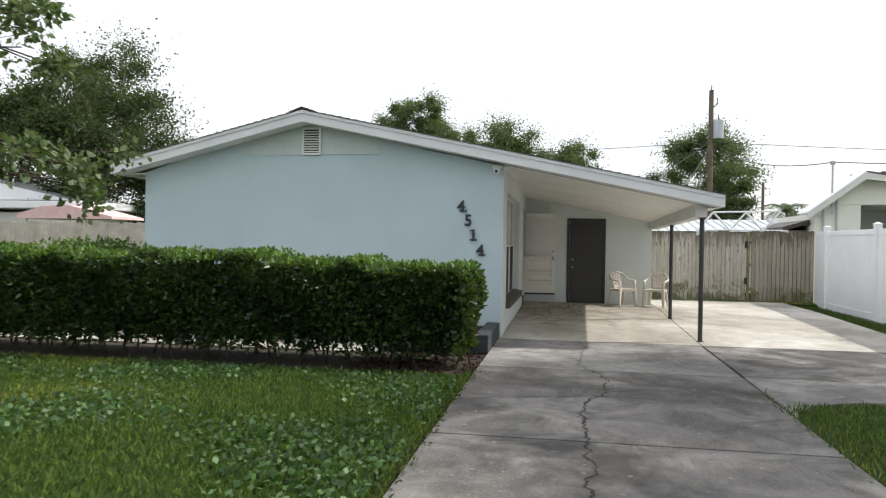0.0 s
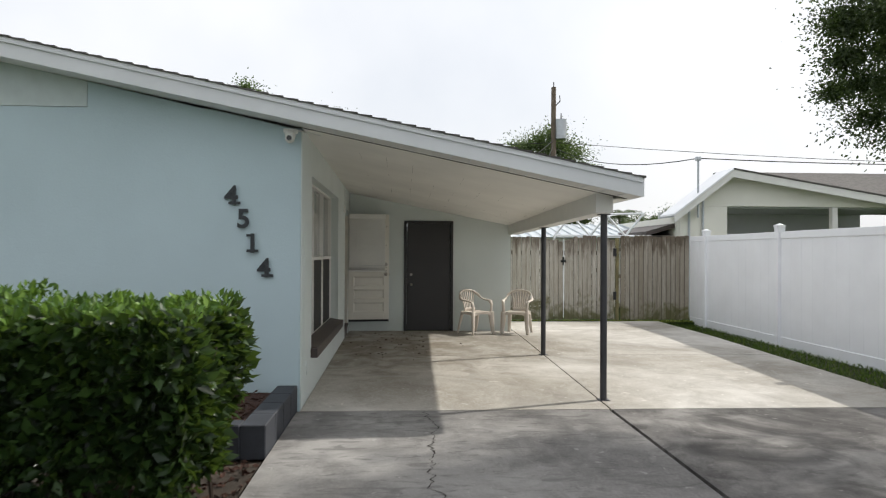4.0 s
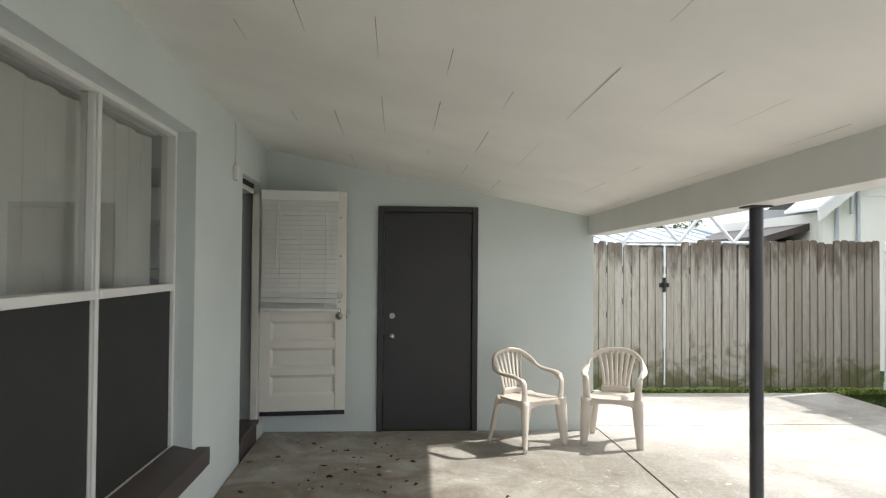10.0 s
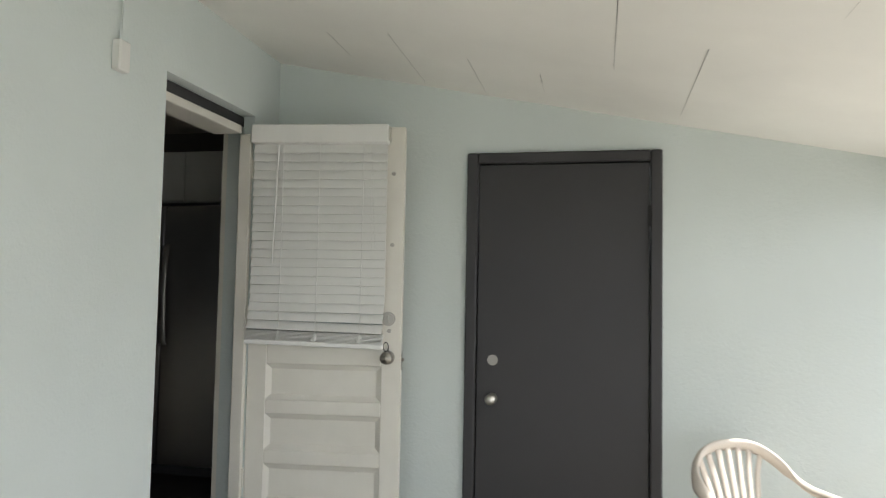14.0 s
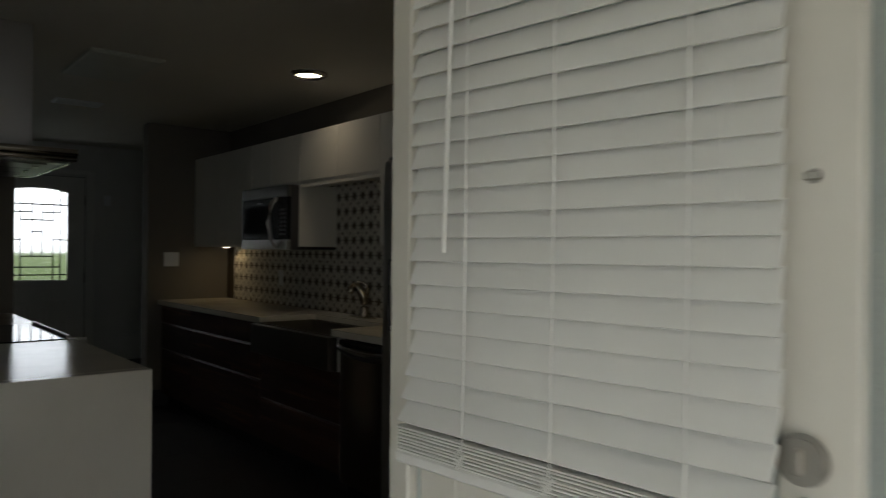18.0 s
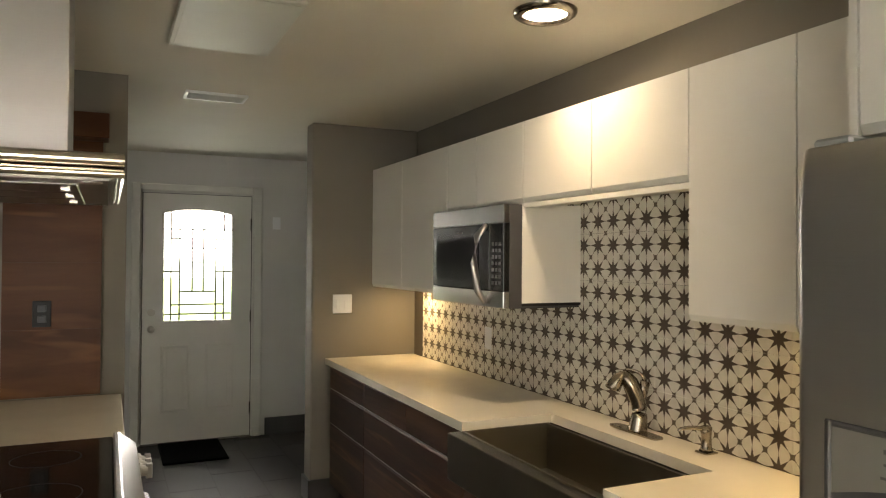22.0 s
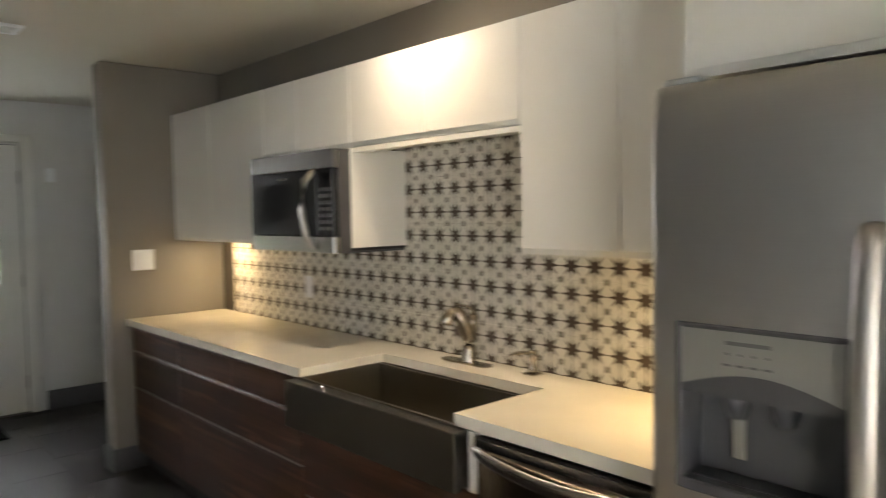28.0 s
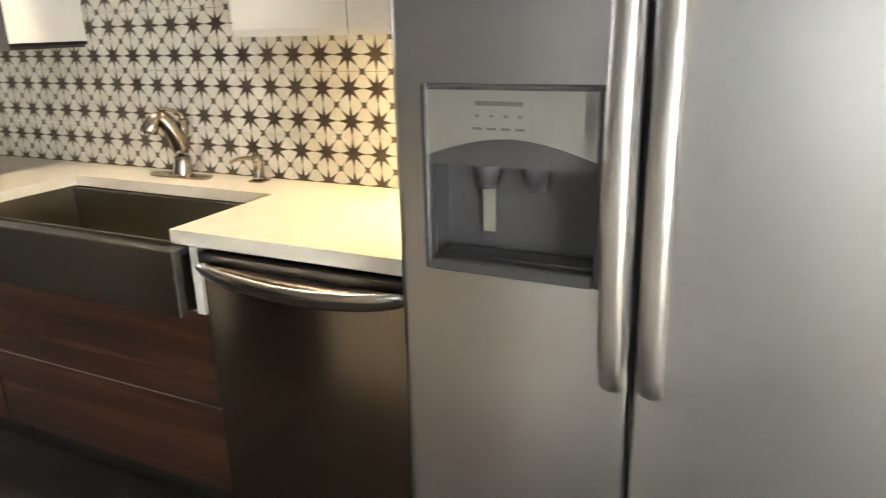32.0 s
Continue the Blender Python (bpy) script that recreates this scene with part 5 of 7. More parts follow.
for a, b in cols:
    part("transom", B((-0.045, 0.035, a, b, TZ - 0.021, TZ + 0.021), bevel=0.003), M_WHITE, win)
    part("screen", B((0.004, 0.008, a, b, fr, TZ - 0.021)), M_SCREEN, win, "dark insect screen")
    g = part("pane", B((-0.022, -0.018, a, b, TZ + 0.021, wh_ - fr)), M_GLASS, win, "clear glass pane")
    g.visible_shadow = False
    g = part("pane", B((-0.03, -0.026, a, b, fr, TZ - 0.021)), M_GLASS, win, "clear glass pane")
    g.visible_shadow = False
bl = thing("vertical_blind", (-0.25, W0 + 0.02, WB + 0.06), "closed pale vertical blind behind the window", "blind")
for i in range(35):
    y = 0.045 + i * 0.091
    bm = B((-0.001, 0.001, -0.0475, 0.0475, 0, wh_ - 0.115 + 0.006 * math.sin(i * 1.9)))
    bmesh.ops.transform(bm, matrix=pose(0.0012 * (i % 2), y, 0, 0, 0, 1.2 * math.sin(i * 2.7)), verts=bm.verts)
    part("vane", bm, M_BLINDCLOTH, bl)
part("headrail", B((-0.02, 0.02, 0, ww - 0.04, wh_ - 0.09, wh_ - 0.06)), M_WHITE, bl)
sill = thing("window_sill", (0.0, W0 - 0.06, WB - 0.10), "sloping dark brown painted window sill", "sill")
tagged(sill, kind="structure")
bm = bmesh.new()
prism(bm, [(-0.111, 0.0), (0.075, -0.01), (0.075, 0.096), (-0.111, 0.136)], 0.062, ww + 0.058)
bx(bm, 0.0005, 0.075, 0.0, 0.0618, -0.008, 0.096)
bx(bm, 0.0005, 0.075, ww + 0.0582, ww + 0.18, -0.008, 0.096)
part("ledge", bm, M_BRONZE, sill)

# charcoal storage door, closed
dd = thing("door_1", (X0, 6.07, 0.0), "closed flush charcoal door with nickel knob and deadbolt", "door")
tagged(dd, kind="structure")
w = X1 - X0
part("door_frame", B((-0.042, 0.012, -0.03, 0.12, 0, 2.085), (w - 0.012, w + 0.042, -0.03, 0.12, 0, 2.085), (0.012, w - 0.012, -0.03, 0.12, 2.033, 2.085), bevel=0.006), M_DARK, dd)
leaf = part("leaf", B((0.016, w - 0.016, -0.004, 0.04, 0.012, 2.029), bevel=0.003), M_DARK, dd)
for z, nm in ((0.88, "knob"), (1.065, "deadbolt")):
    part("rose", C((0.095, -0.012, z), (0.095, -0.004, z), 0.026, n=20), M_AGED, leaf)
    if nm == "knob":
        bm = C((0.095, -0.045, z), (0.095, -0.012, z), 0.013, n=12)
        bmesh.ops.create_uvsphere(bm, u_segments=16, v_segments=10, radius=0.028, matrix=Matrix.Translation((0.095, -0.062, z)) @ Matrix.Diagonal((1, 0.8, 1, 1)))
        part("knob", bm, M_NICKEL, leaf, "satin nickel knob", True)
    else:
        part("deadbolt", C((0.095, -0.022, z), (0.095, -0.012, z), 0.018, 0.016, 20), M_AGED, leaf, "satin nickel deadbolt")
for z in (0.22, 1.72):
    part("hinge", C((w - 0.014, -0.012, z), (w - 0.014, -0.012, z + 0.10), 0.008, n=8), M_DARK, dd)

# kitchen door frame, and its leaf swung out against the back wall
kf = thing("door_2", (0.0, D0, KF), "pale painted frame of the open kitchen doorway", "door frame")
tagged(kf, kind="structure")
dw_ = D1 - D0
part("jamb", B((-0.20, -0.052, 0.0, 0.022, 0, 1.985), bevel=0.004), M_DOOR_WHITE, kf)
part("jamb", B((-0.066, -0.004, dw_ - 0.028, dw_ - 0.001, 0, 1.985), bevel=0.004), M_DOOR_WHITE, kf)
part("head", B((-0.20, -0.05, 0.035, dw_ - 0.035, 1.985, 2.025), bevel=0.004), M_DOOR_WHITE, kf)
part("head_strip", B((-0.20, -0.06, 0.0, dw_, 2.026, 2.075)), M_DARK, kf, "dark strip above the door frame")
part("door_stop", B((-0.14, -0.12, 0.018, 0.03, 0, 1.984)), M_DOOR_WHITE, kf)
part("weather_strip", B((-0.052, -0.044, 0.0, 0.012, 0, 2.02)), M_BLACK, kf)
part("casing", B((-0.225, -0.2, -0.07, 0.0, 0, 2.09), (-0.225, -0.2, dw_ + 0.1, dw_ + 0.17, 0, 2.09), (-0.225, -0.2, 0.0, dw_ + 0.1, 2.03, 2.09)), M_DOOR_WHITE, kf)

kd = thing("kitchen_door", (0.005, 5.795, 0.215), "open ivory half-glazed panel door with a white blind", "door", turn=6.5)
DW, DH, TH = 0.755, 1.975, 0.042
stile, rail = 0.095, 0.10
# front of the leaf faces -y
part("stile", B((0, stile, 0, TH, 0.02, DH), bevel=0.003), M_DOOR_WHITE, kd)
part("stile", B((DW - stile, DW, 0, TH, 0.02, DH), bevel=0.003), M_DOOR_WHITE, kd)
part("top_rail", B((stile, DW - stile, 0, TH, DH - 0.11, DH), bevel=0.003), M_DOOR_WHITE, kd)
for a, b in ((0.02, 0.16), (0.335, 0.405), (0.575, 0.645), (0.815, 0.935)):
    part("rail", B((stile, DW - stile, 0, TH, a, b), bevel=0.003), M_DOOR_WHITE, kd)
for a, b in ((0.16, 0.335), (0.405, 0.575), (0.645, 0.815)):
    bm = B((stile - 0.004, DW - stile + 0.004, 0.016, TH - 0.016, a - 0.004, b + 0.004))
    xa, xb, e = stile, DW - stile, 0.024
    outer = [bm.verts.new(v) for v in ((xa, 0.001, a), (xb, 0.001, a), (xb, 0.001, b), (xa, 0.001, b))]
    inner = [bm.verts.new(v) for v in ((xa + e, 0.0155, a + e), (xb - e, 0.0155, a + e), (xb - e, 0.0155, b - e), (xa + e, 0.0155, b - e))]
    for i in range(4):
        bm.faces.new((outer[i], outer[(i + 1) % 4], inner[(i + 1) % 4], inner[i]))
    part("panel", bm, M_DOOR_WHITE, kd)
part("pane", B((stile, DW - stile, 0.018, 0.022, 0.935, DH - 0.11)), M_GLASS, kd)
part("sweep", B((0.01, DW - 0.005, -0.004, TH + 0.004, -0.018, 0.02)), M_BLACK, kd, "black rubber door sweep")
for z in (1.045, 0.862):
    kx = DW - 0.062
    part("rose", C((kx, -0.012, z), (kx, 0.0, z), 0.034, 0.030, 20), M_AGED, kd)
    if z < 0.9:
        bm = C((kx, -0.05, z), (kx, -0.01, z), 0.014, n=12)
        bmesh.ops.create_uvsphere(bm, u_segments=18, v_segments=12, radius=0.030, matrix=Matrix.Translation((kx, -0.056, z)) @ Matrix.Diagonal((1, 0.62, 1, 1)))
        cyl(bm, (kx, -0.078, z), (kx, -0.070, z), 0.015, 0.018, 16)
        bx(bm, kx - 0.0025, kx + 0.0025, -0.082, -0.078, z - 0.010, z + 0.010)
        part("knob", bm, M_AGED, kd, "aged nickel knob", True)
    else:
        bm = C((kx, -0.02, z), (kx, -0.01, z), 0.027, n=20)
        bx(bm, kx - 0.004, kx + 0.004, -0.034, -0.018, z - 0.016, z + 0.016, bevel=0.002)
        part("thumb_turn", bm, M_AGED, kd, "aged nickel thumb turn")
for x, z in ((DW - 0.052, 1.745), (DW - 0.052, 1.40), (DW - 0.058, 0.988)):
    bm = C((x, -0.006, z), (x, 0.0, z), 0.010, 0.008, 12)
    cyl(bm, (x, -0.016, z), (x, -0.006, z), 0.0045, n=8)
    bx(bm, x - 0.008, x + 0.010, -0.020, -0.014, z - 0.005, z + 0.005, bevel=0.001)
    part("screw_eye", bm, M_AGED, kd, "small metal catch left on the stile")
part("latch_plate", B((DW, DW + 0.002, 0.01, 0.032, 0.80, 0.92)), M_NICKEL, kd)
part("latch_bolt", C((DW, 0.021, 0.85), (DW + 0.012, 0.021, 0.85), 0.008, n=8), M_NICKEL, kd)
for z in (0.22, 1.0, 1.72):
    part("hinge", C((-0.006, -0.004, z), (-0.006, -0.004, z + 0.09), 0.007, n=8), M_DOOR_WHITE, kd)
ring = [(DW - 0.062 + 0.012 * math.sin(a), -0.062, 0.915 + 0.022 * math.cos(a)) for a in (2 * math.pi * i / 14 for i in range(15))]
part("key_loop", T(ring, 0.0022, 6), M_BLACK, kd, "black cord loop hanging from the knob")

# faux wood blind hanging on that door
fb = thing("door_blind", (0.005, 5.795, 0.215), "lowered white faux-wood blind on the open door", "blind", turn=6.5)
bx0, bx1 = 0.015, DW - 0.078
part("valance", B((bx0 - 0.008, bx1 + 0.005, -0.072, -0.004, 1.885, 1.975), bevel=0.004), M_BLIND, fb)
part("bracket", B((bx1 + 0.005, bx1 + 0.012, -0.06, -0.004, 1.90, 1.965)), M_NICKEL, fb)
slat_me = bmesh.new()
bx(slat_me, 0, bx1 - bx0, -0.025, 0.025, -0.0014, 0.0014, bevel=0.0008)
slat_me = finish(slat_me, "slat", M_BLIND)
for i in range(21):
    # the lowest three hang loose and lean
    loose = max(0, i - 17)
    piece("slat", slat_me, fb, pose(bx0 - 0.002 * loose, -0.036 - 0.006 * loose, 1.862 - i * 0.0427, 68 - 6 * loose, 0.10 * math.sin(i * 2.3) + 0.35 * loose, 0.15 * math.sin(i * 1.7)))
for k in range(9):
    piece("slat", slat_me, fb, pose(bx0 - 0.006, -0.043 - 0.001 * (k % 3), 0.936 + k * 0.0056, 14 - k, 1.0, 0.2 * math.sin(k * 2.1)))
rail_bm = B((bx0 - 0.010, bx1 - 0.004, -0.072, -0.016, -0.012, 0.010), bevel=0.004)
bmesh.ops.transform(rail_bm, matrix=pose(0, 0, 0.926, 0, 1.0, 0), verts=rail_bm.verts)
part("bottom_rail", rail_bm, M_BLIND, fb)
for x in (bx0 + 0.155, bx0 + 0.335, bx0 + 0.55):
    part("ladder_cord", T([(x, -0.064, 1.885), (x + 0.002, -0.066, 1.4), (x, -0.068, 0.94)], 0.0018, 5), M_BLIND, fb)
    part("ladder_cord", T([(x + 0.004, -0.012, 1.885), (x + 0.004, -0.012, 0.94)], 0.0012, 5), M_BLIND, fb)
    knot = [(x + 0.012 * math.sin(k * 1.9) + 0.003 * math.sin(k * 5), -0.074, 0.955 + 0.016 * math.cos(k * 1.3) - 0.0006 * k) for k in range(18)]
    part("knotted_cord", T(knot, 0.0015, 4), M_BLIND, fb, "tangled spare blind cord")
part("wand", C((bx0 + 0.118, -0.080, 1.30), (bx0 + 0.136, -0.078, 1.87), 0.0042, n=8), M_BLIND, fb, "white tilt wand")
for k in (0.0, 0.012):
    part("pull_cord", T([(bx1 - 0.075 + k * 0.3, -0.072, 1.885), (bx1 - 0.07 + k, -0.074, 1.6), (bx1 - 0.06 + k * 1.5, -0.074, 1.36)], 0.0011, 5), M_BLIND, fb)

# house numbers
def numeral(ch, x, z, size=0.262):
    cu = bpy.data.curves.new("numeral", "FONT")
    cu.body, cu.size, cu.extrude, cu.offset, cu.align_x = ch, size, 0.010, 0.006, "CENTER"
    tmp = bpy.data.objects.new("numeral", cu)
    me = bpy.data.meshes.new_from_object(tmp)
    bpy.data.objects.remove(tmp)
    me.name = "numeral"
    b2 = bmesh.new()
    b2.from_mesh(me)
    foot = 0.032 if ch == "4" else 0.0
    if ch in "14":
        bx(b2, foot - 0.058, foot + 0.058, 0.0, 0.026, -0.0098, 0.0098)
    if ch == "1":
        bx(b2, -0.058, 0.0, 0.155, 0.178, -0.0098, 0.0098)
    b2.to_mesh(me)
    b2.free()
    me.materials.clear()
    me.materials.append(M_DIGIT)
    ob = new("house_number", me)
    ob.matrix_basis = pose(x, -0.344, z - size * 0.35, 90, 0, 0)
    return tagged(ob, "dark metal house numeral %s mounted on the blue wall" % ch, "house number", "house numbers")


for ch, x, z in (("4", -0.69, 2.045), ("5", -0.57, 1.815), ("1", -0.48, 1.57), ("4", -0.365, 1.325)):
    numeral(ch, x, z)

cam_ = thing("security_camera", (-0.11, -0.33, 2.66), "small white security camera under the roof corner", "camera")
part("mount", B((-0.07, 0.07, -0.05, 0.02, 0.0, 0.05), bevel=0.01), M_WHITE, cam_)
bm = C((0, -0.10, -0.02), (0, -0.04, -0.02), 0.045, 0.055, 16)
bmesh.ops.create_uvsphere(bm, u_segments=16, v_segments=10, radius=0.05, matrix=Matrix.Translation((0, -0.06, -0.05)))
part("housing", bm, M_WHITE, cam_, smooth=True)
part("lens", C((0, -0.118, -0.055), (0, -0.10, -0.055), 0.025, n=16), M_GLOSS_BLACK, cam_)
part("cable", T([(0.07, -0.02, 0.03), (0.16, -0.04, 0.02), (0.3, -0.03, -0.02)], 0.006, 6), M_WHITE, cam_)

sen = thing("door_sensor", (0.0, 4.75, 2.21), "small white door sensor with a painted wire up the wall", "sensor")
part("case", B((0.0, 0.035, -0.03, 0.03, -0.055, 0.055), bevel=0.005), M_WHITE, sen)
part("wire", T([(0.012, 0, 0.055), (0.012, 0.01, 0.2), (0.012, -0.005, 0.38)], 0.005, 6), M_STUCCO_WHITE, sen)
tel = thing("wall_wire", (0.0, -0.26, 0.2), "loose pale wire stapled down the corner of the wall", "wire")
part("wire", T([(0.016, 0.02, 1.55), (0.016, 0.03, 0.6), (0.016, 0.02, 0.12), (0.03, 0.10, 0.10), (0.03, 0.16, 0.16), (0.03, 0.15, 0.02)], 0.004, 6), M_STUCCO_WHITE, tel)

# two plastic garden chairs
def plastic_chair(at, turn, label):
    """A one-piece stacking armchair, facing -y."""
    c = thing("garden_chair", at, label, "chair", "garden chairs", turn)
    c.scale = (0.87, 0.82, 0.965)
    rim = [(0.22, -0.25), (0.25, -0.20), (0.245, 0.0), (0.21, 0.20), (0.16, 0.235)]
    seat = bmesh.new()
    prism(seat, [(x, y) for x, y in rim] + [(-x, y) for x, y in rim[::-1]] + [(-0.12, -0.272), (0.12, -0.272)], 0.408, 0.426, "z")
    bmesh.ops.bevel(seat, geom=seat.edges[:], offset=0.006, segments=2, affect="EDGES")
    part("seat", seat, M_PLASTIC, c)
    skirt = [(-0.235, 0.407)] + [(0.235 * u, 0.335 + 0.05 * (1 - u * u) ** 0.5) for u in (-1, -0.9, -0.7, -0.4, 0, 0.4, 0.7, 0.9, 1)] + [(0.235, 0.407)]
    part("front_skirt", prism(bmesh.new(), skirt, -0.262, -0.244), M_PLASTIC, c)
    for s in (-1, 1):
        part("side_skirt", prism(bmesh.new(), [(-0.24, 0.407), (-0.24, 0.34), (-0.1, 0.375), (0.1, 0.375), (0.2, 0.34), (0.2, 0.407)], s * 0.232, s * 0.246, "x"), M_PLASTIC, c)
    half = [(0.262, -0.215, 0.600), (0.285, -0.12, 0.632), (0.292, 0.0, 0.640), (0.292, 0.10, 0.652), (0.278, 0.19, 0.690), (0.236, 0.255, 0.745), (0.165, 0.295, 0.788), (0.085, 0.312, 0.806)]
    line = half + [(0.0, 0.316, 0.810)] + [(-x, y, z) for x, y, z in half[::-1]]
    wide = [0.034, 0.037, 0.035, 0.031, 0.029, 0.030, 0.032, 0.033]
    part("arm_and_back_band", T(eased(line), eased_radii(wide + [0.033] + wide[::-1]), 10, 0.5, (0, 0.75, 0.66)), M_PLASTIC, c, smooth=True)
    for s in (-1, 1):
        part("arm_support", T(eased([(s * 0.262, -0.20, 0.612), (s * 0.256, -0.236, 0.575), (s * 0.250, -0.238, 0.50), (s * 0.244, -0.225, 0.41)]), eased_radii([0.030, 0.034, 0.032, 0.040]), 10, 0.5, (0, 1, 0)), M_PLASTIC, c, smooth=True)
        part("leg", T(eased([(s * 0.240, -0.232, 0.425), (s * 0.256, -0.252, 0.22), (s * 0.272, -0.272, 0.0)]), eased_radii([0.068, 0.054, 0.033]), 10, 0.6, (s * 0.5, 1, 0)), M_PLASTIC, c, smooth=True)
        part("leg", T(eased([(s * 0.205, 0.190, 0.425), (s * 0.225, 0.245, 0.22), (s * 0.248, 0.305, 0.0)]), eased_radii([0.054, 0.043, 0.027]), 10, 0.6, (s * 0.5, 1, 0)), M_PLASTIC, c, smooth=True)
    part("back_base", T(eased([(-0.145, 0.205, 0.445), (0.0, 0.222, 0.445), (0.145, 0.205, 0.445)]), 0.042, 8, 0.25, (0, 1, 0.2)), M_PLASTIC, c, smooth=True)
    for i in range(7):
        u = (i - 3) / 3
        top = 0.800 - 0.035 * u * u
        part("back_slat", T(eased([(u * 0.118, 0.215, 0.43), (u * 0.128, 0.238, 0.55), (u * 0.155, 0.275, 0.68), (u * 0.185, 0.308 - 0.018 * u * u, top)]), [0.0175] * 13, 6, 0.3, (0, 1, 0)), M_PLASTIC, c, smooth=True)
    return c


plastic_chair((2.345, 5.55, 0.0), 34, "beige moulded plastic garden chair against the wall, turned aside")
plastic_chair((3.13, 5.61, -0.006), -22, "beige moulded plastic garden chair at the edge of the carport")

# dry leaves blown in by the wall
n = 95
p = np.stack([rng.normal(0.85, 0.38, n), rng.normal(4.5, 0.8, n), np.full(n, 0.0)], 1)
p = p[(p[:, 1] < 6.0) & (p[:, 0] > 0.05)]
p[:, 2] = [gz(y) + 0.004 for y in p[:, 1]]
tagged(leaves("dry_leaves", p, rng.normal(size=(len(p), 3)) * [1, 1, 0.1], 0.042, M_MULCH, None, rng, 0.5, 0.15), "scattered dry brown leaves on the concrete", "dry leaves", "", "stuff")

# ---------- kitchen ----------
CT = 1.085         # counter top
structure("wall_fridge_nib", B((-0.598, -0.218, 6.70, YT, KF, KC), bevel=0.006), M_WALL_WHITE, "pale thickened wall beside the refrigerator", "wall")


def front(parent, x0, x1, z0, z1, y, material, name, th=0.018, lip=True, label=""):
    """A flat handle-less front facing -y, its lower edge cut back as a finger pull."""
    bm = bmesh.new()
    g = 0.0026
    if lip:
        prism(bm, [(y + 0.008, z0 + g), (y + th, z0 + g), (y + th, z1 - g), (y, z1 - g), (y, z0 + 0.022)], x0 + g, x1 - g, "x")
    else:
        bx(bm, x0 + g, x1 - g, y, y + th, z0 + g, z1 - g, bevel=0.0015)
    return part(name, bm, material, parent, label)


def upper(x0, x1, z0, z1, splits, y=7.33, label="white handle-less wall cabinet above the counter", depth_to=7.63):
    c = thing("wall_cabinet", (0, 0, 0), label, "cabinet", "kitchen wall cabinets")
    part("body", B((x0 + 0.001, x1 - 0.001, y + 0.02, depth_to, z0 + 0.012, z1)), M_CAB, c)
    xs = [x0] + splits + [x1]
    for a, b in zip(xs, xs[1:]):
        front(c, a, b, z0, z1, y, M_CAB, "door")
    return c


upper(-5.25, -4.085, 1.545, 2.325, [-4.72])
upper(-4.085, -3.33, 1.975, 2.325, [-3.76], label="white handle-less wall cabinet over the microwave")
us = upper(-3.33, -2.365, 1.975, 2.325, [-2.85], label="white short wall cabinet above the sink")
upper(-2.365, -1.575, 1.55, 2.325, [-1.985], label="tall white handle-less wall cabinet beside the refrigerator")
uf = upper(-1.573, -0.685, 1.965, 2.325, [-1.12], y=6.98, label="white deep cabinet above the refrigerator")
part("filler", B((-0.684, -0.60, 7.0, 7.02, 1.965, 2.325)), M_CAB, uf)
part("side_panel", B((-1.592, -1.575, 6.98, 7.63, 1.965, 2.325)), M_CAB, uf)
part("bottom_rail", B((-3.329, -2.367, 7.335, 7.40, 1.955, 1.974)), M_CAB, us)
sp = thing("microwave_side_panel", (-3.33, 7.33, 1.535), "white end panel beside the microwave", "panel")
part("panel", B((-0.02, 0.0, 0.0, 0.30, 0.012, 0.438)), M_CAB, sp)
part("edge", B((-0.02, 0.002, 0.0, 0.30, 0.0, 0.011)), M_BLACK, sp, "black lower edge")

# microwave
mw = thing("microwave", (-4.06, 7.24, 1.525), "stainless over-counter microwave with black glass door", "microwave")
part("body", B((0.002, 0.726, 0.03, 0.385, 0.0, 0.445)), M_GREY_PLASTIC, mw)
part("top_grille", B((0.002, 0.726, 0.0, 0.03, 0.365, 0.445), bevel=0.003), M_SINK, mw, "brushed steel top band")
dr = part("door", B((0.002, 0.60, 0.0, 0.03, 0.075, 0.363), bevel=0.003), M_GLOSS_BLACK, mw, "black glass door")
part("window", B((0.05, 0.50, -0.002, 0.0, 0.115, 0.31)), M_GLASS_BLACK, dr)
part("bottom_band", B((0.002, 0.726, 0.0, 0.03, 0.0, 0.073), bevel=0.003), M_STEEL_H, mw)
cp = part("control_panel", B((0.602, 0.726, 0.0, 0.03, 0.075, 0.363), bevel=0.003), M_GLOSS_BLACK, mw)
for r in range(7):
    for k in range(3):
        part("button", B((0.625 + k * 0.03, 0.645 + k * 0.03, -0.0015, 0.0, 0.10 + r * 0.028, 0.115 + r * 0.028)), M_GREY_PLASTIC, cp)
part("display", B((0.62, 0.71, -0.0015, 0.0, 0.315, 0.345)), M_GLASS_BLACK, cp)
part("handle", T([(0.575, -0.002, 0.02), (0.570, -0.04, 0.07), (0.566, -0.058, 0.19), (0.570, -0.045, 0.31), (0.575, -0.002, 0.36)], [0.013, 0.015, 0.016, 0.015, 0.013], 10), M_STEEL, mw, "bowed steel handle", True)
part("badge", B((0.27, 0.34, -0.002, 0.0, 0.328, 0.335)), M_SILVER, dr)

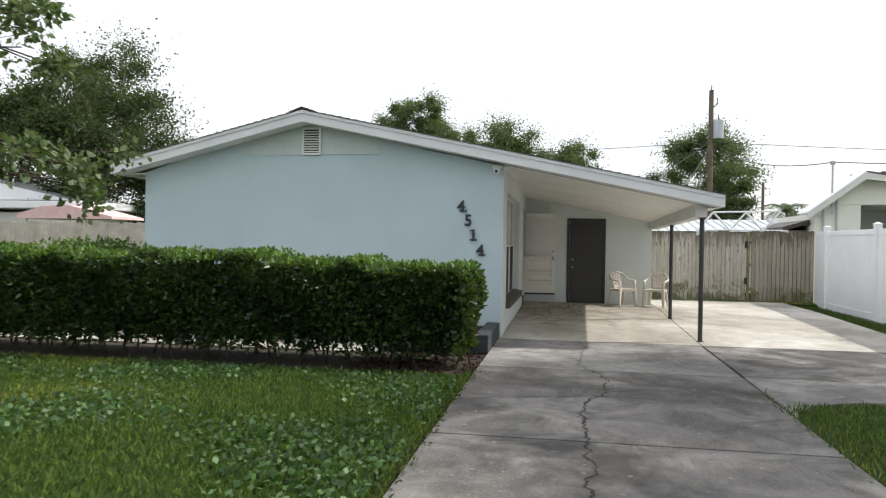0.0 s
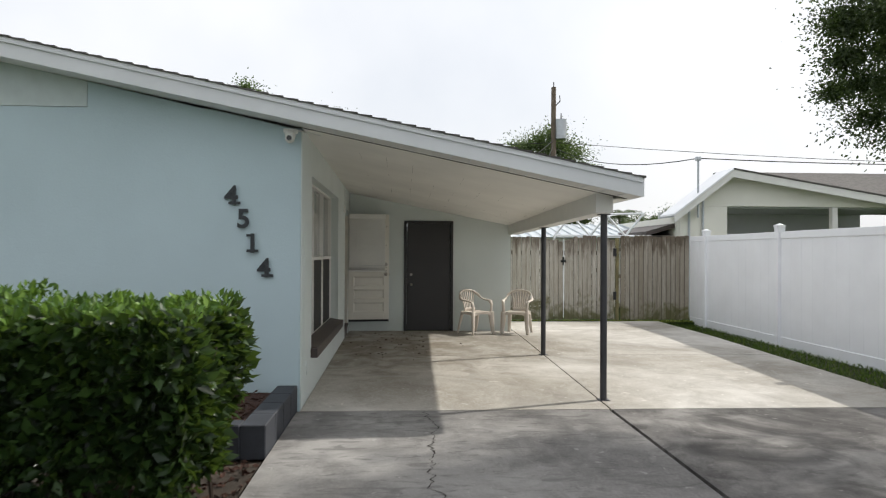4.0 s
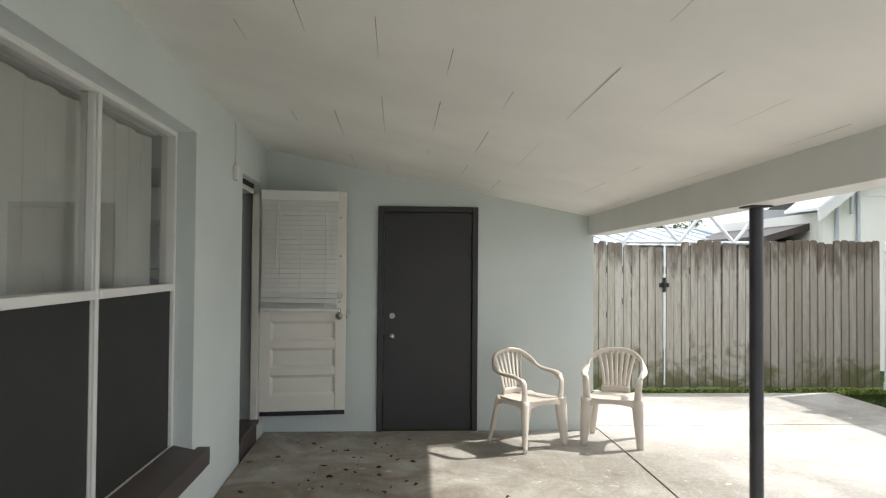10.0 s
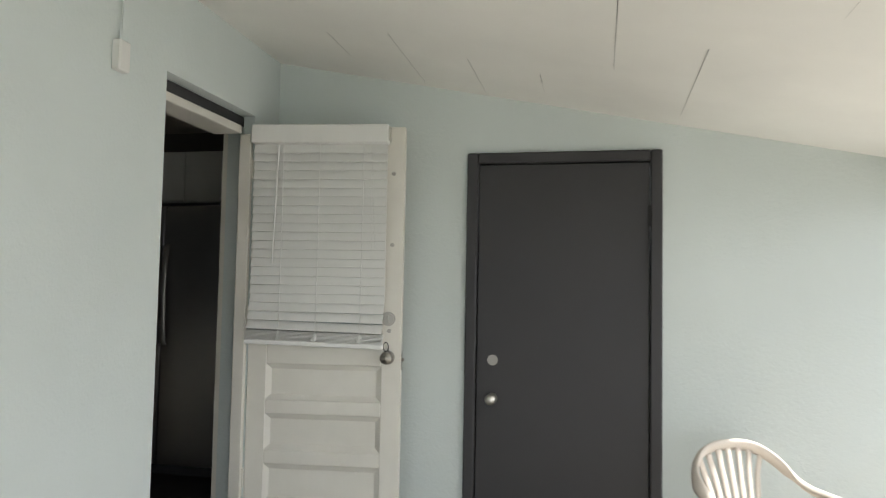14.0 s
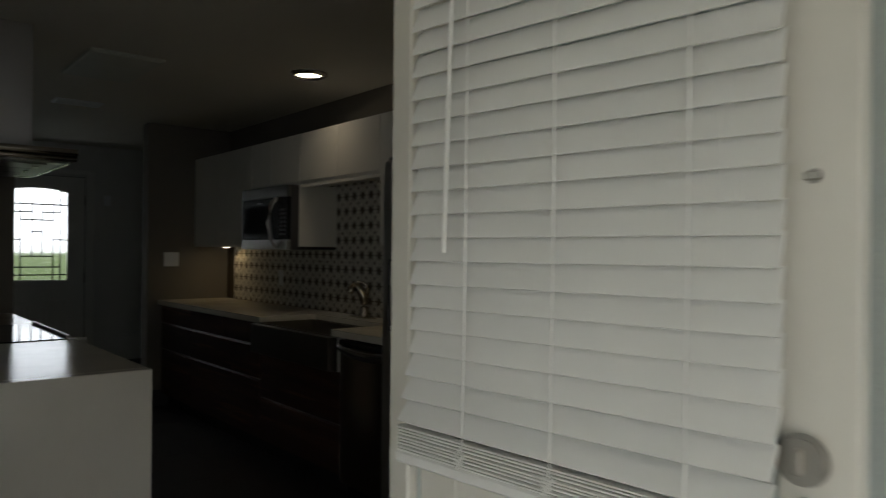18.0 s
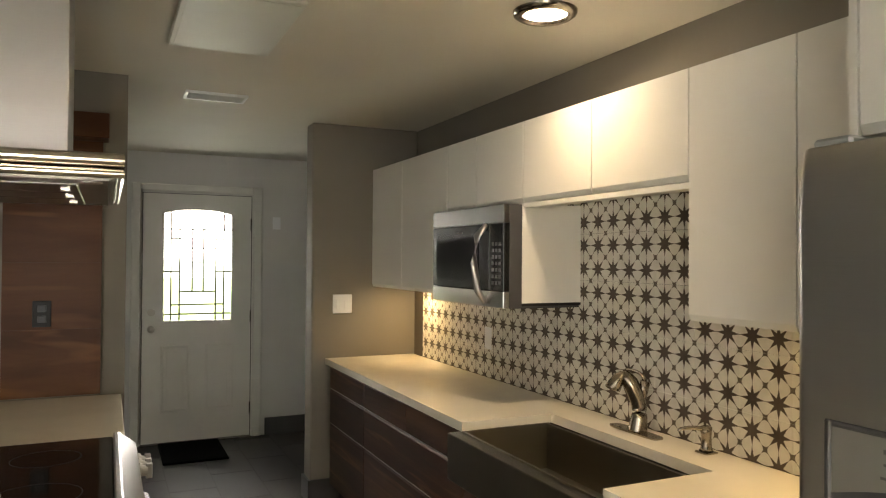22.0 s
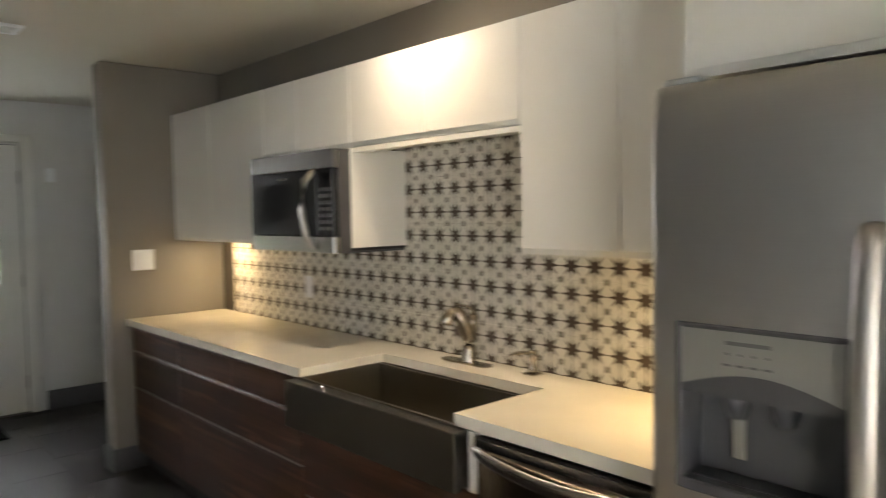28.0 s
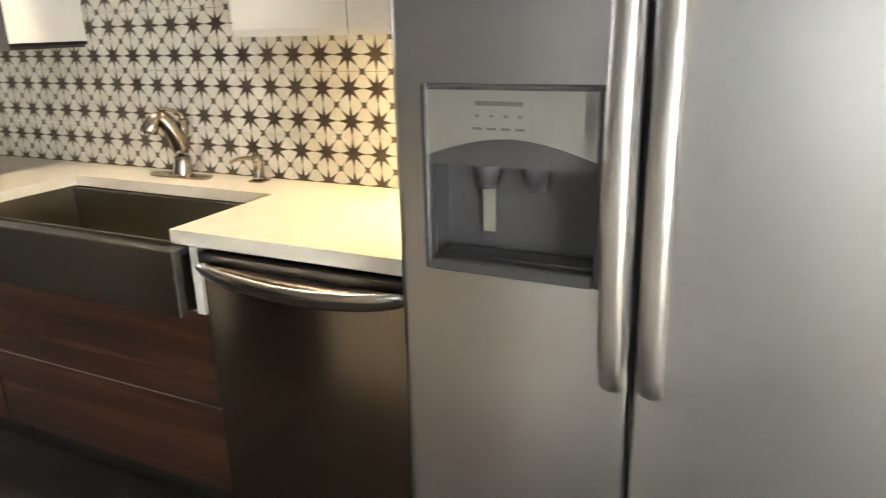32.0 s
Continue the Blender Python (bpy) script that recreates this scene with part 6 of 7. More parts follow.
# base cabinets
def base(x0, x1, rows, label):
    c = thing("base_cabinet", (0, 0, 0), label, "cabinet", "walnut base cabinets")
    part("body", B((x0 + 0.001, x1 - 0.001, 7.065, 7.62, KF + 0.10, rows[-1][1])), M_WALNUT, c)
    part("toe_kick", B((x0, x1, 7.11, 7.13, KF, KF + 0.10)), M_BLACK, c)
    for z0, z1, splits in rows:
        xs = [x0] + splits + [x1]
        for a, b in zip(xs, xs[1:]):
            bm = bmesh.new()
            g = 0.002
            prism(bm, [(7.045, z0 + g), (7.064, z0 + g), (7.064, z1 - g), (7.053, z1 - g), (7.045, z1 - 0.018)], a + g, b - g, "x")
            d = part("drawer_front", bm, M_WALNUT, c)
            part("pull_channel", B((a + g, b - g, 7.050, 7.062, z1 - 0.008, z1 - 0.003)), M_SILVER, d, "slim metal finger channel")
    return c


base(-5.235, -4.56, [(KF + 0.11, 0.672, []), (0.672, 0.895, []), (0.895, 1.042, [])], "dark walnut three-drawer base cabinet")
base(-4.555, -3.315, [(KF + 0.11, 0.672, []), (0.672, 0.895, []), (0.895, 1.042, [-3.93])], "wide dark walnut drawer base cabinet")
base(-3.305, -2.290, [(KF + 0.11, 0.56, []), (0.56, 0.852, [])], "dark walnut cabinet under the apron sink")

wt_ = thing("worktop", (0, 0, 1.047), "cream quartz worktop along the tiled wall", "worktop")
for x0_, x1_, y0_ in ((-5.248, -3.265, 7.015), (-3.265, -2.365, 7.435), (-2.365, -1.50, 7.015)):
    part("slab", B((x0_, x1_, y0_, 7.63, 0, 0.038)), M_QUARTZ, wt_)

sk = thing("apron_sink", (-2.81, 6.965, 0.86), "wide brushed steel apron-front sink", "sink")
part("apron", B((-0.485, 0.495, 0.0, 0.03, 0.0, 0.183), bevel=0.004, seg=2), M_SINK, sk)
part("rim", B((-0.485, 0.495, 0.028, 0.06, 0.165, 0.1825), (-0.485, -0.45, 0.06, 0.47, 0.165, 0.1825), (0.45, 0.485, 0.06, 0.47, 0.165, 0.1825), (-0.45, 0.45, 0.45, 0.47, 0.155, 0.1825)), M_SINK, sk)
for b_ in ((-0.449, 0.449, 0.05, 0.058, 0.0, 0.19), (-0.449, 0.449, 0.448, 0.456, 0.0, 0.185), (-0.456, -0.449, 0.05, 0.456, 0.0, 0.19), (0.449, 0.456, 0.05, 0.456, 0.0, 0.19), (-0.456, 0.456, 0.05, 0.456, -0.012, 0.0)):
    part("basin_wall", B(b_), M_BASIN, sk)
part("drain", C((0, 0.28, 0.0), (0, 0.28, 0.006), 0.055, n=24), M_NICKEL, sk)

fc = thing("kitchen_faucet", (-2.86, 7.545, CT), "satin nickel pull-out kitchen faucet on an oval plate", "faucet")
pl_ = bmesh.new()
prism(pl_, [(0.132 * math.copysign(abs(math.cos(a)) ** 0.3, math.cos(a)), 0.029 * math.copysign(abs(math.sin(a)) ** 0.45, math.sin(a))) for a in (2 * math.pi * i / 40 for i in range(40))], 0.0, 0.007, "z")
part("plate", pl_, M_BRASSY, fc)
part("body", T(eased([(0.004, 0.006, 0.005), (0.006, 0.009, 0.03), (0.008, 0.012, 0.085), (0.001, 0.001, 0.140), (-0.010, -0.016, 0.185), (-0.020, -0.032, 0.213), (-0.024, -0.038, 0.220)]), eased_radii([0.037, 0.034, 0.0270, 0.0300, 0.0300, 0.022, 0.008]), 16), M_BRASSY, fc, smooth=True)
part("spray_head", T([(-0.014, -0.022, 0.214), (-0.026, -0.043, 0.212), (-0.031, -0.052, 0.205), (-0.043, -0.073, 0.166), (-0.044, -0.074, 0.162)], [0.012, 0.019, 0.023, 0.030, 0.027], 18), M_BRASSY, fc, "cone-shaped pull-out spray head", True)
part("handle_hub", T([(0.014, 0.022, 0.130), (0.019, 0.030, 0.192), (0.019, 0.030, 0.200)], [0.015, 0.019, 0.013], 14), M_BRASSY, fc, smooth=True)
part("lever", T(eased([(0.018, 0.028, 0.196), (0.012, 0.018, 0.218), (-0.004, -0.008, 0.233), (-0.020, -0.034, 0.237)]), eased_radii([0.009, 0.007, 0.006, 0.004]), 10), M_BRASSY, fc, smooth=True)
so = thing("soap_dispenser", (-2.53, 7.57, CT), "small satin nickel soap dispenser", "dispenser")
part("flange", B((-0.028, 0.028, -0.028, 0.028, 0, 0.008), bevel=0.006, seg=2), M_BRASSY, so)
part("neck", T([(0, 0, 0.008), (0, 0, 0.02), (0, 0, 0.062), (0, 0, 0.066), (0, 0, 0.090), (0, 0, 0.092)], [0.024, 0.0185, 0.0165, 0.0185, 0.0185, 0.012], 16), M_BRASSY, so, smooth=True)
part("spout", T(eased([(0, 0, 0.080), (-0.025, -0.038, 0.084), (-0.045, -0.070, 0.078), (-0.048, -0.075, 0.070)]), eased_radii([0.009, 0.007, 0.006, 0.005]), 10), M_BRASSY, so, smooth=True)

def skin(bm, x0, x1, levels, left, right, cx, half, bulge=0.005):
    """An upright slice of a slightly bowed steel door; left and right are the radii of its front edges, levels are (height, set-back)."""
    rings = []
    for z, dy in levels:
        xs = [x0 + left * (1 - math.cos(math.pi * i / 12)) for i in range(6)] if left else []
        xs += [x0 + left + (x1 - x0 - left - right) * i / 12 for i in range(13)]
        xs += [x1 - right * (1 - math.sin(math.pi * i / 12)) for i in range(1, 7)] if right else []
        ring = [(x0, 0.08)]
        for x in xs:
            y = bulge * ((x - cx) / half) ** 2 + dy
            if left and x < x0 + left:
                y += left - math.sqrt(max(0, left * left - (x0 + left - x) ** 2))
            if right and x > x1 - right:
                y += right - math.sqrt(max(0, right * right - (x - x1 + right) ** 2))
            ring.append((x, min(y, 0.079)))
        ring.append((x1, 0.08))
        rings.append([bm.verts.new((x, y, z)) for x, y in ring])
    for a, b in zip(rings, rings[1:]):
        for i in range(len(a)):
            j = (i + 1) % len(a)
            bm.faces.new((a[i], a[j], b[j], b[i]))
    bm.faces.new(rings[0][::-1])
    bm.faces.new(rings[-1])
    bmesh.ops.recalc_face_normals(bm, faces=bm.faces[:])


def skinned(name, bm, material, parent, label=""):
    ob = part(name, bm, material, parent, label, True)
    ob.data.set_sharp_from_angle(angle=radians(40))
    return ob


# dishwasher
dw = thing("dishwasher", (-2.25, 6.995, KF), "brushed steel dishwasher under the worktop", "dishwasher")
part("body", B((-0.02, 0.61, 0.081, 0.6, 0.05, 0.865)), M_BLACK, dw)
bm = bmesh.new()
skin(bm, -0.014, 0.612, [(0.10, 0.006), (0.106, 0.0), (0.80, 0.0), (0.825, 0.003), (0.838, 0.012)], 0.012, 0.012, 0.300, 0.312, 0.012)
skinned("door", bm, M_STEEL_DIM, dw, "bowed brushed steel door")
part("control_edge", B((-0.014, 0.612, 0.004, 0.035, 0.839, 0.868), bevel=0.003), M_GLOSS_BLACK, dw)
hp = [(0.012, 0.002, 0.822), (0.022, -0.020, 0.834), (0.12, -0.040, 0.824), (0.31, -0.048, 0.814), (0.49, -0.040, 0.824), (0.585, -0.020, 0.834), (0.595, 0.002, 0.822)]
part("handle", T(eased(hp), eased_radii([0.016, 0.020, 0.025, 0.027, 0.025, 0.020, 0.016]), 14, 0.5, (0, 1, 0.35)), M_STEEL_H, dw, "bowed steel bar handle", True)
part("kick_plate", B((0.004, 0.612, 0.06, 0.075, 0.0, 0.095)), M_GLOSS_BLACK, dw)
ff = thing("filler_strip", (-2.318, 7.02, KF), "white filler strip between sink and dishwasher", "panel")
part("strip", B((0.006, 0.036, 0.0, 0.04, 0.685, 0.872), bevel=0.002), M_CAB, ff)

# refrigerator
fr_ = thing("refrigerator", (-1.555, 6.775, KF), "tall brushed steel side-by-side refrigerator with a water dispenser", "refrigerator")
part("body", B((0.004, 0.896, 0.085, 0.83, 0.03, 1.745), bevel=0.006), M_GREY_PLASTIC, fr_)


DX0, DX1, DZ0, DZ1 = 0.068, 0.375, 1.0, 1.315
TOP = [(1.58, 0.0), (1.64, 0.0008), (1.68, 0.0024), (1.71, 0.005), (1.735, 0.0085), (1.749, 0.012), (1.755, 0.018)]
FOOT = [(0.07, 0.006), (0.076, 0.0)]
bm = bmesh.new()
skin(bm, 0.010, DX0, FOOT + TOP, 0.016, 0, 0.212, 0.212)
skin(bm, DX1, 0.424, FOOT + TOP, 0, 0.007, 0.212, 0.212)
skin(bm, DX0, DX1, [(DZ1, 0.0)] + TOP, 0, 0, 0.212, 0.212)
skin(bm, DX0, DX1, FOOT + [(DZ0, 0.0)], 0, 0, 0.212, 0.212)
skinned("door", bm, M_STEEL, fr_, "narrow freezer door")
bm = bmesh.new()
skin(bm, 0.434, 0.90, FOOT + TOP, 0.007, 0.008, 0.667, 0.233, 0.0012)
skinned("door", bm, M_STEEL, fr_, "wide refrigerator door")
part("gasket", B((0.426, 0.432, 0.02, 0.08, 0.08, 1.745)), M_BLACK, fr_)
part("toe_grille", B((0.01, 0.89, 0.05, 0.08, 0.0, 0.065)), M_GREY_PLASTIC, fr_)
for x in (0.03, 0.80):
    part("hinge_cap", B((x, x + 0.07, 0.02, 0.12, 1.752, 1.768), bevel=0.005), M_GALV, fr_)
for x, s in ((0.402, -1), (0.464, 1)):
    part("handle", T(eased([(x, 0.006, 0.842), (x, -0.018, 0.848), (x, -0.030, 0.90), (x, -0.042, 1.04), (x, -0.046, 1.17), (x, -0.042, 1.30), (x, -0.030, 1.43), (x, -0.018, 1.485), (x, 0.006, 1.491)]), eased_radii([0.017, 0.019, 0.020, 0.0205, 0.021, 0.0205, 0.020, 0.019, 0.017]), 16, 0.5, (0, 1, 0)), M_HANDLE, fr_, "long bowed steel handle", True)
# dispenser: bezel, panel, hollow
dp = part("dispenser", B((DX0, DX0 + 0.012, -0.004, 0.02, DZ0, DZ1), (DX1 - 0.012, DX1, -0.004, 0.02, DZ0, DZ1), (DX0 + 0.012, DX1 - 0.012, -0.004, 0.02, DZ1 - 0.01, DZ1), (DX0 + 0.012, DX1 - 0.012, -0.006, 0.02, DZ0, DZ0 + 0.022), bevel=0.003), M_GREY_PLASTIC, fr_, "grey dispenser surround")
bm = bmesh.new()
za = DZ1 - 0.115
prism(bm, [(DX0 + 0.012, DZ1 - 0.01), (DX1 - 0.012, DZ1 - 0.01), (DX1 - 0.012, za)] + [(DX1 - 0.012 - (DX1 - DX0 - 0.024) * u, za + 0.030 * math.sin(math.pi * u)) for u in (0.1, 0.2, 0.3, 0.4, 0.5, 0.6, 0.7, 0.8, 0.9)] + [(DX0 + 0.012, za)], 0.0, 0.015)
part("control_panel", bm, M_SILVER, dp, "silver control panel with small printed keys")
bm = bmesh.new()
prism(bm, [(DX0 + 0.012, za - 0.001)] + [(DX0 + 0.012 + (DX1 - DX0 - 0.024) * u, za + 0.030 * math.sin(math.pi * u) - 0.001) for u in (0.1, 0.2, 0.3, 0.4, 0.5, 0.6, 0.7, 0.8, 0.9)] + [(DX1 - 0.012, za - 0.001), (DX1 - 0.012, za - 0.016), (DX0 + 0.012, za - 0.016)], 0.003, 0.02)
part("hood", bm, M_GREY_PLASTIC, dp)
for b_ in ((DX0 + 0.012, DX1 - 0.012, 0.075, 0.079, DZ0 + 0.02, DZ1 - 0.1), (DX0 + 0.008, DX0 + 0.012, 0.02, 0.079, DZ0 + 0.02, DZ1 - 0.1), (DX1 - 0.012, DX1 - 0.008, 0.02, 0.079, DZ0 + 0.02, DZ1 - 0.1), (DX0 + 0.012, DX1 - 0.012, 0.02, 0.079, DZ0 + 0.016, DZ0 + 0.022)):
    part("hollow_panel", B(b_), M_SMOKE, dp, "dark grey dispenser hollow")
for x in (0.165, 0.252):
    part("nozzle", C((x, 0.045, DZ1 - 0.175), (x, 0.045, DZ1 - 0.115), 0.016, 0.032, 16), M_SMOKE, dp, "", True)
part("paddle", B((0.153, 0.176, 0.052, 0.058, DZ0 + 0.06, DZ1 - 0.175), bevel=0.002), M_SILVER, dp, "pale dispenser paddle")
part("drip_tray", B((DX0 + 0.02, DX1 - 0.02, 0.022, 0.07, DZ0 + 0.022, DZ0 + 0.025), bevel=0.001), M_SMOKE, dp, "shallow grey drip tray")
part("print", B((0.165, 0.245, -0.001, 0.0, DZ1 - 0.034, DZ1 - 0.027)), M_INK, dp)
for i in range(4):
    part("print", B((0.165 + i * 0.024, 0.171 + i * 0.024, -0.001, 0.0, DZ1 - 0.052, DZ1 - 0.048)), M_INK, dp)
    part("print", B((0.160 + i * 0.024, 0.176 + i * 0.024, -0.001, 0.0, DZ1 - 0.072, DZ1 - 0.068)), M_INK, dp)

# peninsula with range, and its hood
pen = thing("peninsula", (0, 0, KF), "white peninsula with cream quartz top and waterfall end", "peninsula")
part("body", B((-2.66, -1.616, 5.03, 5.755, 0.0, 0.872), (-4.42, -3.57, 5.03, 5.755, 0.0, 0.872)), M_CAB, pen)
part("waterfall_end", B((-1.615, -1.565, 4.98, 5.795, 0.0, 0.915), bevel=0.003), M_QUARTZ, pen, "quartz end panel down to the floor")
part("worktop", B((-2.675, -1.616, 4.98, 5.795, 0.876, 0.915), bevel=0.003), M_QUARTZ, pen, "cream quartz top")
part("worktop", B((-4.44, -3.555, 4.98, 5.795, 0.876, 0.915), bevel=0.003), M_QUARTZ, pen, "cream quartz top")
part("worktop", B((-3.553, -2.677, 4.98, 5.08, 0.876, 0.915), bevel=0.003), M_QUARTZ, pen, "cream quartz top")

rg = thing("range", (-3.115, 5.42, KF), "black glass-top steel range set into the peninsula", "range")
part("body", B((-0.43, 0.43, -0.33, 0.36, 0.02, 0.895)), M_STEEL_H, rg)
top_ = part("cooktop", B((-0.433, 0.433, -0.335, 0.335, 0.897, 0.919), bevel=0.004), M_GLASS_BLACK, rg, "black glass cooktop")
for x, y, r in ((-0.2, 0.14, 0.10), (0.2, 0.14, 0.115), (-0.2, -0.16, 0.115), (0.2, -0.16, 0.09)):
    bm = bmesh.new()
    n = 40
    vi = [[bm.verts.new((x + (r + k * 0.0016) * math.cos(2 * math.pi * i / n), y + (r + k * 0.0016) * math.sin(2 * math.pi * i / n), 0.9198)) for i in range(n)] for k in (0, 1)]
    for i in range(n):
        bm.faces.new((vi[0][i], vi[0][(i + 1) % n], vi[1][(i + 1) % n], vi[1][i]))
    part("burner_ring", bm, M_GREY_PLASTIC, top_)
bm = bmesh.new()
prism(bm, [(0.336, 0.76), (0.336, 0.929), (0.340, 0.932), (0.352, 0.932), (0.357, 0.930), (0.408, 0.892), (0.412, 0.886), (0.418, 0.80), (0.418, 0.76)], -0.433, 0.404, "x")
part("control_panel", bm, M_STEEL, rg, "sloped steel control panel")
part("corner_guard", B((0.405, 0.436, 0.338, 0.423, 0.50, 0.918), bevel=0.006, seg=2), M_VINYL, rg, "white plastic guard on the panel corner")
for x in (-0.335, -0.27, -0.205, 0.205, 0.285):
    kb_ = part("knob", C((x, 0.413, 0.848), (x, 0.422, 0.847), 0.026, 0.024, 20), M_NICKEL, rg, "chromed control knob")
    bm = C((x, 0.422, 0.847), (x, 0.440, 0.845), 0.018, 0.017, 18)
    bx(bm, x - 0.008, x + 0.008, 0.436, 0.456, 0.820, 0.870, bevel=0.003, seg=2)
    part("grip", bm, M_NICKEL, kb_)
part("oven_door", B((-0.425, 0.425, 0.36, 0.395, 0.19, 0.75), bevel=0.006), M_STEEL_H, rg)
part("oven_window", B((-0.28, 0.28, 0.395, 0.398, 0.32, 0.60)), M_GLASS_BLACK, rg)
part("handle", T([(-0.38, 0.395, 0.70), (-0.37, 0.44, 0.71), (0.0, 0.458, 0.71), (0.37, 0.44, 0.71), (0.38, 0.395, 0.70)], 0.014, 10), M_STEEL_H, rg, smooth=True)
part("drawer", B((-0.425, 0.425, 0.36, 0.39, 0.03, 0.18), bevel=0.005), M_STEEL_H, rg)
for nm, x0_, x1_, y0_, y1_, rot_ in (("leaflet", -0.10, 0.10, -0.20, -0.06, 12), ("sticker", 0.16, 0.23, -0.32, 0.06, 4)):
    lf_ = thing("paper_" + nm, (-3.115 + (x0_ + x1_) / 2, 5.42 + (y0_ + y1_) / 2, KF + 0.9203), "white printed paper %s lying on the glass cooktop" % nm, nm, turn=rot_)
    hx, hy = (x1_ - x0_) / 2, (y1_ - y0_) / 2
    part("sheet", B((-hx, hx, -hy, hy, 0, 0.0008)), M_PAPER, lf_)
    if nm == "leaflet":
        part("red_band", B((-hx, hx, -hy, -hy + 0.012, 0.0008, 0.0014)), M_RED, lf_)
        for i in range(7):
            part("print", B((-hx + 0.02, hx - 0.02 - 0.02 * (i % 3), -hy + 0.03 + i * 0.013, -hy + 0.036 + i * 0.013, 0.0008, 0.0014)), M_INK, lf_)
    else:
        for i in range(5):
            part("print", B((-hx + 0.012, hx - 0.012, -hy + 0.03 + i * 0.07, -hy + 0.06 + i * 0.07, 0.0008, 0.0014)), M_INK, lf_)

hd = thing("range_hood", (-3.03, 5.49, 1.915), "stainless island range hood with a square chimney", "range hood")
bm = bmesh.new()
bx(bm, -0.50, 0.45, -0.27, 0.255, 0.006, 0.065)
part("canopy", bm, M_STEEL_H, hd)
rail = [(0.45 + 0.026 * math.sin(math.pi * i / 12), 0.066 - 0.036 * (1 - math.cos(math.pi * i / 12)) / 2) for i in range(13)] + [(0.45 + 0.014 * math.sin(math.pi * i / 10), 0.0295 - 0.024 * (1 - math.cos(math.pi * i / 10)) / 2) for i in range(1, 11)]
part("end_rail", prism(bmesh.new(), rail, -0.27, 0.275), M_RAIL, hd, "rounded two-step steel rail")
part("front_edge", B((-0.50, 0.449, 0.2555, 0.275, 0.006, 0.065), bevel=0.006), M_RAIL, hd)
# the dark tone stands in for the black cooktop mirrored underneath
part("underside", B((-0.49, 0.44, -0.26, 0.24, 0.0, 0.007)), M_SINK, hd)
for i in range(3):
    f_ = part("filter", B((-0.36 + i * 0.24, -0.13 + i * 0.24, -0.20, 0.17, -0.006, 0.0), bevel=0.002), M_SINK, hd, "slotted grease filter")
    part("latch", B((-0.27 + i * 0.24, -0.22 + i * 0.24, 0.13, 0.15, -0.012, -0.006)), M_NICKEL, f_)
for x in (-0.43, 0.39):
    part("lamp", C((x, 0.2, -0.003), (x, 0.2, 0.002), 0.028, n=20), M_NICKEL, hd)
bm = bmesh.new()
for (x0_, x1_, y0_, y1_, z0_), (x2_, x3_, y2_, y3_, z1_) in ((((-0.42, 0.42, -0.22, 0.21, 0.065)), (-0.16, 0.16, -0.075, 0.15, 0.08)),):
    a_ = [bm.verts.new(v) for v in ((x0_, y0_, z0_), (x1_, y0_, z0_), (x1_, y1_, z0_), (x0_, y1_, z0_))]
    b_ = [bm.verts.new(v) for v in ((x2_, y2_, z1_), (x3_, y2_, z1_), (x3_, y3_, z1_), (x2_, y3_, z1_))]
    for i in range(4):
        bm.faces.new((a_[i], a_[(i + 1) % 4], b_[(i + 1) % 4], b_[i]))
    bm.faces.new(b_)
part("chimney_foot", bm, M_STEEL, hd)
part("chimney", B((-0.16, 0.16, -0.068, 0.14, 0.065, KC - 1.915 - 0.002), bevel=0.002), M_STEEL, hd)
part("seam", B((0.16, 0.1615, -0.055, -0.0535, 0.08, KC - 1.915 - 0.004)), M_GREY_PLASTIC, hd, "folded seam of the chimney")

# walnut panel with black outlet, and shelf edge on the column
wp = thing("walnut_panel", (-4.475, 5.30, CT + 0.004), "red-brown walnut panel on the column end", "panel")
for i in range(4):
    part("board", B((0.0, 0.02, 0.0, 0.405, i * 0.308, i * 0.308 + 0.3078), bevel=0.0004), M_WALNUT_Y, wp)
ou = thing("outlet", (-4.453, 5.46, 1.47), "black wall outlet plate on the walnut panel", "outlet")
part("plate", B((0.0, 0.006, -0.038, 0.038, -0.06, 0.06), bevel=0.003), M_BLACK, ou)
part("socket", B((0.006, 0.010, -0.018, 0.018, 0.008, 0.04), (0.006, 0.010, -0.018, 0.018, -0.04, -0.008), bevel=0.003), M_GREY_PLASTIC, ou)
bxw = thing("wood_box_shelf", (-4.56, 5.52, 2.275), "small walnut shelf box high on the column", "shelf")
part("box", B((-0.05, 0.24, 0.0, 0.21, 0.0, 0.115), bevel=0.003), M_WALNUT_Y, bxw)

# front door with an arched leaded light
fd = thing("door_3", (-7.14, 5.985, KF), "closed white panelled front door with an arched leaded light", "door")
tagged(fd, kind="structure")
W = 0.89
part("casing", B((0.0, 0.03, -0.085, -0.012, 0, 2.175), (0.0, 0.03, W + 0.012, W + 0.085, 0, 2.175), (0.0, 0.03, -0.012, W + 0.012, 2.115, 2.175), bevel=0.008), M_WHITE, fd)
part("jamb", B((-0.17, -0.001, -0.034, 0.002, 0, 2.1), (-0.17, -0.001, W - 0.002, W + 0.044, 0, 2.1), (-0.17, -0.047, 0.002, W - 0.002, 2.094, 2.1)), M_WHITE, fd)
GA, GB, GZ0, GZ1 = 0.16, 0.725, 1.02, 1.93
rise = 0.075


def arch_z(y):
    u = (y - GA) / (GB - GA) * 2 - 1
    return GZ1 + rise * (math.sqrt(max(0, 1 - (0.92 * u) ** 2)) - 0.39)


lf3 = bmesh.new()
bx(lf3, -0.045, -0.002, 0.004, GA, 0.012, 2.098)
bx(lf3, -0.045, -0.002, GB, W - 0.004, 0.012, 2.098)
bx(lf3, -0.045, -0.002, GA, GB, 0.012, GZ0)
N = 16
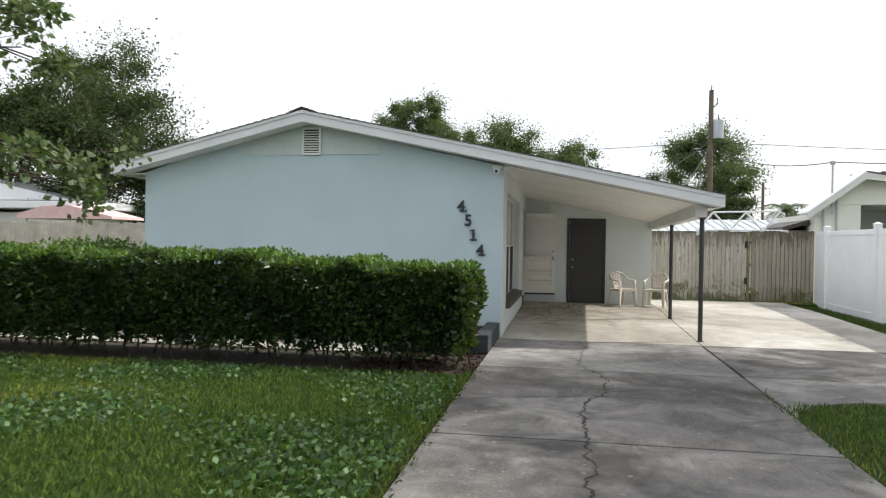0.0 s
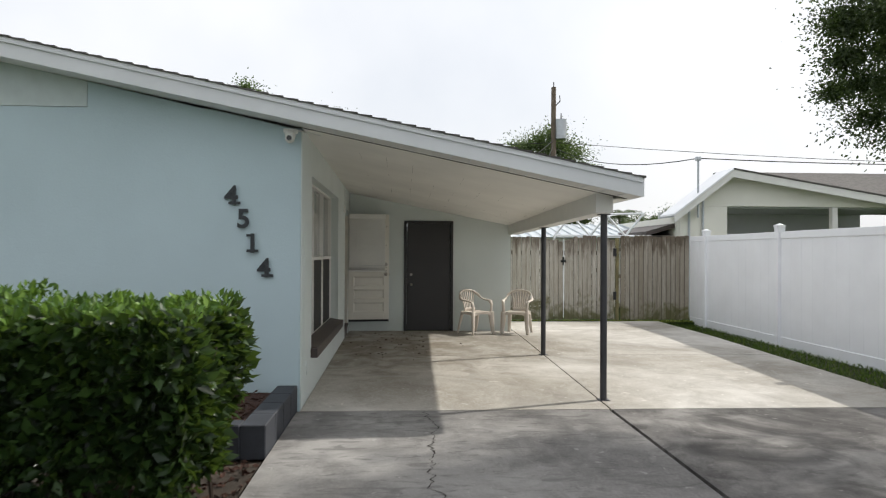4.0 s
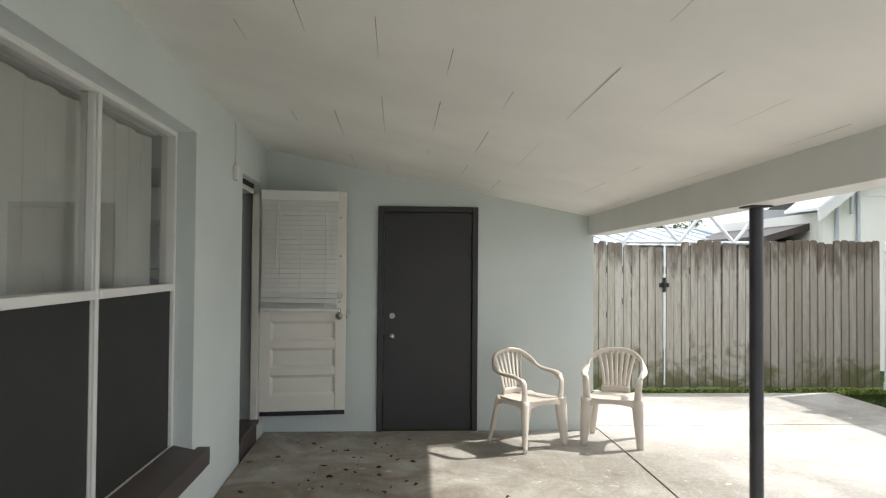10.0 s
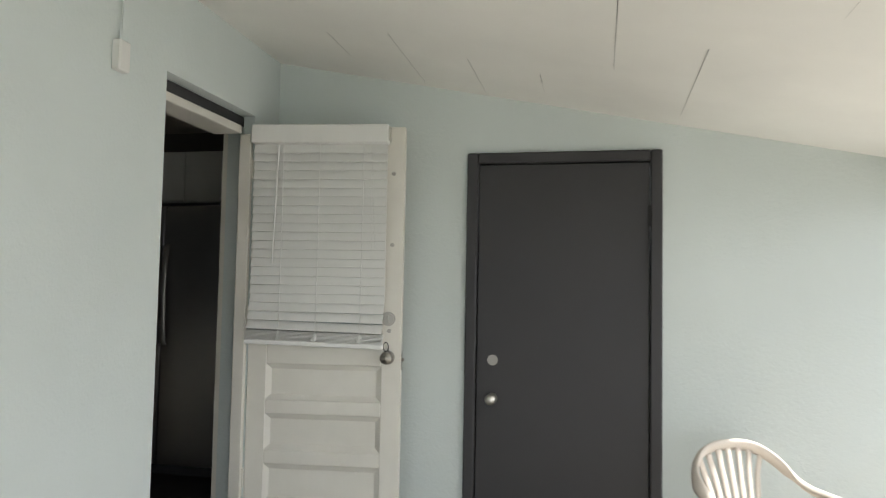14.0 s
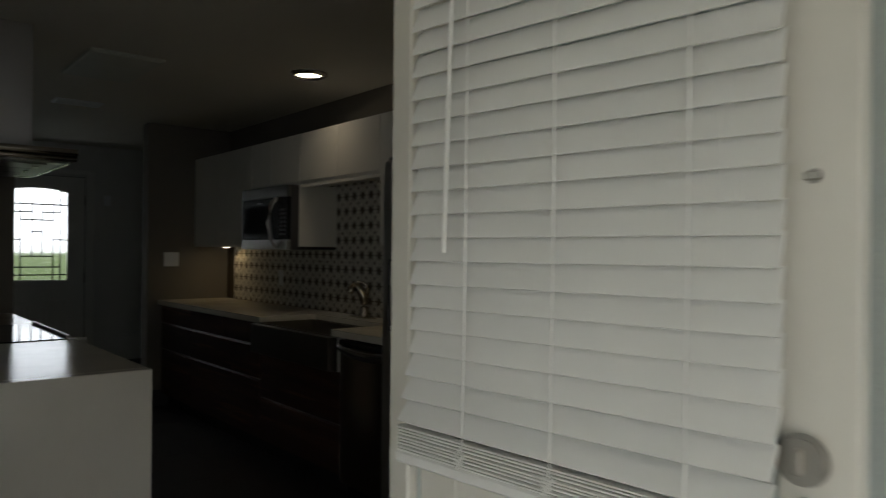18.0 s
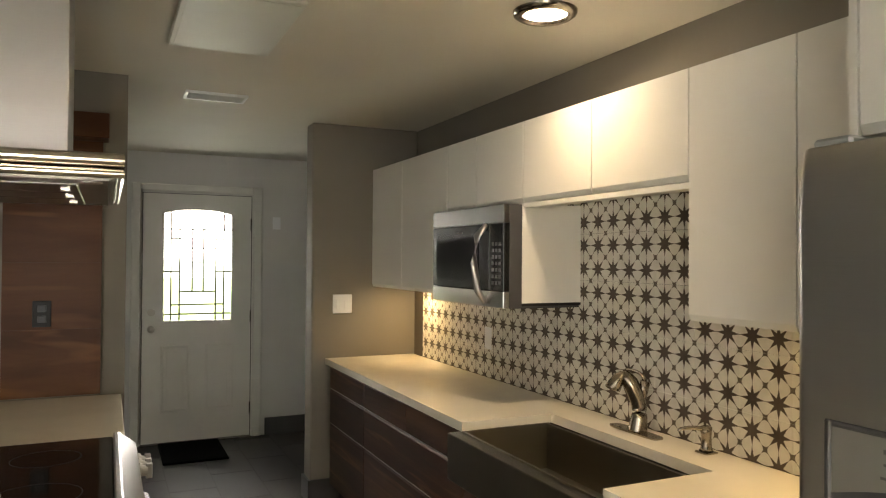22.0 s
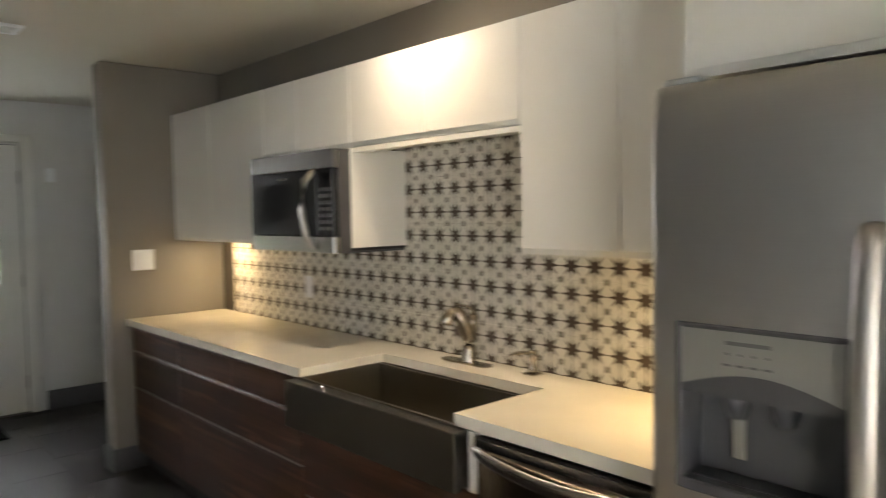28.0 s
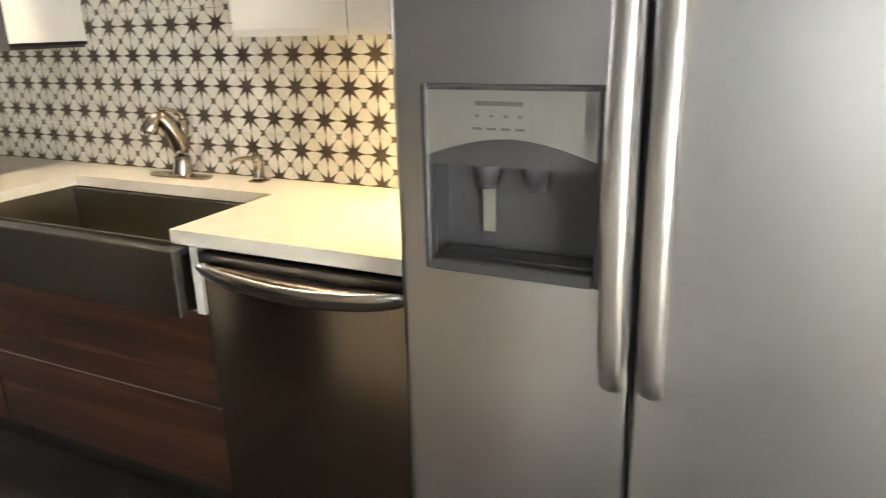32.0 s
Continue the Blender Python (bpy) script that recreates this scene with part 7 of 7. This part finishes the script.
ys_ = [GA + (GB - GA) * i / N for i in range(N + 1)]
prism(lf3, [(y, arch_z(y)) for y in ys_] + [(GB, 2.098), (GA, 2.098)], -0.045, -0.002, "x")
slab3 = part("leaf", lf3, M_WHITE, fd)
part("light_frame", T([(0.002, GA, GZ0), (0.002, GA, arch_z(GA))] + [(0.002, y, arch_z(y)) for y in ys_[1:-1]] + [(0.002, GB, arch_z(GB)), (0.002, GB, GZ0), (0.002, GA, GZ0)], 0.014, 6), M_WHITE, slab3)
pane = bmesh.new()
prism(pane, [(GA, GZ0), (GB, GZ0)] + [(y, arch_z(y)) for y in ys_[::-1]], -0.026, -0.022, "x")
pg = part("pane", pane, M_FROST, fd, "frosted bevelled glass")
pg.visible_shadow = False
came = bmesh.new()
for u in (0.12, 0.24, 0.42, 0.58, 0.76, 0.88):
    y = GA + (GB - GA) * u
    lo = GZ0 if u not in (0.42, 0.58) else GZ0 + 0.25
    bx(came, -0.021, -0.015, y - 0.0065, y + 0.0065, lo, arch_z(y) - (0.0 if u in (0.12, 0.88) else 0.14))
for z, a, b in ((GZ0 + 0.06, 0, 1), (GZ0 + 0.14, 0.12, 0.88), (GZ0 + 0.25, 0.24, 0.76), (GZ0 + 0.42, 0, 0.24), (GZ0 + 0.42, 0.76, 1), (GZ0 + 0.50, 0.42, 0.58), (GZ0 + 0.62, 0.24, 0.76), (GZ0 + 0.78, 0, 1), (GZ0 + 0.70, 0.12, 0.42), (GZ0 + 0.70, 0.58, 0.88)):
    bx(came, -0.0208, -0.0152, GA + (GB - GA) * a, GA + (GB - GA) * b, z - 0.0065, z + 0.0065)
part("lead_came", came, M_BLACK, fd, "dark lead lines of the light")
for a, b in ((0.15, 0.38), (0.51, 0.74)):
    bm = B((-0.002, 0.012, a, a + 0.02, 0.26, 0.82), (-0.002, 0.012, b - 0.02, b, 0.26, 0.82), (-0.002, 0.012, a + 0.02, b - 0.02, 0.26, 0.28), (-0.002, 0.012, a + 0.02, b - 0.02, 0.80, 0.82), bevel=0.003)
    bx(bm, -0.002, 0.003, a + 0.05, b - 0.05, 0.31, 0.77, bevel=0.002)
    part("raised_panel", bm, M_WHITE, slab3)
for z in (0.96, 1.10):
    bm = C((-0.002, 0.075, z), (0.012, 0.075, z), 0.03, n=18)
    if z < 1:
        bmesh.ops.create_uvsphere(bm, u_segments=14, v_segments=10, radius=0.028, matrix=Matrix.Translation((0.045, 0.075, z)))
    part("knob" if z < 1 else "deadbolt", bm, M_NICKEL, slab3, smooth=z < 1)
for z in (0.2, 1.0, 1.8):
    part("hinge", B((-0.002, 0.006, W - 0.012, W - 0.002, z, z + 0.10)), M_BRONZE, fd)
# dark strips stand in for the shaded gap between leaf and casing
part("weather_strip", B((-0.004, -0.0005, -0.001, 0.005, 0, 2.1), (-0.004, -0.0005, W - 0.005, W + 0.001, 0, 2.1), (-0.004, -0.0005, 0.005, W - 0.005, 2.096, 2.102)), M_GREY_PLASTIC, fd, "dark line painted for the shaded gap round the leaf")
part("threshold", B((-0.12, 0.05, 0.0, W, -0.015, 0.010)), M_BRONZE, fd)
mt = thing("doormat", (-6.85, 6.36, KF), "dark doormat inside the front door", "doormat")
part("mat", B((-0.25, 0.38, -0.24, 0.24, 0.0, 0.016), bevel=0.004), plain("black_doormat_fibre", (0.004, 0.004, 0.004), 0.95, var=0.3, fine=150, bump=0.5, spec=0.05), mt)

for nm, at_, ax in (("light_switch", (-5.25, 7.125, 1.435), "double white light switch plate on the taupe wall"), ("wall_sensor", (-7.14, 7.09, 2.04), "small white sensor box beside the front door")):
    sw = thing(nm, at_, ax, "switch" if nm == "light_switch" else "sensor")
    h_, w_ = (0.062, 0.065) if nm == "light_switch" else (0.055, 0.035)
    part("plate", B((0.0, 0.007, -w_, w_, -h_, h_), bevel=0.003), M_VINYL, sw)
    if nm == "light_switch":
        for y in (-0.028, 0.028):
            part("rocker", B((0.007, 0.011, y - 0.016, y + 0.016, -0.035, 0.035), bevel=0.003), M_VINYL, sw)
for x, z in ((-4.18, 1.30), (-1.985, 1.395)):
    so2 = thing("tile_outlet", (x, YT - 0.012, z), "white outlet plate set in the patterned tile", "outlet")
    part("plate", B((-0.038, 0.038, -0.006, 0.0, -0.06, 0.06), bevel=0.003), M_VINYL, so2)
    for z1 in (-0.024, 0.024):
        part("socket", B((-0.018, 0.018, -0.01, -0.006, z1 - 0.016, z1 + 0.016), bevel=0.003), M_VINYL, so2)

# ceiling fixtures
cl = thing("recessed_light", (-2.84, 7.12, KC), "round recessed ceiling light, switched on, with a nickel trim", "ceiling light")
bm = bmesh.new()
n = 28
prof = [(0.115, 0.0), (0.112, -0.012), (0.095, -0.022), (0.080, -0.018), (0.078, -0.004)]
rings = [[bm.verts.new((r * math.cos(2 * math.pi * i / n), r * math.sin(2 * math.pi * i / n), z)) for i in range(n)] for r, z in prof]
for a_, b_ in zip(rings, rings[1:]):
    for i in range(n):
        bm.faces.new((a_[i], a_[(i + 1) % n], b_[(i + 1) % n], b_[i]))
part("trim", bm, M_BRASSY, cl, "brushed nickel trim ring", True)
part("diffuser", C((0, 0, -0.008), (0, 0, -0.004), 0.078, n=28), M_LAMP, cl, "glowing diffuser")
pn = thing("ceiling_panel_light", (-3.45, 6.14, KC), "flat pale ceiling panel light, switched off", "ceiling light")
part("panel", B((-0.35, 0.35, -0.2, 0.2, -0.016, 0.0), bevel=0.005), M_DIFFUSER, pn)
part("diffuser", B((-0.33, 0.33, -0.18, 0.18, -0.0195, -0.0165)), M_DIFFUSER, pn)
cv = thing("ceiling_vent", (-4.75, 6.25, KC), "white slatted ceiling air vent", "vent")
part("frame", B((-0.09, 0.09, -0.16, -0.145, -0.012, 0.0), (-0.09, 0.09, 0.145, 0.16, -0.012, 0.0), (-0.09, -0.075, -0.145, 0.145, -0.012, 0.0), (0.075, 0.09, -0.145, 0.145, -0.012, 0.0)), M_VINYL, cv)
part("backing", B((-0.075, 0.075, -0.145, 0.145, -0.002, 0.0)), M_DIFFUSER, cv)
for i in range(6):
    bm = B((-0.012, 0.012, -0.145, 0.145, -0.001, 0.001))
    bmesh.ops.transform(bm, matrix=pose(-0.062 + i * 0.025, 0, -0.008, 0, 35, 0), verts=bm.verts)
    part("slat", bm, M_VINYL, cv)
for x in (-4.95, -1.74):
    pk = thing("puck_lamp", (x, 7.50, 1.562), "small round under-cabinet lamp, switched on", "lamp", "under-cabinet lamps")
    part("housing", C((0, 0, -0.018), (0, 0, 0.0), 0.035, n=20), M_VINYL, pk)
    part("diffuser", C((0, 0, -0.0205), (0, 0, -0.0185), 0.028, n=20), M_LAMP, pk, "glowing diffuser")

# ---------- tiles, piece by piece ----------
wall_tiles = structure("backsplash", B((-5.25, -1.50, YT - 0.006, YT + 0.012, 1.0, 2.02)), M_GROUT, "cream wall tiles with dark brown eight-pointed stars", "backsplash")
TS = 0.2034
bm = B((-TS / 2 + 0.0006, TS / 2 - 0.0006, -0.004, 0.004, -TS / 2 + 0.0006, TS / 2 - 0.0006), bevel=0.0006)
tile_me = finish(bm, "tile", M_TILE)
for r in range(5):
    for k in range(-1, 18):
        piece("tile", tile_me, wall_tiles, pose(-2.09 + 2.5 * TS + TS / 4 - k * TS, YT - 0.0085, 1.39 - 1.5 * TS + TS / 4 + r * TS))

FT, FW = 0.61, 0.305
bm = B((0.0018, FT - 0.0018, 0.0018, FW - 0.0018, -0.001, 0.0))
floor_me = finish(bm, "floor_tile", M_FLOOR)
for r in range(24):
    for k in range(12):
        x = -7.32 + k * FT - (0.305 if r % 2 else 0.0)
        y = 0.32 + r * FW
        if x < -7.5 or x > -0.75 or y + FW > 7.6:
            continue
        piece("floor_tile", floor_me, floor, pose(x, y, KF))
